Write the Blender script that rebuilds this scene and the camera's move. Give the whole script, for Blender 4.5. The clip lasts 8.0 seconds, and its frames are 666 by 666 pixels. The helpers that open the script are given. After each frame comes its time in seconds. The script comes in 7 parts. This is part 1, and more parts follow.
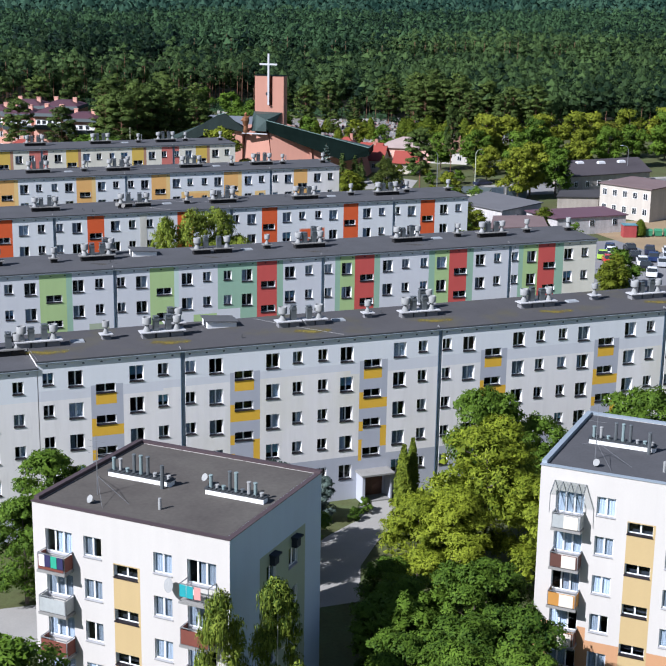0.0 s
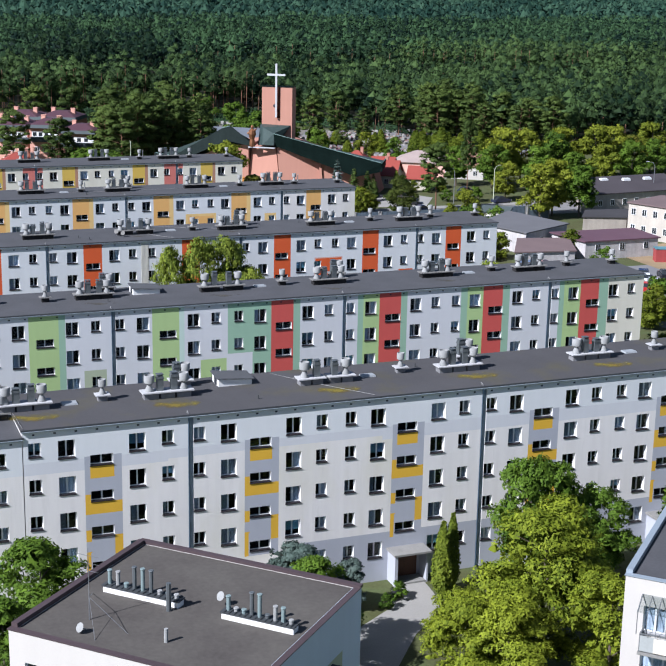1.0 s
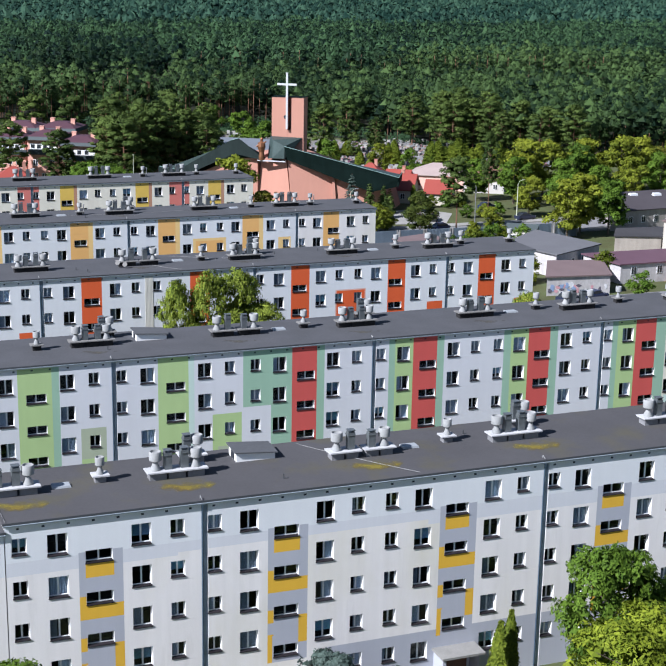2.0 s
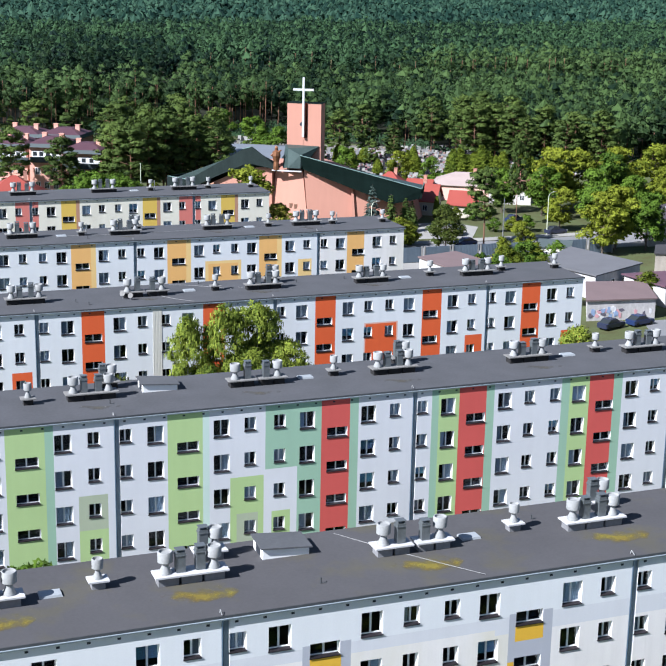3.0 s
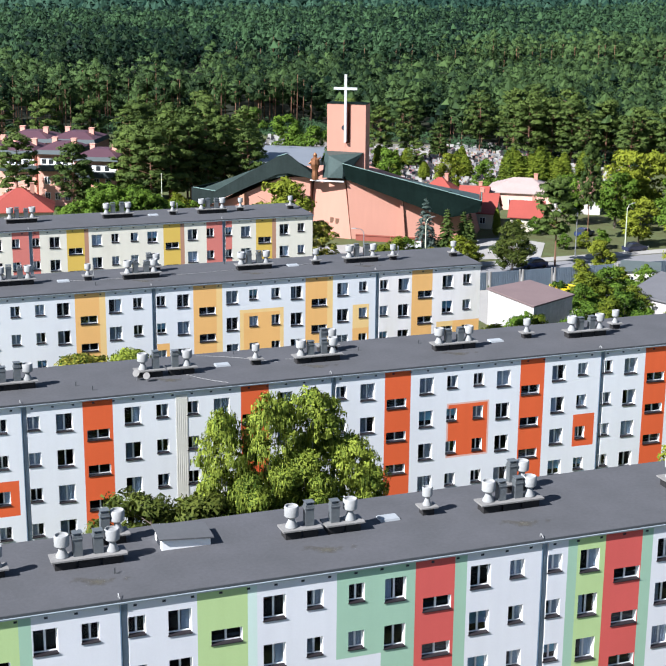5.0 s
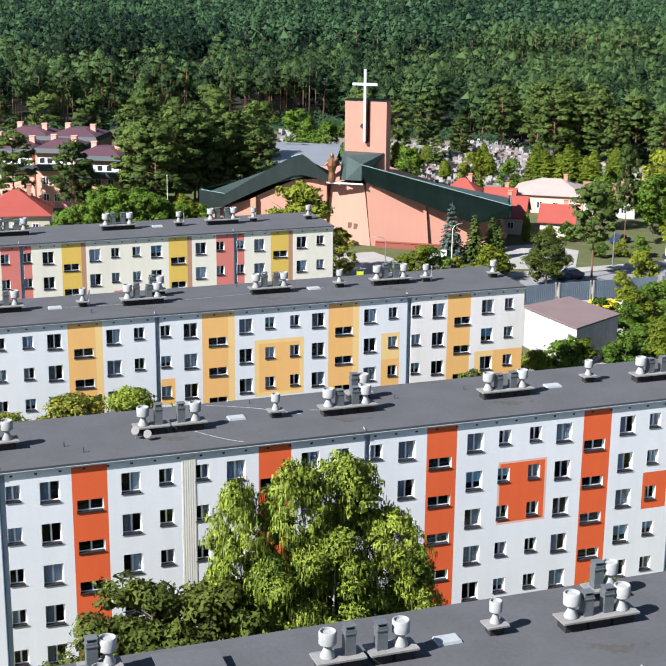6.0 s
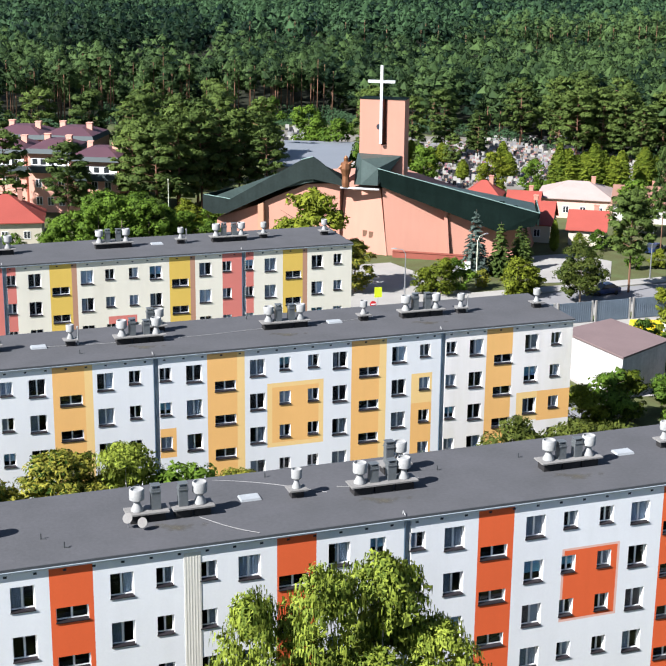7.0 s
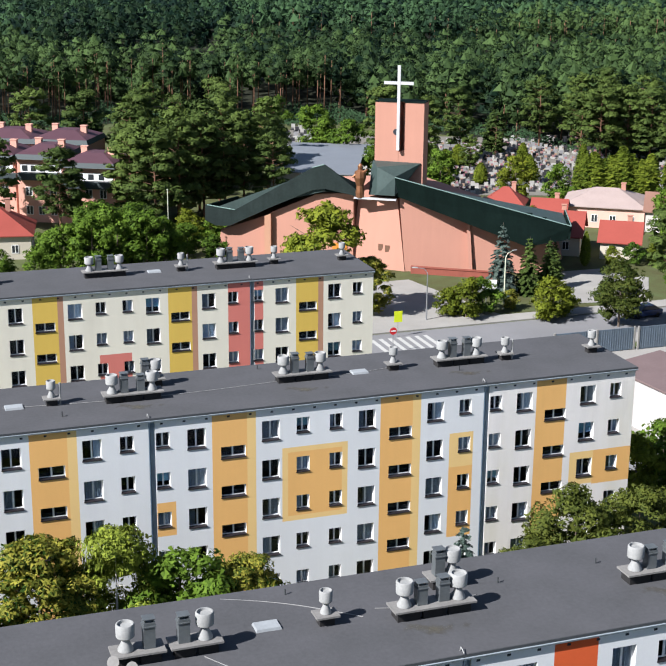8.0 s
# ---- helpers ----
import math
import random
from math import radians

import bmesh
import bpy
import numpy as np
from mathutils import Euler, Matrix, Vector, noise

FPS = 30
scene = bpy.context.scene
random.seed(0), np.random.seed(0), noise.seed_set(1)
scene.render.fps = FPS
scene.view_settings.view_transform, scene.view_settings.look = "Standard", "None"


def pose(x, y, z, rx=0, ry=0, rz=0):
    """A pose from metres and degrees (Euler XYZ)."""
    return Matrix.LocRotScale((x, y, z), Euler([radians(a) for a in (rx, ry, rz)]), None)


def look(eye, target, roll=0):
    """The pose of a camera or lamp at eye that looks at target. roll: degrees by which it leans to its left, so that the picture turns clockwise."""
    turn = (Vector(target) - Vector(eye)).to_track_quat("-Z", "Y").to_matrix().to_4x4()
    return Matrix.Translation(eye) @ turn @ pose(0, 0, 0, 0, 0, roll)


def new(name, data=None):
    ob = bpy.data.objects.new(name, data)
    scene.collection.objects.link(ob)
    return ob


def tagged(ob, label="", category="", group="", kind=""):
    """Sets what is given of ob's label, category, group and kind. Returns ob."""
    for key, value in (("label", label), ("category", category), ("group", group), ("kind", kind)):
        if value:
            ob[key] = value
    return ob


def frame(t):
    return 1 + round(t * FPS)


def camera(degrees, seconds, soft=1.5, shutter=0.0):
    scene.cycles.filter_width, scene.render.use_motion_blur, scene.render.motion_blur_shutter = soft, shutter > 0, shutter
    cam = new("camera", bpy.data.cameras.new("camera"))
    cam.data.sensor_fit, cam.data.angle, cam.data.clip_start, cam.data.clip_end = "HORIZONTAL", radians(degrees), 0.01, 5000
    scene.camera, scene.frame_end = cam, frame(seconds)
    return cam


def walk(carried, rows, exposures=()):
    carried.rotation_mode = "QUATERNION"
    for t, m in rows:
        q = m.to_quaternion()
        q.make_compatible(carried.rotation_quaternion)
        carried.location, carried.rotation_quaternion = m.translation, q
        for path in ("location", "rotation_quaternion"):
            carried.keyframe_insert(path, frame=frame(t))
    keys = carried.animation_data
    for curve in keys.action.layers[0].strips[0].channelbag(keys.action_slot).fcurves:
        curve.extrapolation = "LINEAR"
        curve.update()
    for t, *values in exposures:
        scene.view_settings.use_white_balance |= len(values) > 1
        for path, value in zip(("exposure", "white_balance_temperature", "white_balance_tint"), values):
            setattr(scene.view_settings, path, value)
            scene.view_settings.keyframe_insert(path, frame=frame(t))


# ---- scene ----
cam = camera(26.7, 8.0)
PATH = [
    (0, (-24.87, -110.606, 45.578), (-24.167, -108.803, 45.072), 0.9),
    (0.5, (-23.027, -102.481, 45.657), (-22.324, -100.678, 45.153), 1.0),
    (1, (-21.188, -94.602, 45.634), (-20.484, -92.798, 45.135), 1.1),
    (1.5, (-19.308, -86.557, 45.713), (-18.605, -84.752, 45.218), 1.0),
    (3, (-13.593, -62.343, 45.462), (-12.902, -60.533, 44.967), 1.1),
    (3.5, (-11.598, -54.144, 45.357), (-10.914, -52.331, 44.86), 1.0),
    (4, (-9.578, -45.984, 45.225), (-8.904, -44.169, 44.724), 0.9),
    (4.5, (-7.603, -37.985, 45.197), (-6.937, -36.169, 44.689), 0.6),
    (5, (-5.694, -30.233, 45.172), (-5.037, -28.416, 44.656), 0.5),
    (6.5, (0.185, -5.854, 44.665), (0.83, -4.039, 44.125), 0.6),
    (7, (2.071, 2.012, 44.624), (2.714, 3.825, 44.076), 0.6),
    (7.5, (3.926, 10.028, 44.538), (4.569, 11.839, 43.984), 0.6),
    (8, (5.974, 18.032, 44.37), (6.614, 19.842, 43.81), 0.5),
]
walk(cam, [(t, look(e, g, r)) for t, e, g, r in PATH], [(0.0, 0.50, 5770, 14), (1.7, 0.58, 5770, 14), (3.0, 0.93, 5770, 12), (4.5, 1.02, 5920, 12), (5.0, 1.09, 6000, 12), (6.5, 1.10, 6200, 12), (7.0, 1.14, 6200, 12), (7.5, 1.04, 6200, 12), (8.0, 0.80, 6200, 12)])

# ---- light ----
SUN_AZ = 17.0      # degrees from the -x axis towards -y
SUN_EL = 40.0
to_sun = Vector((-math.cos(radians(SUN_AZ)) * math.cos(radians(SUN_EL)), -math.sin(radians(SUN_AZ)) * math.cos(radians(SUN_EL)), math.sin(radians(SUN_EL))))
world = bpy.data.worlds.new("sky")
scene.world = world
world.use_nodes = True
wn = world.node_tree
sky = wn.nodes.new("ShaderNodeTexSky")
sky.sky_type = "NISHITA"
sky.sun_disc = False
sky.sun_elevation = radians(SUN_EL)
sky.sun_rotation = math.atan2(to_sun.x, to_sun.y)
sky.air_density, sky.dust_density, sky.ozone_density = 1.0, 0.6, 1.0
wn.nodes["Background"].inputs["Strength"].default_value = 0.050
wn.links.new(sky.outputs[0], wn.nodes["Background"].inputs["Color"])
sun_data = bpy.data.lights.new("sun", "SUN")
sun_data.energy, sun_data.angle, sun_data.color = 5.5, radians(0.53), (1.0, 0.965, 0.90)
sun = new("sun", sun_data)
sun.matrix_world = look(to_sun * 100, (0, 0, 0))

# ---- materials ----
def mat(name, col, rough=0.8, var=0.12, big=0.15, fine=6.0, bump=0.15, metal=0.0, spec=0.3, hue=0.0, rnd=0.0, streak=0.0):
    """A surface with variation at two sizes, optional per-object shade and rain streaks."""
    m = bpy.data.materials.new(name)
    m.use_nodes = True
    n, l = m.node_tree.nodes, m.node_tree.links
    b = n["Principled BSDF"]
    b.inputs["Roughness"].default_value, b.inputs["Metallic"].default_value = rough, metal
    b.inputs["Specular IOR Level"].default_value = spec
    geo = n.new("ShaderNodeNewGeometry")
    def tex(scale, detail, vec=None):
        t = n.new("ShaderNodeTexNoise")
        t.inputs["Scale"].default_value, t.inputs["Detail"].default_value = scale, detail
        l.new(vec or geo.outputs["Position"], t.inputs["Vector"])
        return t
    def scaled(src, k, off=0.5):
        a = n.new("ShaderNodeMath"); a.operation = "SUBTRACT"; a.inputs[1].default_value = off
        l.new(src, a.inputs[0])
        c = n.new("ShaderNodeMath"); c.operation = "MULTIPLY"; c.inputs[1].default_value = k
        l.new(a.outputs[0], c.inputs[0])
        return c.outputs[0]
    def add(p, q):
        a = n.new("ShaderNodeMath"); l.new(p, a.inputs[0]); l.new(q, a.inputs[1])
        return a.outputs[0]
    t1, t2 = tex(big, 3), tex(fine, 5)
    s = add(scaled(t1.outputs["Fac"], var * 2.2), scaled(t2.outputs["Fac"], var * 1.6))
    if streak:
        mp = n.new("ShaderNodeMapping"); mp.inputs["Scale"].default_value = (1.6, 1.6, 0.09)
        l.new(geo.outputs["Position"], mp.inputs["Vector"])
        t3 = tex(1.0, 4, mp.outputs[0])
        s = add(s, scaled(t3.outputs["Fac"], streak * 2))
    if rnd:
        oi = n.new("ShaderNodeObjectInfo")
        s = add(s, scaled(oi.outputs["Random"], rnd))
    up = n.new("ShaderNodeMath"); up.inputs[1].default_value = 1.0
    l.new(s, up.inputs[0])
    hs = n.new("ShaderNodeHueSaturation")
    hs.inputs["Color"].default_value = (*col, 1)
    l.new(up.outputs[0], hs.inputs["Value"])
    if hue:
        h = n.new("ShaderNodeMath"); h.inputs[1].default_value = 0.5
        l.new(scaled(t1.outputs["Fac"], hue), h.inputs[0]); l.new(h.outputs[0], hs.inputs["Hue"])
    l.new(hs.outputs[0], b.inputs["Base Color"])
    if bump:
        bp = n.new("ShaderNodeBump"); bp.inputs["Strength"].default_value, bp.inputs["Distance"].default_value = bump, 0.03
        l.new(t2.outputs["Fac"], bp.inputs["Height"]); l.new(bp.outputs[0], b.inputs["Normal"])
    return m


def leaf_mat(name, col, col2, trans=0.2, spread=0.45):
    """Foliage: each leaf or clump has its own shade between two greens, and lets some light through."""
    m = bpy.data.materials.new(name)
    m.use_nodes = True
    n, l = m.node_tree.nodes, m.node_tree.links
    b = n["Principled BSDF"]
    b.inputs["Roughness"].default_value, b.inputs["Specular IOR Level"].default_value = 0.7, 0.12
    geo = n.new("ShaderNodeNewGeometry")
    oi = n.new("ShaderNodeObjectInfo")
    t = n.new("ShaderNodeTexNoise"); t.inputs["Scale"].default_value = 0.35
    l.new(geo.outputs["Position"], t.inputs["Vector"])
    a = n.new("ShaderNodeMath"); a.operation = "MULTIPLY_ADD"; a.inputs[1].default_value, a.inputs[2].default_value = spread, -0.45 * spread
    l.new(geo.outputs["Random Per Island"], a.inputs[0])
    t2 = n.new("ShaderNodeTexNoise"); t2.inputs["Scale"].default_value = 0.03
    l.new(geo.outputs["Position"], t2.inputs["Vector"])
    av = n.new("ShaderNodeMix"); av.inputs["Factor"].default_value = 0.4
    l.new(t.outputs["Fac"], av.inputs["A"]); l.new(t2.outputs["Fac"], av.inputs["B"])
    c = n.new("ShaderNodeMath"); l.new(a.outputs[0], c.inputs[0]); l.new(av.outputs["Result"], c.inputs[1])
    o = n.new("ShaderNodeMath"); o.operation = "MULTIPLY_ADD"; o.inputs[1].default_value = 0.3
    l.new(oi.outputs["Random"], o.inputs[0]); l.new(c.outputs[0], o.inputs[2])
    tone = n.new("ShaderNodeAttribute"); tone.attribute_name = "tone"
    o2 = n.new("ShaderNodeMath"); o2.operation = "ADD"; l.new(o.outputs[0], o2.inputs[0]); l.new(tone.outputs["Fac"], o2.inputs[1])
    o = n.new("ShaderNodeMath"); o.operation = "SUBTRACT"; o.inputs[1].default_value = 0.5; l.new(o2.outputs[0], o.inputs[0])
    r = n.new("ShaderNodeValToRGB")
    r.color_ramp.elements[0].color, r.color_ramp.elements[1].color = (*col, 1), (*col2, 1)
    r.color_ramp.elements[0].position, r.color_ramp.elements[1].position = 0.25, 0.95
    l.new(o.outputs[0], r.inputs[0]); l.new(r.outputs[0], b.inputs["Base Color"])
    tr = n.new("ShaderNodeBsdfTranslucent"); l.new(r.outputs[0], tr.inputs["Color"])
    mx = n.new("ShaderNodeMixShader"); mx.inputs[0].default_value = trans
    l.new(b.outputs[0], mx.inputs[1]); l.new(tr.outputs[0], mx.inputs[2])
    l.new(mx.outputs[0], n["Material Output"].inputs["Surface"])
    return m


def glass_mat(name, tint=(0.84, 0.89, 0.94)):
    """Clear pane: a tint through it, a mirror gloss that grows towards grazing views."""
    m = bpy.data.materials.new(name)
    m.use_nodes = True
    n, l = m.node_tree.nodes, m.node_tree.links
    n.remove(n["Principled BSDF"])
    t, g, f, p, a, x = (n.new("ShaderNode" + k) for k in ("BsdfTransparent", "BsdfGlossy", "LayerWeight", "Math", "Math", "MixShader"))
    t.inputs["Color"].default_value = (*tint, 1)
    g.inputs["Roughness"].default_value = 0.03
    f.inputs["Blend"].default_value = 0.5
    p.operation = "POWER"; p.inputs[1].default_value = 4.0
    a.operation = "MULTIPLY_ADD"; a.inputs[1].default_value, a.inputs[2].default_value = 0.9, 0.035
    l.new(f.outputs["Facing"], p.inputs[0]); l.new(p.outputs[0], a.inputs[0])
    l.new(a.outputs[0], x.inputs[0]); l.new(t.outputs[0], x.inputs[1]); l.new(g.outputs[0], x.inputs[2])
    l.new(x.outputs[0], n["Material Output"].inputs["Surface"])
    return m


GLASS = glass_mat("window_glass")
FRAME = mat("white_plastic_frame", (0.78, 0.79, 0.80), 0.4, 0.05, bump=0)
BROWNFRAME = mat("brown_frame", (0.16, 0.09, 0.06), 0.5, 0.1, bump=0)
SILL = mat("dark_metal_sill", (0.020, 0.017, 0.020), 0.6, 0.2, spec=0.15, rnd=0.5)
PALESILL = mat("pale_metal_sill", (0.30, 0.30, 0.31), 0.5, 0.15)
# The cloth's faint blue stands for sky reflected in the panes.
CURTAIN = mat("curtain_cloth", (0.44, 0.48, 0.53), 0.9, 0.2, 1.2, 9, 0.3, rnd=0.9)
BLIND = mat("coloured_blind", (0.20, 0.36, 0.46), 0.9, 0.15, 1.2, 9, 0.1, hue=0.3, rnd=0.8)
# Near black: the shade of rooms, gaps and openings is put into the colour.
DARKROOM = mat("near_black_fill", (0.030, 0.034, 0.044), 0.9, 0.15, rnd=0.5)
DOOR = mat("brown_door", (0.10, 0.045, 0.028), 0.5, 0.2, 1, 8, 0.2)
ROOFFELT = mat("grey_roofing_felt", (0.072, 0.073, 0.080), 0.88, 0.22, 0.35, 4.5, 0.5, hue=0.05)
FASCIA = mat("zinc_gutter", (0.30, 0.35, 0.40), 0.5, 0.12, metal=0.2)
ROOFEDGE = mat("dark_roof_edge", (0.05, 0.055, 0.06), 0.6, 0.15)
PIPE = mat("downpipe_metal", (0.07, 0.11, 0.16), 0.45, 0.12, metal=0.3)
CONCRETE = mat("grey_concrete", (0.24, 0.235, 0.225), 0.9, 0.22, 0.6, 7, 0.4, streak=0.1)
VENTWHITE = mat("weathered_concrete_pot", (0.29, 0.295, 0.295), 0.8, 0.3, 0.8, 9, 0.3)
DUCT = mat("galvanised_duct", (0.14, 0.155, 0.165), 0.45, 0.25, 1.0, 6, 0.15, metal=0.4)
STEEL = mat("steel", (0.30, 0.31, 0.33), 0.4, 0.1, metal=0.6)
ASPHALT = mat("asphalt", (0.19, 0.19, 0.20), 0.9, 0.15, 0.15, 8, 0.3)
PAVING = mat("concrete_paving", (0.29, 0.28, 0.265), 0.9, 0.16, 0.3, 8, 0.3)
GRASS = mat("lawn_ground", (0.075, 0.085, 0.032), 0.95, 0.42, 0.35, 4, 0.8, hue=0.14)
# The shade under the pines is put into this near-black floor colour.
WOODFLOOR = mat("shade_dark_forest_floor", (0.014, 0.017, 0.008), 0.95, 0.3, 0.1, 4, 0.6)
BARK = mat("grey_bark", (0.12, 0.095, 0.075), 0.95, 0.25, 1.5, 14, 0.8)
PINEBARK = mat("red_pine_bark", (0.17, 0.092, 0.058), 0.95, 0.28, 0.5, 9, 0.6, rnd=0.3)
BIRCHBARK = mat("white_birch_bark", (0.5, 0.48, 0.43), 0.9, 0.35, 1.2, 9, 0.4)
LEAF = leaf_mat("green_leaves", (0.012, 0.038, 0.006), (0.120, 0.200, 0.022))
LEAFY = leaf_mat("yellow_green_leaves", (0.055, 0.090, 0.007), (0.290, 0.340, 0.028))
HEDGELEAF = leaf_mat("olive_green_leaves", (0.035, 0.060, 0.006), (0.170, 0.200, 0.018))
OLIVELEAF = leaf_mat("yellow_olive_leaves", (0.050, 0.080, 0.008), (0.245, 0.275, 0.026))
BIRCHLEAF = leaf_mat("birch_leaves", (0.040, 0.075, 0.010), (0.275, 0.330, 0.045), spread=0.6)
AUTUMN = leaf_mat("turning_leaves", (0.022, 0.060, 0.008), (0.29, 0.27, 0.040), spread=0.9)
DARKLEAF = leaf_mat("dark_green_leaves", (0.018, 0.038, 0.008), (0.105, 0.125, 0.022))
PINE = leaf_mat("pine_needles", (0.010, 0.028, 0.008), (0.105, 0.150, 0.032), 0.08, 0.25)
EDGEPINE = leaf_mat("edge_pine_needles", (0.003, 0.013, 0.006), (0.052, 0.090, 0.027), 0.03, 0.15)
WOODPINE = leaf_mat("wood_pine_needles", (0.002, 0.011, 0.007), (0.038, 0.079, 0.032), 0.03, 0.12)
# Distance haze is put into this bluer, flatter green of the far pines.
HAZEPINE = leaf_mat("hazed_pine_needles", (0.008, 0.028, 0.020), (0.036, 0.078, 0.048), 0.05, 0.08)
SPRUCE = leaf_mat("blue_spruce_needles", (0.035, 0.060, 0.050), (0.12, 0.16, 0.14), 0.15)
THUJA = leaf_mat("thuja_green", (0.030, 0.060, 0.006), (0.165, 0.205, 0.020), 0.2)

def paint(name, col, streak=0.05):
    return mat(name, col, 0.85, 0.05, 0.25, 10, 0.12, streak=streak, spec=0.2)

P = dict(
    lav=paint("pale_lavender_plaster", (0.640, 0.650, 0.685)),
    ice=paint("ice_blue_plaster", (0.70, 0.72, 0.745)),
    white=paint("off_white_plaster", (0.775, 0.75, 0.735), 0.10),
    grey=paint("grey_plaster", (0.42, 0.435, 0.49)),
    yellow=paint("sun_yellow_plaster", (0.70, 0.42, 0.045)),
    green=paint("lime_green_plaster", (0.42, 0.56, 0.26)),
    sage=paint("sage_green_plaster", (0.315, 0.48, 0.36)),
    palesage=paint("pale_sage_plaster", (0.55, 0.68, 0.62)),
    red=paint("brick_red_plaster", (0.56, 0.10, 0.088)),
    cream=paint("cream_plaster", (0.74, 0.71, 0.61)),
    vermilion=paint("vermilion_plaster", (0.66, 0.115, 0.036)),
    blush=paint("blush_plaster", (0.68, 0.42, 0.35)),
    orange=paint("apricot_plaster", (0.78, 0.45, 0.16)),
    straw=paint("straw_yellow_plaster", (0.80, 0.56, 0.24)),
    ochre=paint("ochre_plaster", (0.66, 0.46, 0.10)),
    brown=paint("clay_brown_plaster", (0.43, 0.24, 0.16)),
    coral=paint("coral_red_plaster", (0.60, 0.19, 0.16)),
    warmwhite=paint("warm_white_plaster", (0.52, 0.495, 0.47)),
    reveal=paint("white_reveal", (0.80, 0.80, 0.79), 0.02),
    peach=paint("peach_plaster", (0.47, 0.26, 0.14)),
    sand=paint("sand_yellow_plaster", (0.46, 0.345, 0.175)),
    salmon=paint("salmon_plaster", (0.44, 0.225, 0.170), 0.05),
    olive=paint("grey_olive_plaster", (0.40, 0.45, 0.33)),
    # Side walls turned from the sun: their bluish shade is put into the paint.
    shadeblue=paint("sky_shaded_plaster", (0.50, 0.58, 0.68)),
    fadedgreen=paint("faded_green_plaster", (0.36, 0.40, 0.30)),
)
PK = list(P)

def stained(m, tint, scale, lo, hi, tall=0.35):
    """Lays cloudy stains of another tint over a material, drawn out by tall along z."""
    n, l = m.node_tree.nodes, m.node_tree.links
    geo, mp, tx, rp, mx = (n.new("ShaderNode" + k) for k in ("NewGeometry", "Mapping", "TexNoise", "ValToRGB", "Mix"))
    mp.inputs["Scale"].default_value = (1.0, 1.0, tall)
    tx.inputs["Scale"].default_value, tx.inputs["Detail"].default_value, tx.inputs["Roughness"].default_value = scale, 5, 0.6
    rp.color_ramp.elements[0].position, rp.color_ramp.elements[1].position = lo, hi
    mx.data_type = "RGBA"
    b = n["Principled BSDF"]
    l.new(geo.outputs["Position"], mp.inputs["Vector"]); l.new(mp.outputs[0], tx.inputs["Vector"]); l.new(tx.outputs["Fac"], rp.inputs[0])
    l.new(rp.outputs[0], mx.inputs["Factor"])
    l.new(b.inputs["Base Color"].links[0].from_socket, mx.inputs["A"])
    mx.inputs["B"].default_value = (*tint, 1)
    l.new(mx.outputs["Result"], b.inputs["Base Color"])

stained(P["white"], (0.66, 0.63, 0.50), 0.16, 0.50, 0.85)
stained(P["white"], (0.58, 0.56, 0.54), 0.9, 0.58, 0.95, 0.15)
stained(P["cream"], (0.62, 0.59, 0.50), 0.3, 0.55, 0.9)

# ---- mesh helpers ----
def cells(g, xs, zs, solid, y0, y1, mi=0):
    """One connected solid from the chosen cells of a grid in x and z, between y0 and y1."""
    nx, nz = len(xs), len(zs)
    k = len(g.v)
    for y in (y0, y1):
        for z in zs:
            for x in xs:
                g.v.append((x, y, z))
    at = lambda i, j, q: k + q * nx * nz + j * nx + i
    full = lambda i, j: 0 <= i < nx - 1 and 0 <= j < nz - 1 and solid(i, j)
    def face(*q):
        g.f.append(q); g.m.append(mi)
    for i in range(nx - 1):
        for j in range(nz - 1):
            if not full(i, j):
                continue
            face(at(i, j, 0), at(i + 1, j, 0), at(i + 1, j + 1, 0), at(i, j + 1, 0))
            face(at(i, j, 1), at(i, j + 1, 1), at(i + 1, j + 1, 1), at(i + 1, j, 1))
            if not full(i - 1, j): face(at(i, j, 0), at(i, j + 1, 0), at(i, j + 1, 1), at(i, j, 1))
            if not full(i + 1, j): face(at(i + 1, j, 0), at(i + 1, j, 1), at(i + 1, j + 1, 1), at(i + 1, j + 1, 0))
            if not full(i, j - 1): face(at(i, j, 0), at(i, j, 1), at(i + 1, j, 1), at(i + 1, j, 0))
            if not full(i, j + 1): face(at(i, j + 1, 0), at(i + 1, j + 1, 0), at(i + 1, j + 1, 1), at(i, j + 1, 1))
    return g


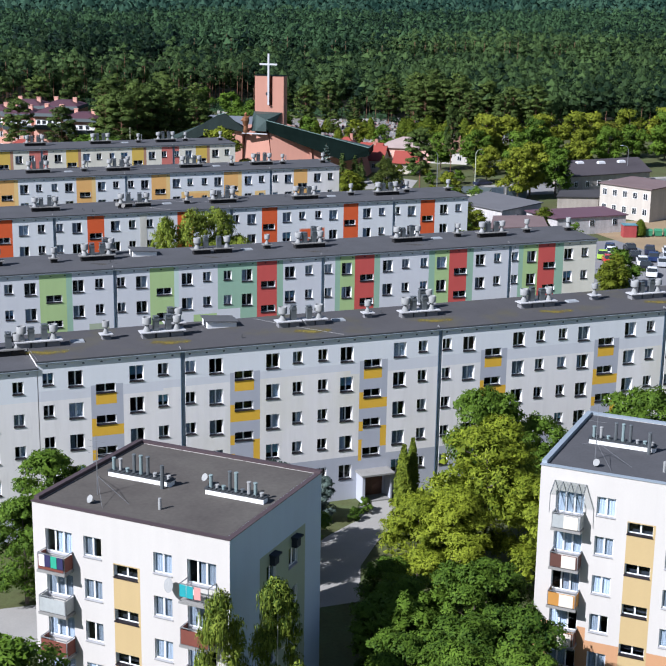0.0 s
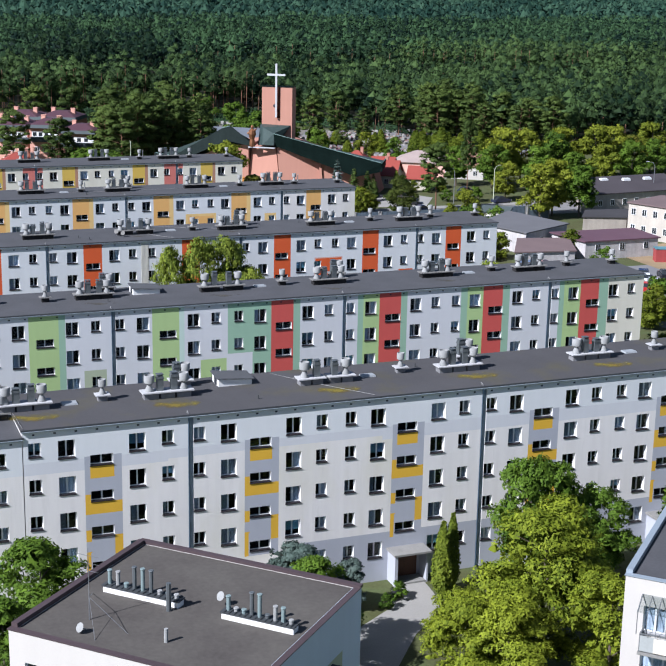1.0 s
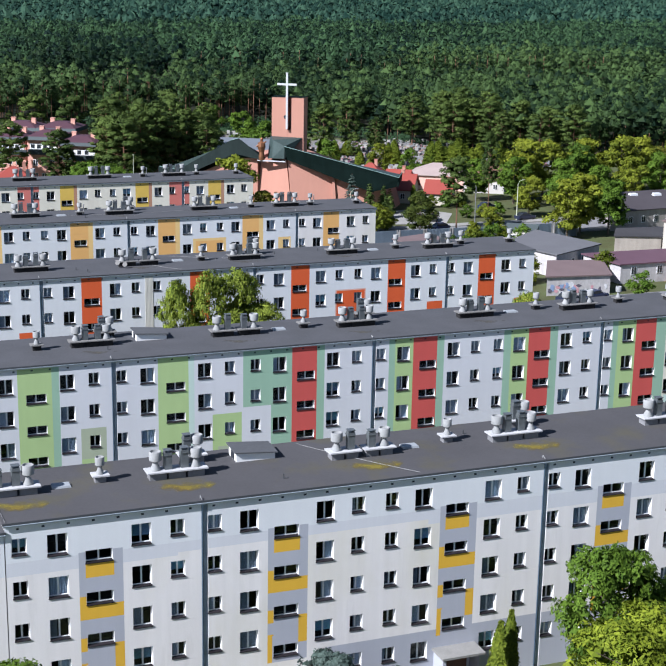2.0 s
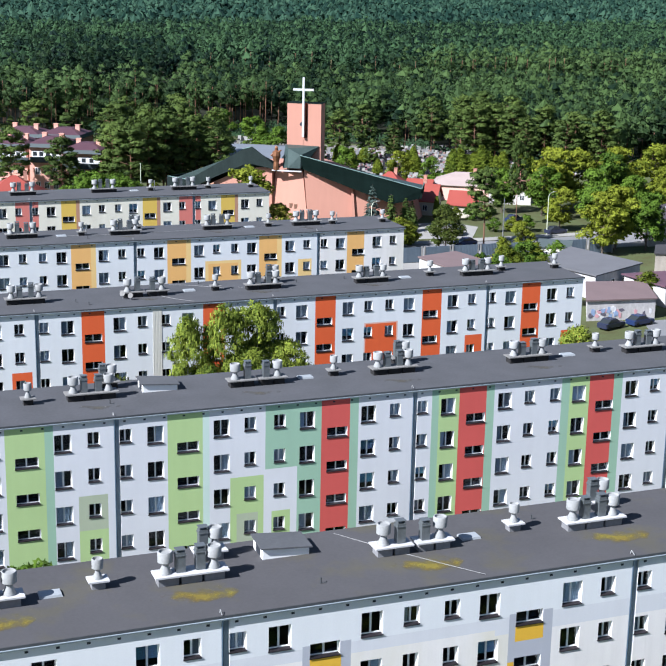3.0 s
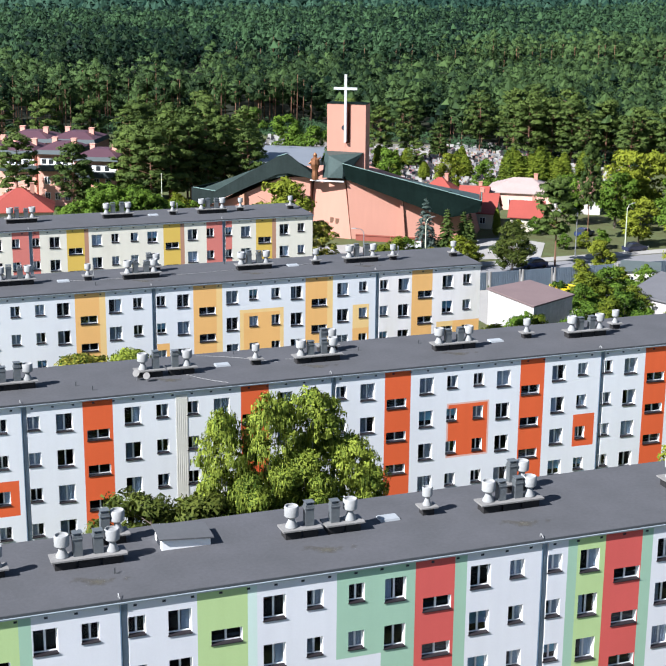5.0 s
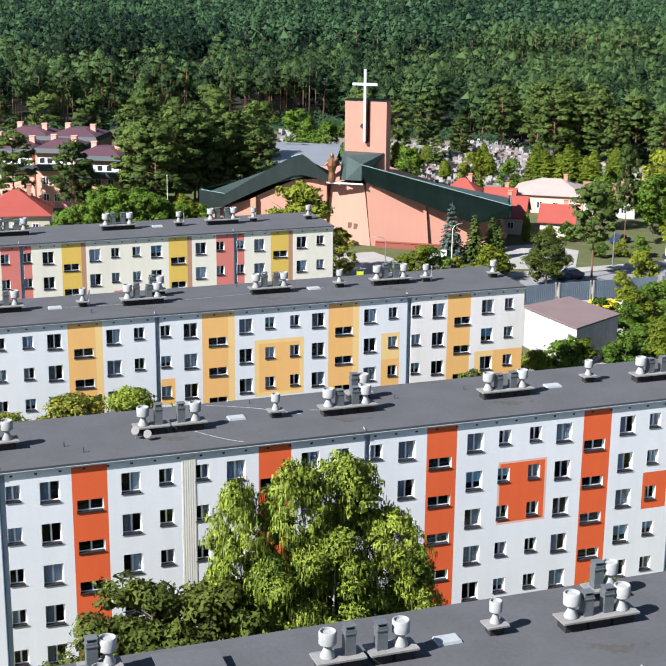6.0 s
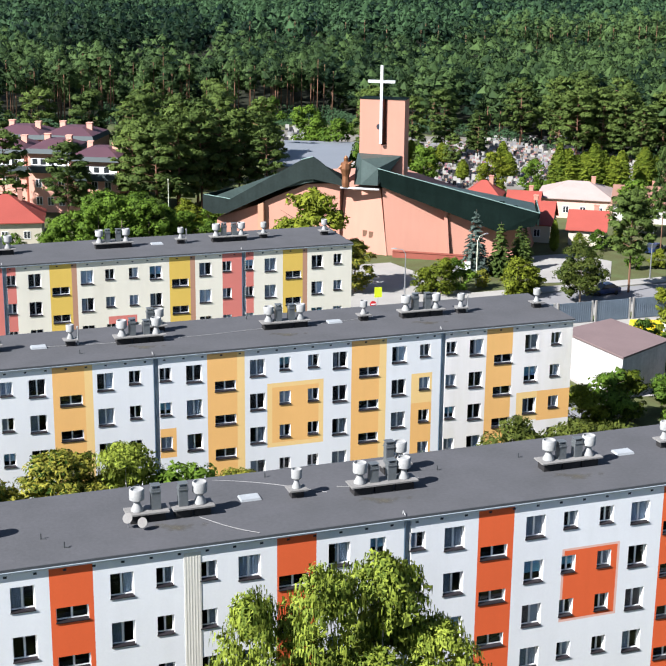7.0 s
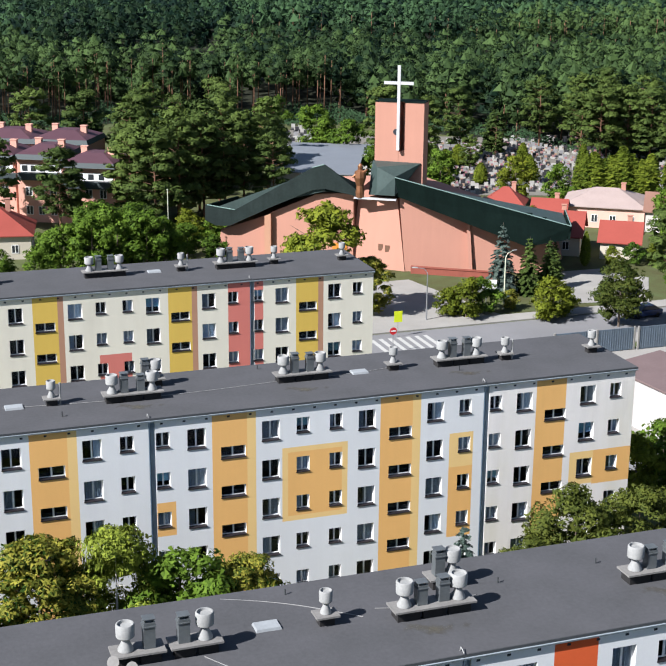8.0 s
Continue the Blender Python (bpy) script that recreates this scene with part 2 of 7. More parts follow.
class Geo:
    """Collects vertices, faces and a material number for each face."""
    def __init__(self):
        self.v, self.f, self.m = [], [], []
    def quad(self, a, b, c, d, mi=0):
        k = len(self.v); self.v += [a, b, c, d]; self.f.append((k, k + 1, k + 2, k + 3)); self.m.append(mi)
        return self
    def poly(self, pts, mi=0):
        k = len(self.v); self.v += list(pts); self.f.append(tuple(range(k, k + len(pts)))); self.m.append(mi)
        return self
    def box(self, x0, x1, y0, y1, z0, z1, mi=0, M=None):
        k = len(self.v)
        c = [(x, y, z) for z in (z0, z1) for x, y in ((x0, y0), (x1, y0), (x1, y1), (x0, y1))]
        self.v += [tuple(M @ Vector(p)) for p in c] if M else c
        self.f += [tuple(k + i for i in q) for q in ((3, 2, 1, 0), (4, 5, 6, 7), (0, 1, 5, 4), (1, 2, 6, 5), (2, 3, 7, 6), (3, 0, 4, 7))]
        self.m += [mi] * 6
        return self
    def hull(self, low, top, mi=0):
        """A solid between two rings of points with the same count."""
        k, n = len(self.v), len(low)
        self.v += list(low) + list(top)
        self.f += [tuple(k + i for i in reversed(range(n))), tuple(k + n + i for i in range(n))]
        self.f += [(k + i, k + (i + 1) % n, k + n + (i + 1) % n, k + n + i) for i in range(n)]
        self.m += [mi] * (n + 2)
        return self
    def tube(self, a, b, r0, r1, n=8, mi=0):
        a, b = Vector(a), Vector(b)
        d = (b - a).normalized()
        u = d.orthogonal().normalized(); w = d.cross(u)
        ring = lambda c, r: [tuple(c + r * (math.cos(2 * math.pi * i / n) * u + math.sin(2 * math.pi * i / n) * w)) for i in range(n)]
        return self.hull(ring(a, r0), ring(b, r1), mi)
    def lathe(self, prof, cx=0, cy=0, n=10, mi=0):
        k = len(self.v)
        for r, z in prof:
            self.v += [(cx + r * math.cos(2 * math.pi * i / n), cy + r * math.sin(2 * math.pi * i / n), z) for i in range(n)]
        for j in range(len(prof) - 1):
            for i in range(n):
                self.f.append((k + j * n + i, k + j * n + (i + 1) % n, k + (j + 1) * n + (i + 1) % n, k + (j + 1) * n + i)); self.m.append(mi)
        self.f += [tuple(k + i for i in reversed(range(n))), tuple(k + (len(prof) - 1) * n + i for i in range(n))]
        self.m += [mi, mi]
        return self
    def mesh(self, name, mats):
        me = bpy.data.meshes.new(name)
        me.from_pydata(self.v, [], self.f)
        for x in mats:
            me.materials.append(x)
        me.polygons.foreach_set("material_index", self.m)
        me.update()
        return me


def smooth(me, angle=40.0):
    """Shades the round parts of a mesh smoothly and keeps its sharp edges."""
    me.polygons.foreach_set("use_smooth", [True] * len(me.polygons))
    me.set_sharp_from_angle(angle=radians(angle))
    return me


def part(name, geo, mats, parent=None, label="", m=None):
    """Links geometry (a Geo or a mesh made before) as one mesh object, under a thing or a part."""
    if isinstance(geo, Geo):
        geo = geo.mesh(name, mats if isinstance(mats, (list, tuple)) else [mats])
    ob = new(name, geo)
    if parent:
        ob.parent = parent
    if m is not None:
        ob.matrix_basis = m
    if label:
        tagged(ob, label)
    return ob


def thing(name, label, category, m=None, group="", kind=""):
    ob = new(name)
    ob.empty_display_size = 0.5
    if m is not None:
        ob.matrix_basis = m
    return tagged(ob, label, category, group, kind)


GZ = -1.2          # level of the ground
rng = np.random.default_rng(7)

# ---- windows ----
def window_meshes(w, h, sashes, deep=0.24, ledge=None):
    """Frame, panes and sill of a window whose opening runs from 0 to w and 0 to h; the wall's face is y = 0."""
    fr, gl, si, cu = Geo(), Geo(), Geo(), Geo()
    y0, y1, t, rail = deep, deep + 0.055, 0.06, 0.085
    edges = [t + (w - 2 * t) * i / sashes for i in range(sashes + 1)]
    xs = [0, t] + [c for x in edges[1:-1] for c in (x - 0.055, x + 0.055)] + [w - t, w]
    cells(fr, xs, [0, rail, h - t, h], lambda i, j: j != 1 or i % 2 == 0, y0, y1)
    for a, b in zip(edges, edges[1:]):
        gl.box(a + 0.03, b - 0.03, y0 + 0.025, y0 + 0.035, rail, h - t)
    si.hull([(-0.03, -0.055, -0.07), (w + 0.03, -0.055, -0.07), (w + 0.03, -0.002, -0.06), (-0.03, -0.002, -0.06)],
            [(-0.03, -0.055, -0.02), (w + 0.03, -0.055, -0.02), (w + 0.03, -0.002, 0.0), (-0.03, -0.002, 0.0)])
    si.hull([(0.004, 0.0, -0.02), (w - 0.004, 0.0, -0.02), (w - 0.004, deep - 0.002, -0.02), (0.004, deep - 0.002, -0.02)],
            [(0.004, 0.0, 0.004), (w - 0.004, 0.0, 0.004), (w - 0.004, deep - 0.002, 0.025), (0.004, deep - 0.002, 0.025)])
    n = 14
    c0 = deep + 0.13
    for i in range(n):
        xa, xb = w * i / n, w * (i + 1) / n
        cu.quad((xa, c0 + 0.04 * (i % 2), 0.05), (xb, c0 + 0.04 * ((i + 1) % 2), 0.05), (xb, c0 + 0.04 * ((i + 1) % 2), h), (xa, c0 + 0.04 * (i % 2), h))
    return fr.mesh("window", [FRAME]), gl.mesh("pane", [GLASS]), si.mesh("sill", [ledge or SILL]), cu.mesh("curtain", [CURTAIN]), w, h

WIN = {"small": window_meshes(0.90, 1.04, 2), "big": window_meshes(1.22, 1.34, 2), "stair": window_meshes(1.66, 0.78, 2),
       "point": window_meshes(1.25, 1.3, 2, 0.12, PALESILL), "balcony": window_meshes(1.9, 1.5, 3, 0.12, PALESILL)}
BLINDS = {}
for key, pk in WIN.items():
    me = Geo().box(0.05, pk[4] - 0.05, 0.335, 0.355, pk[5] * 0.35, pk[5]).mesh("blind", [BLIND])
    BLINDS[key] = me

def put_window(kind, x, z, parent, y=0.0, curtain=True):
    fr, gl, si, cu, w, h = WIN[kind]
    win = part("window", fr, None, parent, m=Matrix.Translation((x, y, z)))
    p = part("pane", gl, None, win)
    p.visible_shadow = False
    part("sill", si, None, win)
    if curtain:
        k = rng.random()
        if kind in ("point", "balcony"):
            k *= 0.62
        if k < (0.58 if kind in ("point", "balcony") else 0.60):
            c = part("curtain", cu, None, win)
            s = rng.choice([0.4, 0.6, 1.0]) if kind not in ("point", "balcony") else rng.choice([0.6, 1.0, 1.0])
            c.matrix_basis = Matrix.Translation((0 if rng.random() < 0.5 else w * (1 - s), 0, 0)) @ Matrix.Diagonal((s, 1, 1, 1))
        elif k < 0.70 or (k < 0.62 and kind in ("point", "balcony")):
            part("blind", BLINDS[kind], None, win)
    return win


def facade(x0, x1, z0, z1, holes, rects, base, thick=0.36):
    """A wall from x0 to x1 with openings cut through it; rects are painted areas (x0, x1, z0, z1, paint), later over earlier."""
    g = Geo()
    xs = sorted({x0, x1, *[c for h in holes for c in h[:2]], *[min(max(c, x0), x1) for r in rects for c in r[:2]]})
    zs = sorted({z0, z1, *[c for h in holes for c in h[2:4]], *[min(max(c, z0), z1) for r in rects for c in r[2:4]]})
    def clean(a):
        out = [a[0]]
        for c in a[1:]:
            if c - out[-1] > 1e-4:
                out.append(c)
        return out
    xs, zs = clean(xs), clean(zs)
    bi = PK.index(base)
    def colour(x, z):
        k = bi
        for a, b, c, d, p in rects:
            if a < x < b and c < z < d:
                k = PK.index(p)
        return k
    hx = {}
    for xa, xb in zip(xs, xs[1:]):
        xm = (xa + xb) / 2
        col = [h for h in holes if h[0] < xm < h[1]]
        for za, zb in zip(zs, zs[1:]):
            zm = (za + zb) / 2
            if any(h[2] < zm < h[3] for h in col):
                continue
            g.quad((xa, 0, za), (xb, 0, za), (xb, 0, zb), (xa, 0, zb), colour(xm, zm))
    wi = PK.index("reveal")
    for a, b, c, d in [h[:4] for h in holes]:
        t = thick
        g.quad((a, 0, c), (a, t, c), (b, t, c), (b, 0, c), wi).quad((a, 0, d), (b, 0, d), (b, t, d), (a, t, d), wi)
        g.quad((a, 0, c), (a, 0, d), (a, t, d), (a, t, c), wi).quad((b, 0, c), (b, t, c), (b, t, d), (b, 0, d), wi)
    # inner face, one strip a storey, left open behind the windows
    g.quad((x0, 0, z1), (x1, 0, z1), (x1, thick, z1), (x0, thick, z1), bi)
    return g.mesh("wall", [P[k] for k in PK])


# ---- roof vents ----
def pot_geo():
    return Geo().lathe([(0.34, 0), (0.34, 0.08), (0.19, 0.38), (0.17, 0.52), (0.30, 0.58), (0.40, 0.66), (0.41, 1.18), (0.37, 1.24), (0.33, 1.24), (0.32, 1.12)], n=24)

POT = smooth(pot_geo().mesh("vent_pot", [VENTWHITE]))
DUCTM = Geo().box(-0.25, 0.25, -0.23, 0.23, 0, 1.3).box(-0.29, 0.29, -0.27, 0.27, 1.08, 1.14).box(-0.21, -0.17, -0.2, 0.2, 1.301, 1.46).box(0.17, 0.21, -0.2, 0.2, 1.301, 1.46).box(-0.27, 0.27, -0.25, 0.25, 1.461, 1.50).mesh("duct", [DUCT])
SLAB = mat("pale_concrete_slab", (0.19, 0.185, 0.18), 0.9, 0.32, 0.6, 7, 0.4)
VENTBASE = mat("near_black_concrete", (0.022, 0.021, 0.022), 0.9, 0.3, 0.6, 7, 0.4, streak=0.15)
STACK = {}
def stack_base(w, d, h):
    """A low near-black block, in lengths with dark-filled gaps, under a wider slab."""
    key = (round(w, 1), d, h)
    if key not in STACK:
        n = max(1, round(w / 1.25))
        g = Geo()
        gap = 0.16 if n > 1 else 0
        bw = (w - gap * (n - 1)) / n
        for i in range(n):
            x = -w / 2 + i * (bw + gap)
            g.box(x, x + bw, -d / 2 + 0.05, d / 2, 0, h, 2)
        if n > 1:
            # A near-black core stands for the shade inside the gaps.
            g.box(-w / 2 + 0.05, w / 2 - 0.05, -d / 2 + 0.2, d / 2 - 0.12, 0, h - 0.01, 1)
        g.box(-w / 2 - 0.20, w / 2 + 0.20, -d / 2 - 0.16, d / 2 + 0.14, h + 0.001, h + 0.09)
        STACK[key] = g.mesh("vent_block", [SLAB, DARKROOM, VENTBASE])
    return STACK[key]

def cluster(parent, x, y, z, w=3.6, back=False, ducts=2, pots=(0, 1), label="long concrete vent block with round pots and metal ducts"):
    """A vent block with a round pot at each end and square ducts between; a second, taller one may stand behind."""
    b = part("vent_block", stack_base(w, 0.85, 0.52), None, parent, label, Matrix.Translation((x, y, z)))
    for k in pots:
        part("vent_pot", POT, None, b, m=Matrix.Translation(((-w / 2 + 0.45, w / 2 - 0.5)[k], 0, 0.62)))
    for i in range(ducts):
        part("duct", DUCTM, None, b, m=Matrix.Translation(((-w / 2 + 1.25 + i * (w - 2.5) / max(1, ducts - 1)) if len(pots) == 2 else (w / 2 - 0.45 if pots[0] == 0 else -w / 2 + 0.45), 0.05 * (i % 2), 0.62)) @ Matrix.Diagonal((1, 1, 0.72 + 0.22 * rng.random(), 1)))
    if back:
        c = part("vent_block", stack_base(1.5, 0.8, 0.55), None, parent, "small concrete vent block", Matrix.Translation((x + w / 2 - 0.1, y + 2.4, z)))
        part("vent_pot", POT, None, c, m=Matrix.Translation((0.35, 0, 0.65)))
        part("duct", DUCTM, None, c, m=Matrix.Translation((-0.35, 0, 0.65)) @ Matrix.Diagonal((1, 1, 0.9, 1)))

def single(parent, x, y, z, pole=False):
    b = part("vent_block", stack_base(0.7, 0.6, 0.45), None, parent, "small vent block with one pot", Matrix.Translation((x, y, z)))
    part("vent_pot", POT, None, b, m=Matrix.Translation((0, 0, 0.55)) @ Matrix.Diagonal((0.75, 0.75, 0.9, 1)))
    if pole:
        part("vent_pipe", Geo().tube((0.55, -0.1, 0), (0.55, -0.1, 1.5), 0.07, 0.07), VENTWHITE, b)

HATCHTOP = mat("pale_sheet_hatch", (0.30, 0.32, 0.34), 0.5, 0.2, 0.8, 7, 0.2)
def hatch(parent, x, y, z):
    part("roof_hatch", Geo().hull([(-0.6, -0.42, 0), (0.6, -0.42, 0), (0.6, 0.42, 0), (-0.6, 0.42, 0)], [(-0.55, -0.37, 0.14), (0.55, -0.37, 0.14), (0.55, 0.37, 0.14), (-0.55, 0.37, 0.14)]),
         HATCHTOP, parent, "flat pale roof hatch", Matrix.Translation((x, y, z)))

def hut(parent, x, y, z, wall, roof):
    """The low box over the roof stair: plastered walls, a projecting sheet lid and a hatch door in its end."""
    g = Geo().hull([(-1.35, -0.8, 0), (1.35, -0.8, 0), (1.35, 0.9, 0), (-1.35, 0.9, 0)], [(-1.35, -0.8, 0.66), (1.35, -0.8, 0.46), (1.35, 0.9, 0.52), (-1.35, 0.9, 0.76)])
    b = part("roof_hut", g, wall, parent, "pale box over the roof exit", Matrix.Translation((x, y, z)))
    part("hut_roof", Geo().hull([(-1.5, -0.98, 0.665), (1.5, -0.98, 0.445), (1.5, 1.05, 0.53), (-1.5, 1.05, 0.775)], [(-1.5, -0.98, 0.745), (1.5, -0.98, 0.525), (1.5, 1.05, 0.61), (-1.5, 1.05, 0.855)]), roof, b)
    part("hatch_door", Geo().box(-1.38, -1.352, -0.35, 0.35, 0.06, 0.58), DARKROOM, b)


# ---- the long apartment blocks ----
# Back of the facade grooves: the shade inside is put into this blue grey.
JOINTSHADE = mat("blue_grey_joint_shade", (0.22, 0.28, 0.34), 0.6, 0.15, 0.6, 5, 0.1, streak=0.2)
GREYFELT = mat("grey_sheet_lid", (0.085, 0.088, 0.095), 0.85, 0.2, 0.5, 5, 0.3)
BAYWIN = (("small", 0.35), ("big", 2.40), ("big", 7.40), ("small", 9.78))
def long_block(label, y, start, bay, n, base, rects, roof_items, pipes, depth=8.25, roof_z=14.05, dz=0.0, porch=False, roof_mat=None, stair=10.89, vent_y=4.5):
    """A five-storey block: n bays of one stair each from start along x, its long front at y."""
    house = thing("apartment_building", label, "apartment block", Matrix.Translation((start, y, GZ)), "parallel apartment blocks")
    L, k = n * bay, bay / 11.75
    H = roof_z - GZ
    Z = lambda z: z - GZ
    holes, wins = [], []
    for i in range(n):
        for kind, u in BAYWIN:
            w, h = WIN[kind][4:]
            for s in range(5):
                x, z = i * bay + u * k, Z((12.09 if kind == "small" else 11.80) + dz - 2.75 * s)
                holes.append((x, x + w, z, z + h)); wins.append((kind, x, z))
        for s in range(4):
            w, h = WIN["stair"][4:]
            x, z = i * bay + 4.62 * k, Z(stair + dz - 2.75 * s)
            holes.append((x, x + w, z, z + h)); wins.append(("stair", x, z))
    rl = [(a - start, b - start, Z(c), Z(d), p) for a, b, c, d, p in rects]
    grooves = [(px - start - 0.05, px - start + 0.37, 0, H) for px in pipes]
    part("wall", facade(0, L, 0, H, holes + grooves, rl, base), None, house)
    part("end_wall", Geo().box(0, 0.3, 0.362, depth - 0.302, 0, H), P[base], house)
    part("end_wall", Geo().box(L - 0.3, L, 0.362, depth - 0.302, 0, H), P["cream"], house)
    part("back_wall", Geo().box(0, L, depth - 0.3, depth, 0, H), P[base], house)
    # Room walls and floors, their dimness given by the near-black colour.
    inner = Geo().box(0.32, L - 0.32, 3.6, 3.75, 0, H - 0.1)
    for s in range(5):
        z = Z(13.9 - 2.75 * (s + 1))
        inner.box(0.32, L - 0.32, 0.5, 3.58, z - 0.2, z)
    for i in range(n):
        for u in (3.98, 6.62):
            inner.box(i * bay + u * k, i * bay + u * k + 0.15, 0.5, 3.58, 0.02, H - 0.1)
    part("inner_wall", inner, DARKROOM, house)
    for kind, x, z in wins:
        put_window(kind, x, z, house, curtain=kind != "stair")
    # roof: a slab with a shallow fall to the front, a metal edge and a gutter
    r = Geo()
    r.hull([(-0.12, -0.06, H), (L + 0.12, -0.06, H), (L + 0.12, depth + 0.3, H), (-0.12, depth + 0.3, H)],
           [(-0.12, -0.06, H + 0.14), (L + 0.12, -0.06, H + 0.14), (L + 0.12, depth + 0.3, H + 0.22), (-0.12, depth + 0.3, H + 0.22)])
    roof = part("roof", r, roof_mat or ROOFFELT, house, "flat dark grey felt roof")
    part("fascia", Geo().box(-0.14, L + 0.14, -0.095, -0.062, H - 0.03, H + 0.13), ROOFEDGE, house, "dark metal roof edge")
    part("gutter", Geo().hull([(-0.1, -0.17, H - 0.09), (L + 0.1, -0.17, H - 0.09), (L + 0.1, -0.11, H - 0.09), (-0.1, -0.11, H - 0.09)],
                              [(-0.1, -0.19, H - 0.005), (L + 0.1, -0.19, H - 0.005), (L + 0.1, -0.098, H - 0.005), (-0.1, -0.098, H - 0.005)]), FASCIA, house)
    vent = Geo().box(-0.09, 0.09, -0.012, 0.05, -0.06, 0.06).mesh("wall_vent", [DARKROOM])
    for i in range(n * 8):
        part("wall_vent", vent, None, house, m=Matrix.Translation(((i + 0.5) * bay / 8, 0, H - 0.3)))
    for px in pipes:
        a = px - start - 0.05
        part("joint", Geo().box(a + 0.003, a + 0.417, 0.15, 0.35, 0.0, H - 0.01), JOINTSHADE, house, "recessed joint between two sections of the block")
        g = Geo().tube((a + 0.06, 0.0, 0.1), (a + 0.06, 0.0, H - 0.45), 0.055, 0.055, 8).tube((a + 0.06, 0.0, H - 0.45), (a + 0.06, -0.14, H - 0.095), 0.055, 0.055, 8)
        for z in range(2, int(H) - 1, 3):
            g.box(a + 0.01, a + 0.13, -0.06, 0.149, z, z + 0.05)
        part("downpipe", g, PIPE, house)
        part("roof_spout", Geo().tube((a, 0.3, H + 0.15), (a, 0.22, H + 0.36), 0.026, 0.026, 7).tube((a, 0.22, H + 0.36), (a, -0.12, H + 0.22), 0.026, 0.022, 7), VENTWHITE, house)
    if porch:
        for i in range(n):
            u = i * bay + 4.1 * k
            pr = part("porch", Geo().box(u, u + 0.25, -1.5, -0.003, 0, 2.6), P["grey"], house, "plain grey plastered porch with a flat slab")
            part("porch_wall", Geo().box(u + 2.75, u + 2.9, -1.4, -0.003, 0, 2.6), P["grey"], pr)
            part("canopy", Geo().box(u - 0.15, u + 3.05, -1.75, -0.004, 2.602, 2.76), CONCRETE, pr)
            part("door", Geo().box(u + 0.5, u + 2.5, -0.06, -0.002, 0.2, 2.4).box(u + 1.46, u + 1.54, -0.08, -0.06, 0.25, 2.35), DOOR, pr, "dark brown double door")
            part("step", Geo().box(u + 0.25, u + 2.75, -1.4, -0.062, 0, 0.17).box(u + 0.25, u + 2.75, -1.0, -0.063, 0.171, 0.2), CONCRETE, pr)
    for it, x, *rest in roof_items:
        yy = (rest[0] - 0.6 if rest else vent_y)
        zz = H + 0.14 + 0.08 * (yy + 0.06) / (depth + 0.36) - 0.02
        {"cl": lambda: cluster(house, x - start, yy, zz), "cb": lambda: cluster(house, x - start, yy, zz, back=True), "cw": lambda: (cluster(house, x - start - 1.25, yy, zz, 1.9, ducts=1, pots=(0,)), cluster(house, x - start + 1.25, yy, zz, 1.9, ducts=1, pots=(1,))),
         "s": lambda: single(house, x - start, yy, zz), "sp": lambda: single(house, x - start, yy, zz, True), "h": lambda: hatch(house, x - start, yy, zz), "hut": lambda: hut(house, x - start, yy, zz, P["reveal"], GREYFELT)}[it]()
    return house

MOSSROOF = mat("mossy_roofing_felt", (0.068, 0.066, 0.070), 0.88, 0.16, 0.25, 5, 0.35, streak=0.06)
stained(MOSSROOF, (0.095, 0.085, 0.040), 0.22, 0.52, 0.85, 1.0)
def moss_mat(name, tint, rag):
    """Ragged growth that thins out towards the edge of its patch."""
    m = mat(name, tint, 0.95, 0.3, 0.8, 7, 0.5, hue=0.06)
    n, l = m.node_tree.nodes, m.node_tree.links
    tc, mp, gr, tx, ad, rp, tr, mx = (n.new("ShaderNode" + k) for k in ("TexCoord", "Mapping", "TexGradient", "TexNoise", "Math", "MapRange", "BsdfTransparent", "MixShader"))
    mp.inputs["Location"].default_value, mp.inputs["Scale"].default_value = (-1, -1, 0), (2, 2, 0)
    gr.gradient_type = "SPHERICAL"
    tx.inputs["Scale"].default_value, tx.inputs["Detail"].default_value = 0.9, 7
    l.new(tc.outputs["Generated"], mp.inputs["Vector"]); l.new(mp.outputs[0], gr.inputs["Vector"]); l.new(tc.outputs["Object"], tx.inputs["Vector"])
    ad.operation = "MULTIPLY_ADD"; ad.inputs[1].default_value = 2.2
    l.new(tx.outputs["Fac"], ad.inputs[0]); l.new(gr.outputs["Fac"], ad.inputs[2])
    rp.inputs["From Min"].default_value, rp.inputs["From Max"].default_value, rp.inputs["To Max"].default_value = rag, rag + 0.6, 0.8
    l.new(ad.outputs[0], rp.inputs[0]); l.new(rp.outputs[0], mx.inputs[0])
    l.new(tr.outputs[0], mx.inputs[1]); l.new(n["Principled BSDF"].outputs[0], mx.inputs[2])
    l.new(mx.outputs[0], n["Material Output"].inputs["Surface"])
    return m
MOSS = moss_mat("ochre_moss", (0.190, 0.150, 0.026), 1.40)
LICHEN = moss_mat("thin_grey_lichen", (0.098, 0.092, 0.074), 1.65)
def moss(house, x, y, w, d, material):
    """A flat growth of moss following the fall of the roof."""
    z = 14.05 - GZ + 0.146
    part("moss", Geo().quad((-w / 2, -d / 2, 0), (w / 2, -d / 2, 0), (w / 2, d / 2, 0.008 * d), (-w / 2, d / 2, 0.008 * d)), material, house, "low patch of moss on the roofing felt", Matrix.Translation((x, y, z + 0.0082 * y)))

def vary_band(a, b, p):
    return (a, b, -2, 15, p)

TOP = 15.0
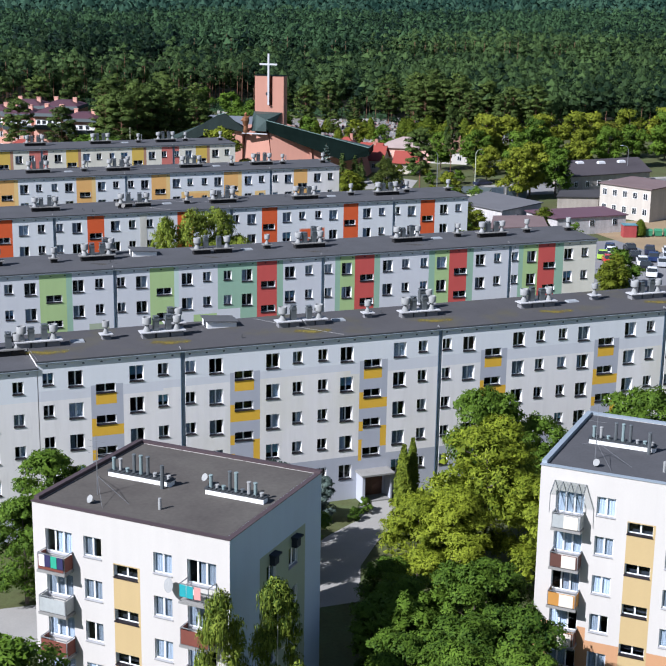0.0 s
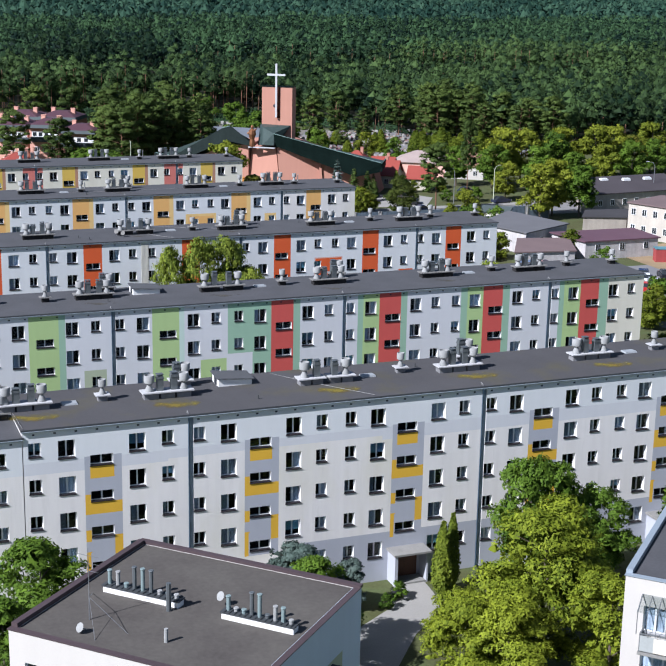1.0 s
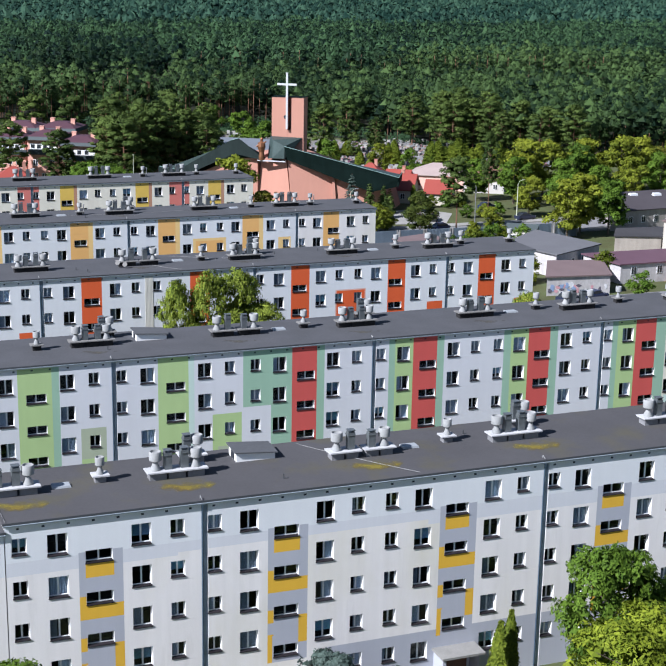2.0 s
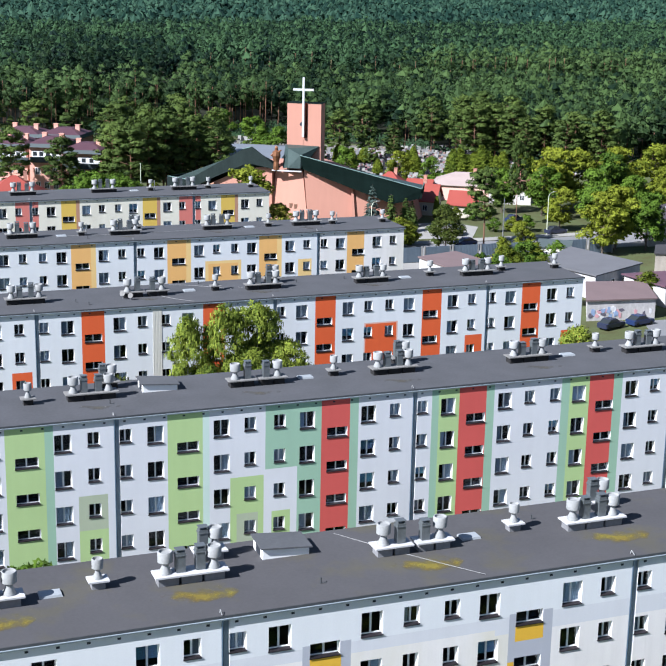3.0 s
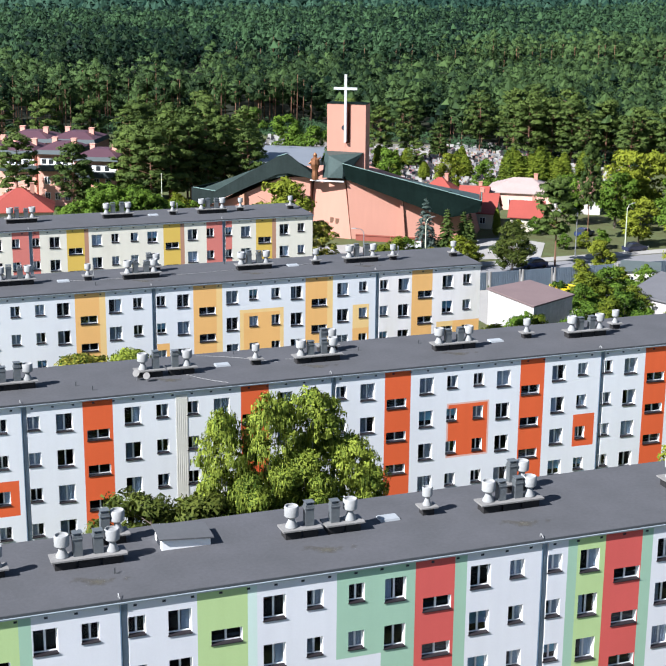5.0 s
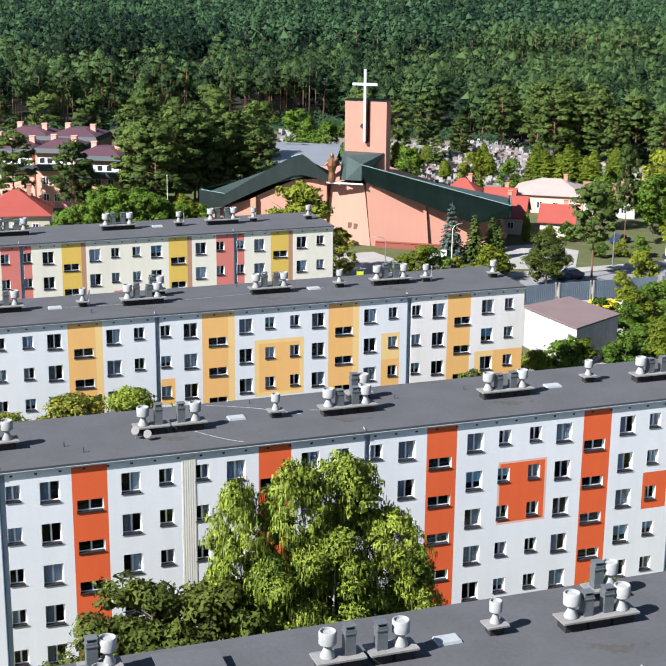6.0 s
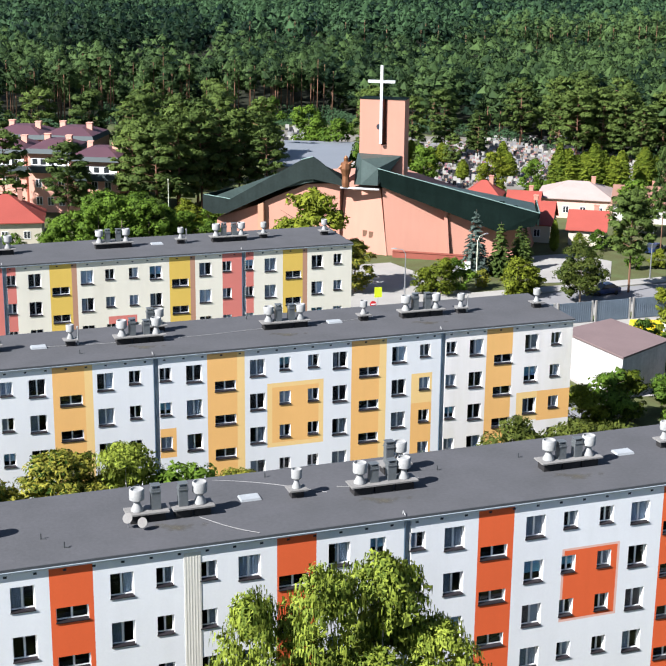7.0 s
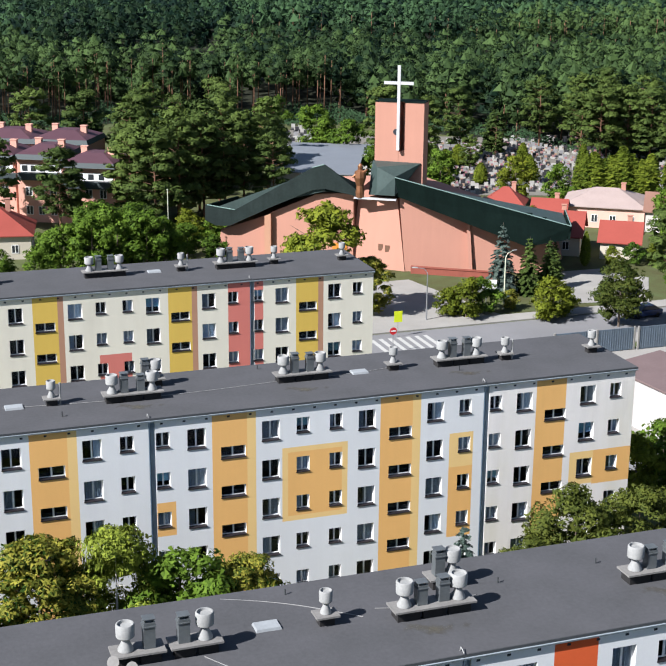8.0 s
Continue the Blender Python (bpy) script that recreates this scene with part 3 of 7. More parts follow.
# block with grey and yellow stair panels
ra = [(-9, 80, 11.62, TOP, "ice"), (-9, 3.0, 10.75, 11.62, "lav"), (3.0, 20.0, 10.95, 11.62, "lav"), (20.0, 80, 10.6, 11.62, "lav"), (13.0, 80, -2, 2.9, "grey"), (-9, 13, -2, 1.2, "grey")]
for i in range(6):
    o = -7.44 + 12.0 * i
    ra += [(o + 4.3, o + 7.0, 2.4, 11.75, "grey"), (o + 4.7, o + 6.45, 10.05, 10.96, "yellow"), (o + 4.3, o + 7.0, 7.3, 8.21, "yellow"), (o + 4.3, o + 4.7, 7.3, 8.85, "yellow"),
           (o + 6.4, o + 7.0, 3.6, 5.55, "yellow"), (o + 4.3, o + 4.7, 5.2, 6.1, "yellow"), (o + 4.3, o + 4.7, 2.4, 4.4, "yellow"), (o + 4.62, o + 6.4, 2.4, 4.3, "grey")]
block_a = long_block("five-storey block in off-white plaster with grey and yellow panels", 0.0, -7.44, 12.0, 6, "white", ra,
    [("cl", -5.6 - 1.0), ("h", -3.2, 5.6), ("s", -0.7, 5.7), ("cb", 4.1), ("hut", 9.9, 7.2), ("cw", 16.9), ("h", 20.8, 5.8), ("s", 23.75, 6.0), ("cb", 28.5), ("cl", 40.9), ("h", 45.3, 5.9), ("s", 47.85, 6.0), ("cl", 53.2)],
    [4.56, 28.55, 52.5], porch=True, roof_mat=MOSSROOF, stair=11.04)
PALESLAB = mat("limewashed_slab", (0.46, 0.46, 0.47), 0.85, 0.2, 0.6, 6, 0.2)
GREYBASE = mat("grey_rendered_base", (0.20, 0.20, 0.21), 0.9, 0.3, 0.6, 5, 0.3)
pale = {}
for ob in block_a.children:
    if ob.name.startswith("vent_block"):
        if ob.data.name not in pale:
            me = ob.data.copy()
            me.materials[0], me.materials[2] = PALESLAB, GREYBASE
            pale[ob.data.name] = me
        ob.data = pale[ob.data.name]
ra2 = [(-33, -7, 10.8, TOP, "ice"), (-33, -7, -2, 1.0, "grey")]
long_block("five-storey block in off-white plaster, a step lower than the next", 0.0, -31.6, 12.05, 2, "white", ra2, [("cl", -9.6), ("cl", -20.0)], [-19.5], roof_z=13.5, dz=-0.55)
rb = [vary_band(-1.6, 1.2, "green"), vary_band(1.2, 1.82, "sage"), vary_band(10.19, 12.87, "green"), vary_band(12.87, 13.38, "palesage"), (3.53, 5.68, 5.6, 8.3, "olive"), (3.53, 5.68, 2.9, 5.6, "green"),
      (17.77, 22.28, -2, TOP, "sage"), (17.7, 20.34, 3.3, 8.85, "lav"), (15.0, 17.65, 2.6, 8.45, "green"), (15.5, 17.2, 3.2, 5.5, "olive"), (18.3, 19.8, 2.9, 5.4, "green"),
      vary_band(22.28, 24.61, "red"), vary_band(24.61, 25.33, "sage"), vary_band(31.55, 32.15, "sage"), vary_band(32.15, 33.94, "green"), vary_band(33.94, 36.33, "red"), vary_band(36.33, 37.04, "sage"),
      vary_band(43.18, 43.93, "sage"), vary_band(43.93, 45.78, "green"), vary_band(45.78, 48.07, "red"), vary_band(48.07, 48.9, "sage"), vary_band(54.9, 55.5, "sage"), vary_band(55.5, 57.52, "green"),
      vary_band(57.52, 59.81, "red"), vary_band(59.81, 60.98, "sage"), vary_band(60.98, 66, "cream"), (61.2, 65.5, -2, 6.0, "palesage"), (-18, 17.7, -2, 0.4, "palesage"), vary_band(-13.4, -10.6, "green")]
block_b = long_block("five-storey block in pale lavender plaster with green and red stair bands", 33.71, -17.42, 11.84, 7, "lav", rb,
    [("cl", -6.5), ("s", 0.8), ("cb", 5.5), ("hut", 10.9, 6.4), ("cw", 18.5), ("h", 22.8, 5.9), ("s", 25.2, 5.9), ("cb", 30.1), ("cl", 42.4), ("h", 46.6, 5.9), ("s", 49.5, 6.2), ("cl", 53.6), ("s", 59.0, 6.4), ("s", 64.6, 6.0)],
    [-17.0, 6.26, 29.94, 53.6], vent_y=4.6)
rc = [vary_band(c, c + 2.2, "vermilion") for c in (-13.4, -1.5, 10.24, 22.2, 33.92, 45.76, 57.42)]
rc += [(39.3, 43.05, 6.2, 10.82, "blush"), (39.45, 42.9, 6.35, 10.68, "vermilion"), (50.83, 52.83, 5.9, 8.7, "vermilion"), (62.4, 64.85, 5.9, 8.4, "vermilion"), (3.55, 5.45, 5.7, 8.4, "vermilion"), 
       vary_band(12.45, 13.1, "ice"), (-18, 65, -2, 0.6, "palesage")]
block_c = long_block("five-storey block in pale ice-blue plaster with vermilion stair bands", 67.25, -17.7, 11.79, 7, "ice", rc,
    [("cl", -6.0), ("cl", 5.6), ("cw", 17.3), ("h", 22.1, 5.5), ("s", 24.7, 5.0), ("cb", 29.6), ("cl", 41.5), ("h", 45.8, 5.4), ("s", 48.8, 5.6), ("cl", 53.9, 4.6), ("s", 57.6, 6.0), ("s", 64.0, 5.6)],
    [-17.0, 5.87, 29.5, 53.2], vent_y=3.8)
RIBSHEET = mat("cream_ribbed_sheet", (0.60, 0.585, 0.53), 0.6, 0.1, 0.6, 6, 0.1, streak=0.1)
rib_panel = part("ribbed_panel", Geo().box(17.16 + 17.7, 18.06 + 17.7, -0.025, -0.003, 0.4, 14.95), RIBSHEET, block_c, "tall strip of cream ribbed sheet on the facade")
RIBSTRIP = Geo().hull([(-0.04, -0.026, 0.42), (0.04, -0.026, 0.42), (0.04, -0.026, 14.9), (-0.04, -0.026, 14.9)], [(-0.02, -0.031, 0.42), (0.02, -0.031, 0.42), (0.02, -0.031, 14.9), (-0.02, -0.031, 14.9)]).mesh("rib", [RIBSHEET])
for i in range(6):
    part("rib", RIBSTRIP, None, rib_panel, "", Matrix.Translation((17.16 + 17.7 + 0.075 + 0.15 * i, 0, 0)))
rd = [(46.5, 60, -2, TOP, "white")]
for c in (3.7, 15.4, 27.05, 38.72):
    rd += [vary_band(c, c + 2.35, "orange"), vary_band(c + 2.35, c + 2.95, "straw")]
rd += [vary_band(50.41, 52.74, "orange"), (31.8, 36.4, 5.85, 11.1, "straw"), (32.2, 36.0, 6.2, 10.75, "orange"), (43.85, 45.65, 8.25, 10.75, "straw"), (43.85, 45.65, 3.0, 8.25, "orange"), (23.1, 24.58, 5.95, 8.3, "orange"),
       (53.3, 55.2, 5.7, 8.2, "straw"), (55.2, 58.3, 5.6, 8.2, "orange"), (8.6, 10.9, 2.9, 5.6, "straw")]
block_d = long_block("five-storey block in pale blue plaster with apricot stair bands", 100.9, -12.2, 11.74, 6, "ice", rd,
    [("cl", -2.0), ("cl", 10.4), ("h", 15.1, 5.1), ("sp", 17.5, 5.0), ("cb", 22.7, 4.4), ("cl", 34.6, 5.0), ("h", 38.9, 5.3), ("s", 41.4, 5.2), ("cl", 46.4, 5.0), ("sp", 50.0, 5.0), ("s", 56.9, 4.7)],
    [-0.5, 22.95, 46.4])
re_ = []
for c in (-3.4, 8.35, 20.06, 31.72, 43.4):
    re_ += [vary_band(c, c + 2.1, "ochre"), vary_band(c + 2.1, c + 2.6, "brown")]
re_ += [vary_band(37.1, 40.33, "coral"), vary_band(13.7, 16.9, "coral"), (25.6, 28.4, 5.6, 8.4, "coral")]
long_block("five-storey block in cream plaster with ochre, clay and coral bands", 133.9, -7.8, 11.72, 5, "cream", re_,
    [("cl", 3.5), ("cl", 15.5), ("cl", 27.1, 5.2), ("h", 31.6, 5.5), ("sp", 34.0, 5.2), ("cl", 39.0, 5.0), ("s", 42.8, 5.4), ("s", 49.3, 5.0)],
    [15.7, 39.15], vent_y=4.6)

for house, xs, w, m in ((block_a, (-6.4, 4.6, 17.3, 28.8, 41.2, 53.6), 5.2, MOSS), (block_b, (5.5, 18.5, 30.1, 42.4), 4.6, LICHEN), (block_c, (17.3, 29.6, 41.5), 4.6, LICHEN), (block_d, (22.7, 34.6, 46.4), 4.6, LICHEN)):
    for q, x in enumerate(xs):
        moss(house, x - house.matrix_basis.translation.x + 0.5 * math.sin(5 * q), 2.5 + 0.3 * math.sin(3 * q), w, 2.3, m)

# ---- ground ----
def sheet(name, pts, z, material, label, kind="structure", thick=0.0):
    g = Geo()
    if thick:
        g.hull([(x, y, z - thick) for x, y in pts], [(x, y, z) for x, y in pts])
    else:
        g.poly([(x, y, z) for x, y in pts])
    return tagged(part(name, g, material), label, name.split("_")[-1], kind=kind)

gr = Geo()
for i in range(40):
    for j in range(40):
        x0, y0 = -2400 + 150 * i, -1500 + 150 * j
        gr.quad((x0, y0, GZ), (x0 + 150, y0, GZ), (x0 + 150, y0 + 150, GZ), (x0, y0 + 150, GZ))
tagged(part("ground", gr, GRASS), "flat grassy ground under the estate and the wood", "ground", kind="structure")

# ---- foliage helpers ----
def quad_mesh(name, V, material, extra=None, tone=None, soft=None):
    """A mesh from an (n, k, 3) array of loose faces, with an optional Geo of wood joined on as the second material.
    soft: the way each face's tuft bulges, by which it is shaded instead of by its own tilt."""
    n, k = V.shape[:2]
    if soft is not None:
        own = np.cross(V[:, 1] - V[:, 0], V[:, 2] - V[:, 0])
        V = np.where(((own * soft).sum(1) < 0)[:, None, None], V[:, ::-1], V)
    me = bpy.data.meshes.new(name)
    ev, ef = ([], []) if extra is None else (extra.v, extra.f)
    me.vertices.add(k * n + len(ev))
    co = V.reshape(-1, 3)
    if len(ev):
        co = np.concatenate([co, np.array(ev, float).reshape(-1, 3)])
    me.vertices.foreach_set("co", co.astype(np.float32).ravel())
    loops = np.concatenate([np.arange(k * n), np.array([k * n + i for f in ef for i in f], int)])
    sizes = np.array([k] * n + [len(f) for f in ef])
    me.loops.add(len(loops)); me.polygons.add(len(sizes))
    me.loops.foreach_set("vertex_index", loops.astype(np.int32))
    me.polygons.foreach_set("loop_start", np.concatenate([[0], np.cumsum(sizes)[:-1]]).astype(np.int32))
    me.polygons.foreach_set("material_index", np.array([0] * n + [1] * len(ef), np.int32))
    for m in (material if isinstance(material, (list, tuple)) else [material]):
        me.materials.append(m)
    at = me.attributes.new("tone", "FLOAT", "FACE")
    at.data.foreach_set("value", np.concatenate([np.full(n, 0.5) if tone is None else tone, np.full(len(ef), 0.5)]).astype(np.float32))
    me.update(calc_edges=True)
    if soft is not None:
        me.polygons.foreach_set("use_smooth", np.ones(len(sizes), bool))
        turn = np.zeros((len(loops), 3), np.float32)
        turn[:k * n] = np.repeat(soft / (np.linalg.norm(soft, axis=1)[:, None] + 1e-6), k, axis=0)
        me.normals_split_custom_set(turn)
    return me


def leaf_faces(r, centres, normals, size, long=1.5, up=0.35, jit=0.4):
    """Pointed leaf sprays at the centres, facing roughly along the normals."""
    n = len(centres)
    nr = normals + r.normal(0, jit, (n, 3)) + np.array([0, 0, up])
    nr /= np.linalg.norm(nr, axis=1)[:, None]
    a = r.normal(0, 1, (n, 3)); a -= (a * nr).sum(1)[:, None] * nr; a /= np.linalg.norm(a, axis=1)[:, None]
    b = np.cross(nr, a)
    s = (size * r.uniform(0.6, 1.3, n))[:, None]
    k = r.uniform(-0.35, 0.35, (n, 1))
    return np.stack([centres - a * s * long * 0.5 + b * s * (k - 0.45), centres + a * s * long * 0.5, centres - a * s * long * (0.5 - 0.3 * k) + b * s * (k + 0.45)], 1)


def blob_points(r, blobs, n, shell=0.55, twigs=14, twig=0.36, lowest=-0.45):
    """Points on small tufts that sit on the skin of larger clumps, with their outward directions."""
    B = np.array(blobs, float)
    w = B[:, 3] * B[:, 4] + B[:, 3] * B[:, 5]
    m = len(B) * twigs
    k = r.choice(len(B), m, p=w / w.sum())
    d = r.normal(0, 1, (m, 3)); d[:, 2] = np.where(d[:, 2] < lowest, -d[:, 2], d[:, 2]); d /= np.linalg.norm(d, axis=1)[:, None]
    rad = shell + (1 - shell) * r.random(m) ** 0.5
    T = B[k, :3] + d * B[k, 3:6] * rad[:, None]
    size = B[k, 3] * twig * r.uniform(0.6, 1.4, m)
    i = r.choice(m, n, p=size ** 2 / (size ** 2).sum())
    e = r.normal(0, 1, (n, 3)); e[:, 2] = np.where(e[:, 2] < -0.7, -e[:, 2], e[:, 2]); e /= np.linalg.norm(e, axis=1)[:, None]
    c = T[i] + e * (size[i] * (0.6 + 0.5 * r.random(n)))[:, None] * np.array([1, 1, 0.75])
    o = e * 0.7 + d[i] * 0.6
    return c, o / np.linalg.norm(o, axis=1)[:, None]


def bulge(V, B, own=0.35, up=0.25):
    """For each face the direction out of the clump (x, y, z, rx, ry, rz) that it lies nearest to, mixed with its own tilt."""
    c = V.mean(1)
    out = np.empty_like(c)
    for a in range(0, len(c), 4000):
        d = (c[a:a + 4000, None, :] - B[None, :, :3]) / B[None, :, 3:6]
        q = np.argmin((d * d).sum(2), 1)
        out[a:a + 4000] = d[np.arange(len(q)), q]
    out /= np.linalg.norm(out, axis=1)[:, None] + 1e-6
    nr = np.cross(V[:, 1] - V[:, 0], V[:, 2] - V[:, 0]); nr /= np.linalg.norm(nr, axis=1)[:, None] + 1e-9
    nr *= np.sign((nr * out).sum(1))[:, None]
    return out + own * nr + np.array([0, 0, up])


def domes(r, C, S, flat, sides=5):
    """The dense heart of each tuft: a small rough dome of facets, open below."""
    m = len(C)
    ring = []
    for q in range(sides):
        a = 2 * math.pi * q / sides + r.uniform(0, 1.2, m)
        w = S * r.uniform(0.70, 1.05, m)
        ring.append(np.stack([C[:, 0] + w * np.cos(a), C[:, 1] + w * np.sin(a), C[:, 2] - S * flat * r.uniform(0.35, 0.9, m)], 1))
    top = C + np.stack([0.2 * S * r.normal(0, 1, m), 0.2 * S * r.normal(0, 1, m), S * flat * r.uniform(0.8, 1.15, m)], 1)
    return np.concatenate([np.stack([ring[q], ring[(q + 1) % sides], top], 1) for q in range(sides)])


def limbs(r, g, h, base, spread, n, trunk_r):
    lean = r.uniform(-0.25, 0.25, 2)
    pts = [Vector((lean[0] * t * t, lean[1] * t * t, h * t)) for t in (0, 0.3, 0.6, 0.85)]
    for i in range(3):
        g.tube(pts[i], pts[i + 1], trunk_r * (1 - 0.3 * i), trunk_r * (0.7 - 0.3 * i) + 0.015, 7)
    for i in range(n):
        t = r.uniform(base, 0.8); a = 2.4 * i + r.uniform(-0.4, 0.4)
        s = pts[0].lerp(pts[3], t / 0.85)
        ln = spread * r.uniform(0.45, 0.75)
        e = s + Vector((math.cos(a) * ln, math.sin(a) * ln, ln * r.uniform(0.3, 0.6)))
        g.tube(s, e, trunk_r * 0.35 * (1 - t * 0.5), 0.02, 5)
        e2 = e + Vector((math.cos(a + 0.7) * ln * 0.3, math.sin(a + 0.7) * ln * 0.3, ln * 0.2))
        g.tube(s.lerp(e, 0.6), e2, trunk_r * 0.16, 0.015, 4)


def broad_mesh(seed, h, rad, n, size, leaf, bark=BARK, low=0.3, droop=False, clumps=22, gap=1.0):
    r = np.random.default_rng(seed)
    g = Geo()
    limbs(r, g, h, low, rad * (0.4 if droop else 0.7), 5 if droop else 8, (0.010 if droop else 0.02) * h)
    blobs = []
    for i in range(clumps):
        z = r.uniform(low, 0.95)
        prof = math.sin(math.pi * min(1, max(0.02, (z - low + 0.12) / (1.14 - low)))) ** 0.6
        a, q = 2.4 * i + r.uniform(-0.6, 0.6), rad * prof * r.uniform(0.35, 0.88)
        if droop:
            q *= 1.2 - 0.55 * z
        s = rad * r.uniform(0.20, 0.42) * gap
        blobs.append((q * math.cos(a), q * math.sin(a), h * z, s, s, s * (1.25 if droop else 0.75)))
    blobs.append((0, 0, h * 0.9, rad * 0.3, rad * 0.3, h * 0.1))
    if droop:
        # hanging strands of small leaves below each clump
        m = int(n * 0.42)
        c, d = blob_points(r, blobs, n - m, 0.5)
        V = leaf_faces(r, c, d, size * 0.9, 1.5, 0.2, 0.5)
        c2, _ = blob_points(r, blobs, m, 0.45, 10, 0.5)
        ang = r.uniform(0, math.pi, m)
        side = np.stack([np.cos(ang), np.sin(ang), 0 * ang], 1) * (size * r.uniform(0.16, 0.34, m))[:, None]
        away = c2 * np.array([1, 1, 0]); away /= np.linalg.norm(away, axis=1)[:, None] + 0.3
        ln = (size * r.uniform(1.2, 3.2, m))[:, None]
        V2 = np.stack([c2 + side, c2 - side, c2 + ln * (away * 0.12 - np.array([0, 0, 1.0]))], 1)
        V = np.concatenate([V, V2])
    else:
        c, d = blob_points(r, blobs, n)
        V = leaf_faces(r, c, d, size, 1.7, 0.3, 0.5)
    B = np.array(blobs, float)
    V = np.concatenate([V, domes(r, B[:, :3], B[:, 3] * 0.5, 0.7, 6)])
    return quad_mesh("crown", V, [leaf], soft=bulge(V, B, 0.55)), g.mesh("trunk", [bark])


def pine_mesh(seed, h, n, size, crown=0.45, rad=2.4, pads=17):
    """A pine: flat pads of needles on side limbs, open between them, the trunk showing below."""
    r = np.random.default_rng(seed)
    g = Geo()
    bend = r.uniform(-0.5, 0.5, 2)
    P0 = [Vector((bend[0] * t * t, bend[1] * t * t, h * t)) for t in (0, 0.35, 0.7, 0.95)]
    for i in range(3):
        g.tube(P0[i], P0[i + 1], 0.22 - 0.06 * i, 0.16 - 0.06 * i, 6)
    blobs = []
    for i in range(pads):
        t = (i + r.random()) / pads
        z = 0.97 - crown * t
        a = 2.4 * i + r.uniform(-0.5, 0.5); q = rad * (0.15 + 0.95 * math.sin(math.pi * min(1, 0.12 + t * 0.70))) * r.uniform(0.45, 0.95)
        sz = rad * r.uniform(0.26, 0.46)
        p = (bend[0] * z * z + q * math.cos(a), bend[1] * z * z + q * math.sin(a), h * z)
        blobs.append((*p, sz, sz, sz * 0.34))
        g.tube((bend[0] * z * z, bend[1] * z * z, h * z - 0.25 * q - 0.1), p, 0.07, 0.02, 4)
    blobs.append((bend[0], bend[1], h * 0.965, rad * 0.30, rad * 0.30, rad * 0.26))
    c, d = blob_points(r, blobs, n, 0.7, 14, 0.26, -0.05)
    B = np.array(blobs, float)
    V = np.concatenate([leaf_faces(r, c, d, size, 2.4, 0.35, 0.28), domes(r, B[:, :3], B[:, 3] * 0.92, 0.34, 6)])
    return quad_mesh("crown", V, [PINE], soft=bulge(V, B, 0.4, 0.1)), g.mesh("trunk", [PINEBARK])


def spruce_mesh(seed, h, n, size, rad, leaf):
    """A spruce: whorls of branches, each a drooping fan of short twigs."""
    r = np.random.default_rng(seed)
    g = Geo().tube((0, 0, 0), (0, 0, h * 0.97), 0.02 * h, 0.01, 6)
    rows = []
    tiers = 15
    for j in range(tiers):
        z = 0.05 + 0.93 * j / tiers
        k = max(4, int(11 * (1 - z) + 3))
        for i in range(k):
            rows.append((z + r.uniform(-0.02, 0.02), 2 * math.pi * (i + r.uniform(-0.25, 0.25)) / k + j * 0.8, rad * (1 - z) ** 0.9 * r.uniform(0.8, 1.1) + 0.08))
    R = np.array(rows)
    i = r.choice(len(R), n, p=R[:, 2] / R[:, 2].sum())
    u = r.random(n) ** 0.6
    q = R[i, 2] * u
    spread = 0.16 * R[i, 2] * (1.15 - u) * r.normal(0, 1, n)
    a = R[i, 1]
    c = np.stack([q * np.cos(a) - spread * np.sin(a), q * np.sin(a) + spread * np.cos(a), h * R[i, 0] + 0.22 * R[i, 2] * (0.3 - u * u) + r.uniform(-0.06, 0.06, n)], 1)
    d = np.stack([0.5 * np.cos(a), 0.5 * np.sin(a), 1 + 0 * a], 1)
    return quad_mesh("crown", leaf_faces(r, c, d, size, 2.0, 0.2, 0.35), [leaf]), g.mesh("trunk", [BARK])


def column_mesh(seed, h, rad, n, size, leaf):
    r = np.random.default_rng(seed)
    g = Geo().tube((0, 0, 0), (0, 0, h * 0.5), 0.09, 0.03, 6)
    z = r.random(n) ** 0.9
    prof = np.minimum(1, (z / 0.18) ** 0.6) * (1 - z ** 2.6) ** 0.75
    a = r.uniform(0, 2 * math.pi, n)
    q = rad * prof * r.uniform(0.7, 1.08, n) * (1 + 0.12 * np.sin(5 * a + 9 * z))
    c = np.stack([q * np.cos(a), q * np.sin(a), 0.1 + h * z], 1)
    d = np.stack([np.cos(a), np.sin(a), 0.6 + 0 * a], 1)
    return quad_mesh("crown", leaf_faces(r, c, d, size, 2.0, 0.3), [leaf]), g.mesh("trunk", [BARK])


def plant(name, meshes, x, y, label, category="tree", group="", s=1.0, rz=0.0, z=GZ, sz=None):
    t = thing(name, label, category, Matrix.Translation((x, y, z)) @ pose(0, 0, 0, 0, 0, rz) @ Matrix.Diagonal((s, s, sz or s, 1)), group)
    part("crown", meshes[0], None, t)
    part("trunk", meshes[1], None, t)
    return t

# ---- the pine wood ----
def wood_edge(x):
    return np.interp(x, [-200, 112, 124, 138, 152, 164, 178, 600], [346, 346, 330, 312, 284, 258, 236, 236]) + 5 * np.sin(x * 0.11) + 4 * np.sin(x * 0.043)

def second_edge(x):
    """Beyond a strip of lower growth a taller stand begins."""
    return np.interp(x, [-100, 56, 62, 102, 110, 135, 166, 205, 260, 600], [470, 460, 408, 402, 452, 475, 470, 424, 396, 380]) + 5 * np.sin(x * 0.09)

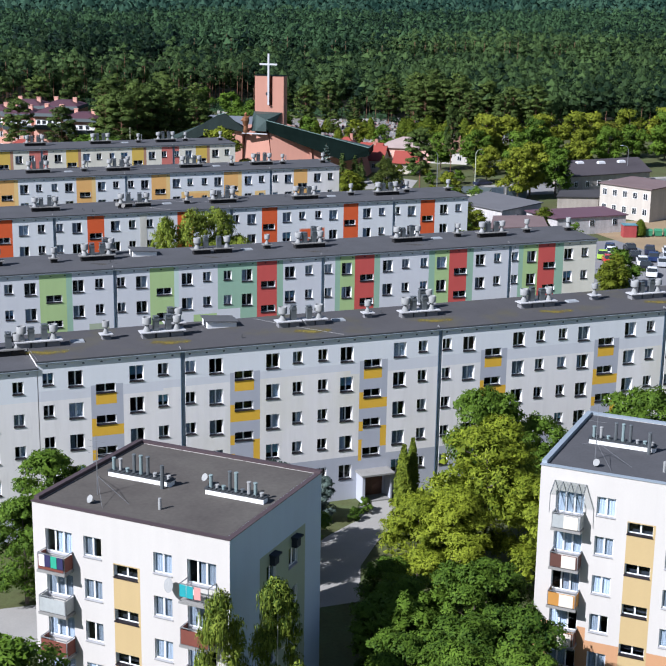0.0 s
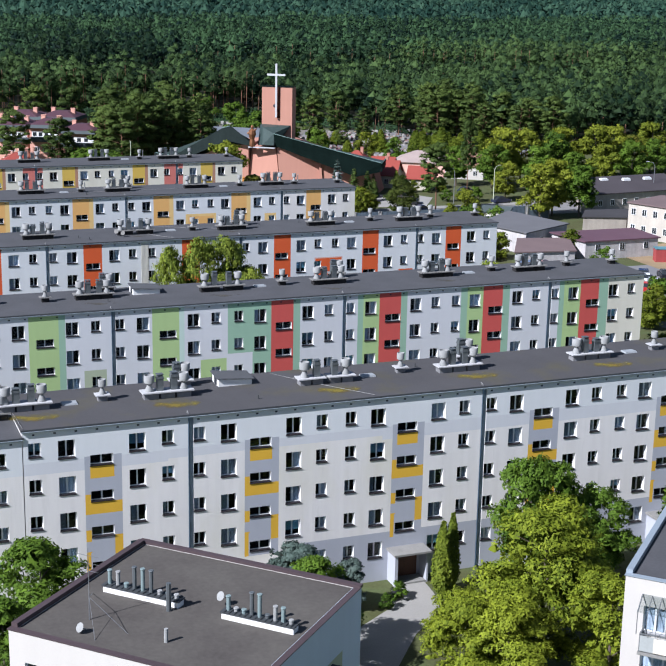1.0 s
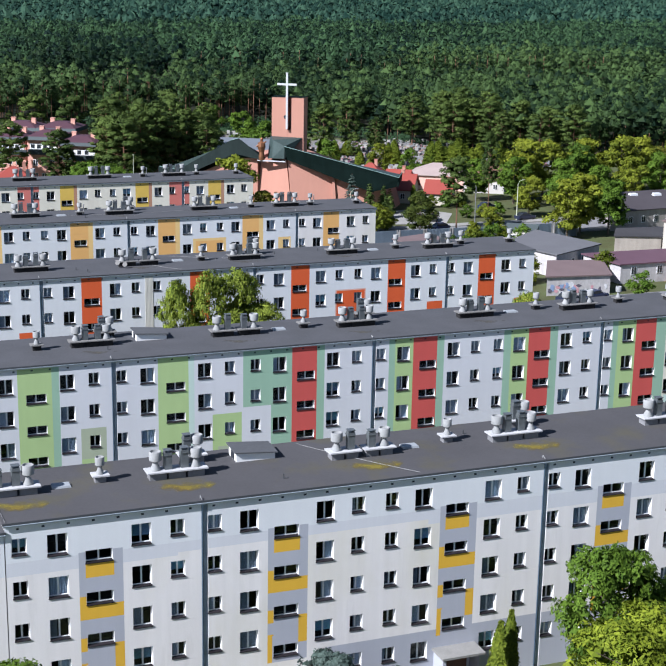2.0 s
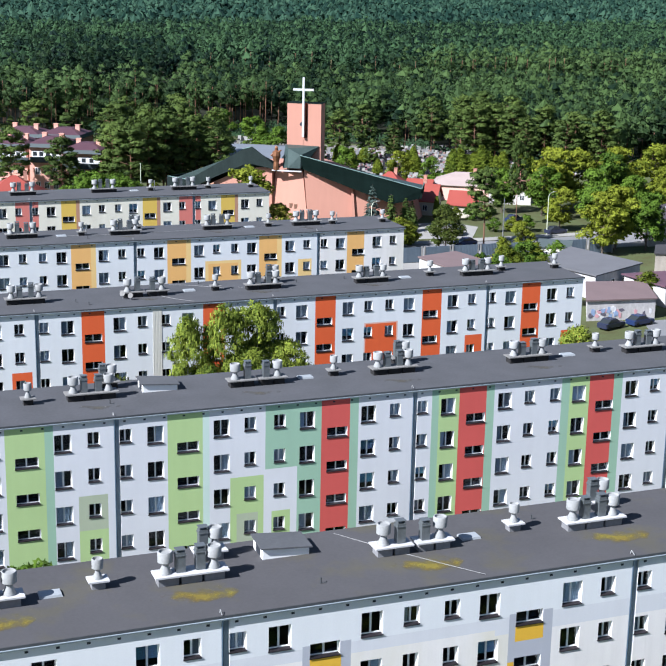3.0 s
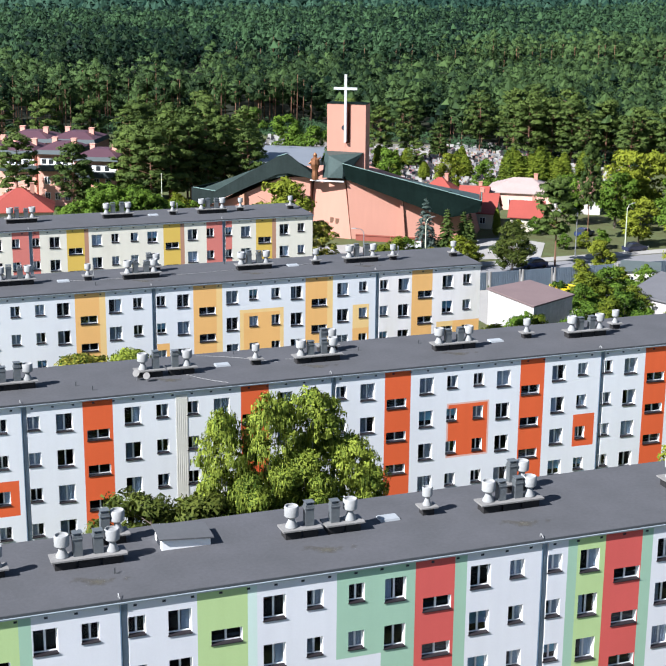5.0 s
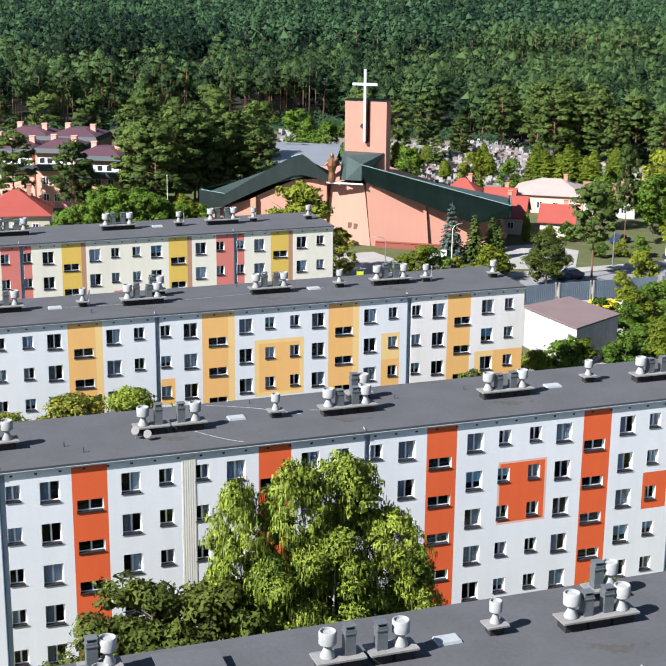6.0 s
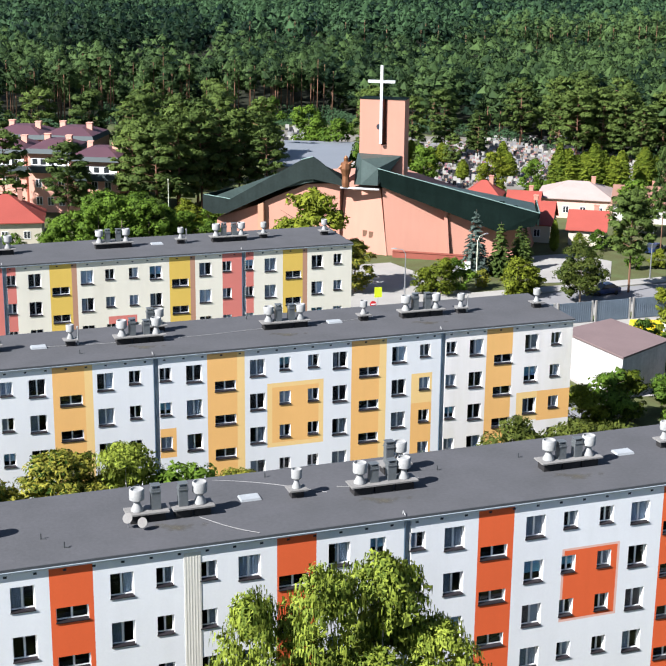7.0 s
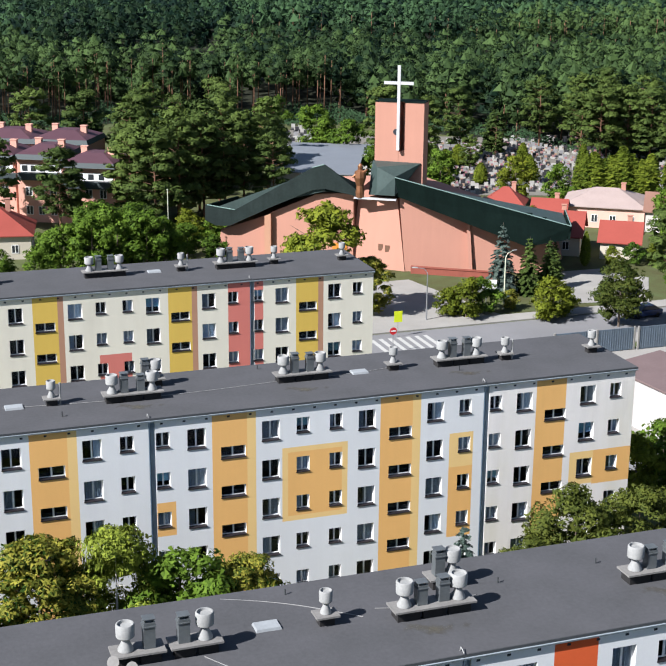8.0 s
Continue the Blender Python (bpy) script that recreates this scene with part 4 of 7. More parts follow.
def wood(name, y0, y1, step, pads, per, size, label, d0=-99.0, d1=9999.0):
    """Many pines in one mesh: each a stack of needle pads round its stem, with a shade of green of its own."""
    r = np.random.default_rng(int(y0 + 3 * pads))
    pts = []
    for y in np.arange(y0, y1, step):
        xs = np.arange(0.10 * y - 45, 0.72 * y + 75, step)
        pts.append(np.stack([xs, np.full(len(xs), y)], 1))
    p = np.concatenate(pts)
    p += r.uniform(-0.5, 0.5, p.shape) * step
    deep = p[:, 1] - wood_edge(p[:, 0])
    p = p[(deep > max(0, d0)) & (deep < d1) & ((r.random(len(p)) > 0.15) | (deep < 6))]
    deep = p[:, 1] - wood_edge(p[:, 0])
    far = p[:, 1] - second_edge(p[:, 0])
    n = len(p)
    stand = np.sin(p[:, 0] * 0.027 + 1) * np.sin(p[:, 1] * 0.019) + 0.7 * np.sin(p[:, 0] * 0.06 + p[:, 1] * 0.045) + 0.4 * np.sin(p[:, 0] * 0.13 - p[:, 1] * 0.09)
    low_strip = (far < 0) & (far > -20 - np.where(p[:, 0] < 112, 14, 0) + 5 * stand)
    broad = (p[:, 0] > 122) & (far < 0)
    dark = (far > 0) & (far < 46) & (p[:, 0] > 60) & (p[:, 0] < 108)
    h = np.where(far < 0, np.where(broad, 14.5, 16.0), 19.0) + 1.0 * stand + r.normal(0, 1.6, n) + np.where(dark, 4.0, 0)
    h[low_strip] *= 0.4
    leafy = (r.random(n) < 0.04) | (np.hypot(p[:, 0] - 153, p[:, 1] - 486) < 13) | (low_strip & (r.random(n) < 0.3) & (p[:, 0] > 150))
    rad = step * r.uniform(0.42, 0.68, n) * np.where(leafy | broad | dark, 1.2, 1)
    tone = np.clip(0.40 + 0.19 * stand + r.normal(0, 0.26, n), 0, 0.9) + np.where(leafy, 0.3, 0)
    tone[broad] -= 0.08
    tone[dark] = 0.0
    low = np.where(leafy | low_strip | dark, 0.2, np.where(broad, 0.30, np.where(deep < 14, 0.60, np.where((far > 0) & (far < 10) & (p[:, 0] > 125), 0.58, 0.42))))
    # pads: the lowest reach furthest, the last one is the tip
    i = np.repeat(np.arange(n), pads)
    j = np.tile(np.arange(pads), n)
    m = n * pads
    t = np.where(j == pads - 1, 1.0, (j + r.random(m)) / pads)
    q = rad[i] * (0.12 + 0.85 * np.sin(math.pi * (0.93 - 0.78 * t)) ** 0.8) * r.uniform(0.4, 0.95, m)
    q[j == pads - 1] = 0
    a = 2.4 * j + r.uniform(-0.6, 0.6, m) + i
    C = np.stack([p[i, 0] + q * np.cos(a), p[i, 1] + q * np.sin(a), GZ + h[i] * (low[i] + (0.97 - low[i]) * t)], 1)
    S = rad[i] * r.uniform(0.40, 0.66, m) * (1.0 if pads > 3 else 1.35)
    k = np.repeat(np.arange(m), per)
    d = r.normal(0, 1, (m * per, 3)); d[:, 2] = np.abs(d[:, 2]) * 1.1 - 0.2
    d /= np.linalg.norm(d, axis=1)[:, None]
    squash = np.where(leafy[i], 0.8, 0.62)
    flat = squash[k][:, None] * np.array([[0, 0, 1.0]]) + np.array([[1.0, 1.0, 0]])
    c = C[k] + d * S[k][:, None] * flat * r.uniform(0.85, 1.2, (m * per, 1))
    V = leaf_faces(r, c, d, size * r.uniform(0.7, 1.2, m * per), 2.2, 0.1, 0.18)
    V = np.concatenate([V, domes(r, C, S * 0.86, squash)])
    # shading follows the whole crown first, then its tufts, then the single sprays
    tree = np.concatenate([i[k], np.tile(i, 5)])
    tuft = np.concatenate([k, np.tile(np.arange(m), 5)])
    mid = np.stack([p[:, 0], p[:, 1], GZ + h * (low + 0.35 * (0.97 - low))], 1)
    crown = (V.mean(1) - mid[tree]) / np.stack([rad, rad, 0.5 * h * (0.97 - low)], 1)[tree]
    clump = (V.mean(1) - C[tuft]) / S[tuft][:, None]
    own = np.cross(V[:, 1] - V[:, 0], V[:, 2] - V[:, 0]); own /= np.linalg.norm(own, axis=1)[:, None] + 1e-9
    own *= np.sign((own * clump).sum(1))[:, None]
    soft = 0.9 * crown / (np.linalg.norm(crown, axis=1)[:, None] + 0.2) + 0.7 * clump / (np.linalg.norm(clump, axis=1)[:, None] + 0.2) + 0.3 * own
    shade = np.clip(tone, 0, 1)[i]
    g = Geo()
    bare = ((deep < 20) & ~low_strip) | ((far > 0) & (far < 8) & (p[:, 0] > 125) & (p[:, 0] < 280))
    for (x, y), hh in zip(p[bare], h[bare]):
        g.tube((x, y, GZ), (x + 0.2, y, GZ + hh * (0.85 if x < 122 or y > 390 else 0.5)), 0.19, 0.09, 4)
    ob = part(name, quad_mesh(name, V, [EDGEPINE if y1 <= 440 else WOODPINE if pads > 4 else HAZEPINE, PINEBARK], g, np.concatenate([shade[k], np.tile(shade, 5)]), soft), None)
    return tagged(ob, label, "woodland", kind="stuff")

wood("pine_wood_edge", 225, 440, 4.4, 9, 30, 0.30, "edge of a dense pine wood with reddish trunks", d1=48.0)
wood("pine_wood", 270, 440, 4.6, 7, 22, 0.38, "dense dark green pine wood", d0=48.0)
wood("pine_wood_middle", 440, 760, 5.6, 6, 8, 0.64, "dense dark green pine wood stretching away")
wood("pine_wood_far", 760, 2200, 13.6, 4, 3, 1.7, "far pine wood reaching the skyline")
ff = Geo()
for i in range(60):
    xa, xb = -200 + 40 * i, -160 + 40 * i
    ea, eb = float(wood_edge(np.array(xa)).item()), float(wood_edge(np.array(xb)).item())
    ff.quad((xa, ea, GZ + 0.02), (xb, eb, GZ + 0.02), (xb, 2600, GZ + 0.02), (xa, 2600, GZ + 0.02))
tagged(part("ground_wood", ff, WOODFLOOR), "needle-strewn forest floor in a shade-dark colour", "ground", kind="structure")

# ---- single trees ----
N_MAPLE = broad_mesh(15, 10, 4.0, 15500, 0.195, LEAF, clumps=56, gap=0.82)
N_YEL = [broad_mesh(25 + i, 10, 4.4, 30000, 0.16, LEAFY, clumps=70, low=0.15, gap=0.8) for i in range(2)]
N_ROUND = broad_mesh(18, 10, 3.8, 16500, 0.18, LEAF, clumps=56, low=0.12, gap=0.85)
T_BROAD = [broad_mesh(11 + i, 10, 4.0, 6600, 0.29, LEAF, low=0.16, clumps=48, gap=0.85) for i in range(3)]
T_YEL = [broad_mesh(21 + i, 10, 4.2, 8000, 0.27, OLIVELEAF, low=0.16, clumps=64, gap=0.72) for i in range(2)]
T_DARK = [broad_mesh(36 + i, 9, 4.0, 12500, 0.205, DARKLEAF, low=0.12, clumps=60, gap=0.82) for i in range(2)]
T_AUT = [broad_mesh(31, 8, 3.4, 19000, 0.145, AUTUMN, low=0.10, clumps=90, gap=0.58)]
T_BIRCH = [broad_mesh(41 + i, 15, 4.2, 19500, 0.20, BIRCHLEAF, BIRCHBARK, 0.12, True, 64, 0.66) for i in range(2)]
T_BUSH = [broad_mesh(51 + i, 5, 2.8, 4800, 0.20, (LEAF, HEDGELEAF, AUTUMN)[i % 3], BARK, 0.06, False, 34, 0.85) for i in range(3)]
T_PINE = [pine_mesh(61 + i, 17, 5200, 0.29, 0.74, 4.0, 38) for i in range(4)]
T_TALL = [pine_mesh(65 + i, 15, 9500, 0.22, 0.58, 3.9, 34) for i in range(2)]
T_SPR = [spruce_mesh(71 + i, 10, 10000, 0.22, 2.6, SPRUCE) for i in range(2)]
T_DSPR = [spruce_mesh(76, 9, 9000, 0.24, 2.6, PINE)]
T_PBUSH = [broad_mesh(55, 6, 2.4, 16000, 0.16, SPRUCE, BARK, 0.06, False, 40, 0.8)]
T_COL = [column_mesh(81 + i, 5, 0.75, 3000, 0.18, THUJA) for i in range(2)]

G_T = "trees of the estate"
# in front of the first block and round the two point blocks
plant("broadleaf_tree", N_MAPLE, 30.4, -6.0, "tall maple with dark green leaves beside a plaster block", group=G_T, s=0.80, rz=20, sz=1.10)
plant("broadleaf_tree", N_YEL[0], 25.0, -17.0, "broad yellow-green tree in the yard", group=G_T, s=1.12, rz=0, sz=1.14)
plant("broadleaf_tree", N_YEL[1], 19.6, -22.0, "broad yellow-green tree in the yard", group=G_T, s=0.82, rz=70)
plant("broadleaf_tree", N_YEL[0], 18.2, -19.0, "broad yellow-green tree in the yard", group=G_T, s=0.74, rz=200)
plant("broadleaf_tree", N_MAPLE, 13.4, -24.0, "leafy green tree in the yard", group=G_T, s=0.5, rz=60)
plant("broadleaf_tree", N_YEL[1], 27.0, -22.5, "broad yellow-green tree in the yard", group=G_T, s=0.86, rz=140)
# Unseen behind the point block: added so their shadows fall on the path.
for x, y, k, w in ((8.0, -14.5, 0.82, 0), (10.8, -10.5, 0.74, 40)):
    plant("broadleaf_tree", N_ROUND, x, y, "dense green tree beside the point block", group=G_T, s=k, rz=w)
for x, y, k, w in ((8.4, -38.6, 0.72, 10), (11.8, -39.4, 0.78, 80), (15.4, -39.8, 0.80, 140), (10.2, -42.6, 0.74, 220), (13.8, -43.4, 0.72, 250), (12.6, -30.5, 0.66, 300), (16.0, -33.0, 0.85, 30), (9.6, -33.4, 0.7, 130)):
    plant("broadleaf_tree", N_MAPLE, x, y, "leafy green tree in the yard", group=G_T, s=k, rz=w, sz=k * 0.95)
plant("broadleaf_tree", N_ROUND, 13.8, -31, "dense green tree beside the point block", group=G_T, s=0.52, rz=30)
plant("broadleaf_tree", N_ROUND, 18.2, -32, "dense green tree beside the point block", group=G_T, s=0.5, rz=90)
plant("broadleaf_tree", N_ROUND, 9.2, -34, "dense green tree beside the point block", group=G_T, s=0.5, rz=200)
plant("broadleaf_tree", N_MAPLE, 35.5, -6.5, "green tree beside a plaster block", group=G_T, s=0.78, rz=200)
plant("broadleaf_tree", N_MAPLE, 44.5, -9, "green tree behind the point block", group=G_T, s=1.03, rz=100)
plant("broadleaf_tree", N_ROUND, -7.8, -8.5, "rounded bright green tree beside a plaster block", group=G_T, s=1.02, rz=10)
plant("broadleaf_tree", N_ROUND, -10.8, -12, "rounded bright green tree beside a plaster block", group=G_T, s=0.82, rz=50)
plant("birch_tree", T_BIRCH[0], -5.0, -43.4, "drooping birch in front of the point block", group=G_T, s=0.52, rz=0, sz=0.92)
plant("birch_tree", T_BIRCH[1], -1.4, -42.6, "drooping birch in front of the point block", group=G_T, s=0.56, rz=80, sz=0.92)
plant("birch_tree", T_BIRCH[1], -3.2, -44.4, "drooping birch in front of the point block", group=G_T, s=0.44, rz=170, sz=0.62)
plant("broadleaf_tree", N_ROUND, -16.4, -42.5, "dark green tree before the point block", group=G_T, s=1.28, rz=60, sz=1.22)
for x, y, s, sz in ((23.5, -4.2, 0.95, 1.2), (24.7, -3.4, 0.8, 1.25)):
    plant("thuja", T_COL[0], x, y, "slim upright thuja beside the entrance", "shrub", "columns of thuja", s, 20 * x, sz=sz)
plant("pine_tree", T_PBUSH[0], 11.2, -4.2, "small conifer at the foot of a block", group=G_T, s=1.02, rz=0)
plant("pine_tree", T_PBUSH[0], 15.6, -4.0, "small conifer at the foot of a block", group=G_T, s=0.66, rz=60)
for x, y, s in ((20.2, -3.6, 0.28), (18.6, -5.0, 0.24), (36.9, -4.0, 0.9)):
    plant("shrub", T_BUSH[0], x, y, "low green shrub by the entrance path", "shrub", "shrubs", s, 30 * x)
# between the blocks
for x, y, k, rz, sz in ((25.6, 60.6, 0.92, 40, 1.10), (22.4, 60.2, 0.86, 150, 1.10), (18.8, 60.4, 0.74, 200, 1.04), (28.4, 60.0, 0.84, 250, 0.86), (24.2, 58.6, 0.95, 310, 0.84), (20.4, 58.4, 0.82, 20, 0.76), (29.6, 58.8, 0.7, 95, 0.70)):
    plant("birch_tree", T_BIRCH[int(x) % 2], x, y, "tall drooping birch in front of a block", group=G_T, s=k, rz=rz, sz=sz)
for x, y, k, rz in ((13.4, 59.6, 1.15, 10), (16.6, 58.4, 1.12, 190), (10.4, 59.0, 0.95, 80)):
    plant("broadleaf_tree", T_DARK[int(x) % 2], x, y, "dark green tree in front of a block", group=G_T, s=k, rz=rz)
plant("birch_tree", T_BIRCH[0], 60.5, 60.5, "yellowing willow-like tree in front of a block", group=G_T, s=0.78, rz=300)
plant("broadleaf_tree", T_YEL[0], 57.2, 60, "yellowing tree in front of a block", group=G_T, s=0.9, rz=30)
plant("broadleaf_tree", T_BROAD[0], 44.0, 60.2, "green tree in front of a block", group=G_T, s=0.6, rz=130)
plant("broadleaf_tree", T_AUT[0], 14.6, 94.2, "tree with yellowing leaves in front of a block", group=G_T, s=1.34, rz=40)
plant("broadleaf_tree", T_AUT[0], 9.8, 94.4, "tree with yellowing leaves in front of a block", group=G_T, s=1.2, rz=120)
plant("broadleaf_tree", T_BIRCH[1], 19.3, 94.2, "green tree in front of a block", group=G_T, s=1.0, rz=75, sz=0.74)
plant("broadleaf_tree", T_BROAD[0], 23.0, 94.0, "green tree in front of a block", group=G_T, s=0.92, rz=175)
plant("broadleaf_tree", T_AUT[0], 27.4, 94.6, "tree with yellowing leaves in front of a block", group=G_T, s=1.0, rz=200)
plant("spruce_tree", T_SPR[0], 42.4, 95.0, "small blue spruce in front of a block", group=G_T, s=0.82, rz=0)
plant("broadleaf_tree", T_DARK[0], 50.8, 95.0, "dark green tree in front of a block", group=G_T, s=0.98, rz=20)
plant("broadleaf_tree", T_DARK[1], 47.0, 94.5, "dark green tree in front of a block", group=G_T, s=0.72, rz=110)
plant("broadleaf_tree", T_DARK[0], 56.0, 95.5, "dark green tree in front of a block", group=G_T, s=0.9, rz=220)
plant("broadleaf_tree", T_DARK[1], 61.5, 97, "dark green tree beside a block", group=G_T, s=0.8, rz=20)
plant("shrub", T_BUSH[1], 28.4, 29.2, "yellow-green shrub in front of a block", "shrub", "shrubs", 1.0, 0)
plant("shrub", T_BUSH[1], 25.2, 29.4, "yellow-green shrub in front of a block", "shrub", "shrubs", 0.72, 80)
plant("shrub", T_BUSH[0], -1.2, 29.2, "green shrub in front of a block", "shrub", "shrubs", 1.3, 60)

# ---- the two point blocks ----
PANELS = {k: mat(k + "_balcony_panel", c, 0.7, 0.15, 0.6, 6, 0.1, streak=0.12) for k, c in {"rust": (0.17, 0.055, 0.04), "grey": (0.36, 0.38, 0.38), "brown": (0.10, 0.045, 0.035), "ochre": (0.45, 0.22, 0.05), "pale": (0.66, 0.60, 0.52)}.items()}
CLOTH = {k: mat(k + "_laundry", c, 0.9, 0.1, 2, 10, 0.2) for k, c in {"teal": (0.03, 0.30, 0.33), "pink": (0.62, 0.28, 0.26), "navy": (0.03, 0.03, 0.09), "green": (0.04, 0.33, 0.22), "white": (0.7, 0.7, 0.72)}.items()}
CLEAR = glass_mat("canopy_glass", (0.86, 0.88, 0.88))

def balcony(house, u, z, w, panel, front=None, d=0.95):
    """A slab with a rail on posts and a sheet-clad parapet; front is a paler panel set into it."""
    b = part("balcony", Geo().box(u - 0.05, u + w + 0.05, -d - 0.05, -0.003, z - 0.16, z), CONCRETE, house, "small balcony with a clad parapet")
    for x in (u, u + w - 0.04):
        for y in (-d, -0.06):
            part("post", Geo().box(x, x + 0.04, y, y + 0.04, z + 0.001, z + 1.05), STEEL, b)
    ring = [(u, -d - 0.01), (u + w, -d - 0.01), (u + w, -0.01), (u + w - 0.05, -0.01), (u + w - 0.05, -d + 0.05), (u + 0.05, -d + 0.05), (u + 0.05, -0.01), (u, -0.01)]
    part("railing", Geo().hull([(x, y, z + 1.051) for x, y in ring], [(x, y, z + 1.1) for x, y in ring]), STEEL, b)
    if panel:
        p = Geo().box(u + 0.05, u + w - 0.05, -d - 0.012, -d + 0.012, z + 0.08, z + 0.98).box(u - 0.012, u + 0.012, -d + 0.06, -0.08, z + 0.08, z + 0.98).box(u + w - 0.012, u + w + 0.012, -d + 0.06, -0.08, z + 0.08, z + 0.98)
        part("cladding", p, PANELS[panel], b)
    if front:
        part("cladding", Geo().box(u + w * 0.42, u + w - 0.15, -d - 0.05, -d - 0.016, z + 0.1, z + 0.95), PANELS[front], b)
    return b

FLUE = mat("green_grey_flue", (0.20, 0.26, 0.265), 0.5, 0.15)
BROWNFELT = mat("brownish_roofing_felt", (0.085, 0.077, 0.070), 0.9, 0.3, 0.35, 4, 0.5, hue=0.06)
EDGE = mat("dark_painted_edge", (0.07, 0.05, 0.055), 0.6, 0.2)
def point_block(label, origin, rot, W, D, H, low_paint, balconies, laundry):
    house = thing("apartment_building", label, "apartment block", pose(origin[0], origin[1], GZ, 0, 0, rot), "point blocks")
    Z = lambda z: z - GZ
    holes, wins = [], []
    du = 0.2 if low_paint else 0.0
    for s in range(5):
        for kind, u, z in (("balcony", 0.9 + du, 11.13), ("point", 3.62 + du, 11.35), ("point", 8.45, 11.25), ("balcony", 10.72, 11.05)):
            w, h = WIN[kind][4:]
            holes.append((u, u + w, Z(z - 2.75 * s), Z(z - 2.75 * s) + h)); wins.append((kind, u, Z(z - 2.75 * s)))
        if s < 4:
            w, h = WIN["stair"][4:]
            z = Z(10.45 - 2.85 * s)
            holes.append((5.7 + du, 5.7 + du + w, z, z + h)); wins.append(("stair", 5.7 + du, z))
    rects = [(5.68 + du, 7.52 + du, 0, Z(11.3), "sand")]
    if low_paint:
        rects.insert(0, (0, 3.6, 0, Z(3.3), low_paint)); rects.insert(0, (3.6, W, 0, Z(2.4), low_paint))
    part("wall", facade(0, W, 0, H, holes, rects, "warmwhite"), None, house)
    for kind, u, z in wins:
        put_window(kind, u, z, house, curtain=kind != "stair")
    sh, sw = [], []
    for s in range(4):
        for v in (4.6, 7.6):
            w, h = WIN["point"][4:]
            z = Z(9.4 - 2.75 * s)
            sh.append((v, v + w, z, z + h)); sw.append((v, z))
    M = Matrix.Translation((W, 0, 0)) @ pose(0, 0, 0, 0, 0, 90)
    # The blue of this side is skylit shade given as a colour.
    side = part("side_wall", facade(0.002, D, 0, H, sh, [(3.7, 9.95, 0, Z(11.6), "fadedgreen")], "shadeblue"), None, house, "", M)
    for v, z in sw:
        fr, gl, si, cu, w, h = WIN["point"]
        win = part("window", fr, None, house, "", M @ Matrix.Translation((v, 0, z)))
        part("pane", gl, None, win).visible_shadow = False
        part("sill", si, None, win)
    for v in (4.9, 7.9):
        part("hood", Geo().box(v, v + 0.8, -0.5, -0.003, Z(11.3), Z(11.42)).box(v + 0.1, v + 0.7, -0.35, -0.004, Z(10.7), Z(11.298)), DARKROOM, house, "small dark vent hood", M)
    part("side_wall", Geo().box(0, 0.3, 0.352, D, 0, H), P["warmwhite"], house)
    part("back_wall", Geo().box(0.302, W - 0.302, D - 0.3, D - 0.002, 0, H), P["warmwhite"], house)
    # Rooms again in near black, so the colour carries their shade.
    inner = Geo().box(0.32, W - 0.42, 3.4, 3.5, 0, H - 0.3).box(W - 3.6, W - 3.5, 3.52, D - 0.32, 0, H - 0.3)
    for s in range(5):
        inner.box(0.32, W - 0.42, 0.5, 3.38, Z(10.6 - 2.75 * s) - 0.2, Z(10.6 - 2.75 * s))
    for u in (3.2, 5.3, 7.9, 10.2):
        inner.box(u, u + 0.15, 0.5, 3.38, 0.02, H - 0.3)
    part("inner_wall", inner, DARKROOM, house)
    part("roof", Geo().box(0.32, W - 0.32, 0.32, D - 0.32, H - 0.2, H - 0.02), ROOFFELT if low_paint else BROWNFELT, house, "flat dark felt roof")
    edge = Geo().box(-0.06, W + 0.06, -0.06, 0.32, H + 0.002, H + 0.05).box(-0.06, 0.3, 0.322, D - 0.302, H + 0.002, H + 0.24).box(W - 0.3, W + 0.06, 0.322, D - 0.302, H + 0.002, H + 0.05).box(-0.06, W + 0.06, D - 0.3, D + 0.06, H + 0.002, H + 0.16)
    part("parapet", edge, FASCIA if low_paint else EDGE, house, "low metal-clad parapet")
    # two rows of flues parallel to the front
    for ua, ub, tall in ((1.7, 6.2, (0, 1, 3, 4, 5)), (8.7, 12.7, (0, 3, 4, 6, 7))):
        L = ub - ua
        st = part("flue_row", Geo().box(0, L, -0.28, 0.28, 0, 0.34), P["reveal"], house, "low white chimney row with metal flues", Matrix.Translation((ua, 6.0, H - 0.03)))
        cap = Geo().box(-0.06, L + 0.06, -0.34, 0.34, 0.342, 0.42)
        for i in range(14):
            cap.box(0.1 + i * (L - 0.3) / 13, 0.2 + i * (L - 0.3) / 13, -0.36, 0.36, 0.422, 0.46)
        part("cap", cap, ROOFEDGE, st, "dark ribbed cap")
        for i in range(9):
            x = 0.25 + i * (L - 0.5) / 8
            t = (1.2 if i in (3, 4, 5) else 0.75) if i in tall else 0.2
            part("flue_pipe", Geo().tube((x, 0, 0.42), (x, 0, 0.42 + t), 0.11, 0.11, 8).tube((x, 0, 0.422 + t), (x, 0, 0.46 + t), 0.15, 0.13, 8), (FLUE, DUCT, VENTWHITE)[i * 5 % 7 % 3], st)
    part("flue_pipe", Geo().tube((5.9, 5.3, H - 0.03), (5.9, 5.3, H + 1.5), 0.13, 0.13, 8), DUCT, house)
    part("flue_pipe", Geo().tube((7.55, 2.3, H - 0.03), (7.55, 2.3, H + 0.7), 0.10, 0.10, 8), VENTWHITE, house)
    mast = Geo().tube((2.9, 2.7, H - 0.03), (2.9, 2.7, H + 3.8), 0.035, 0.015, 6)
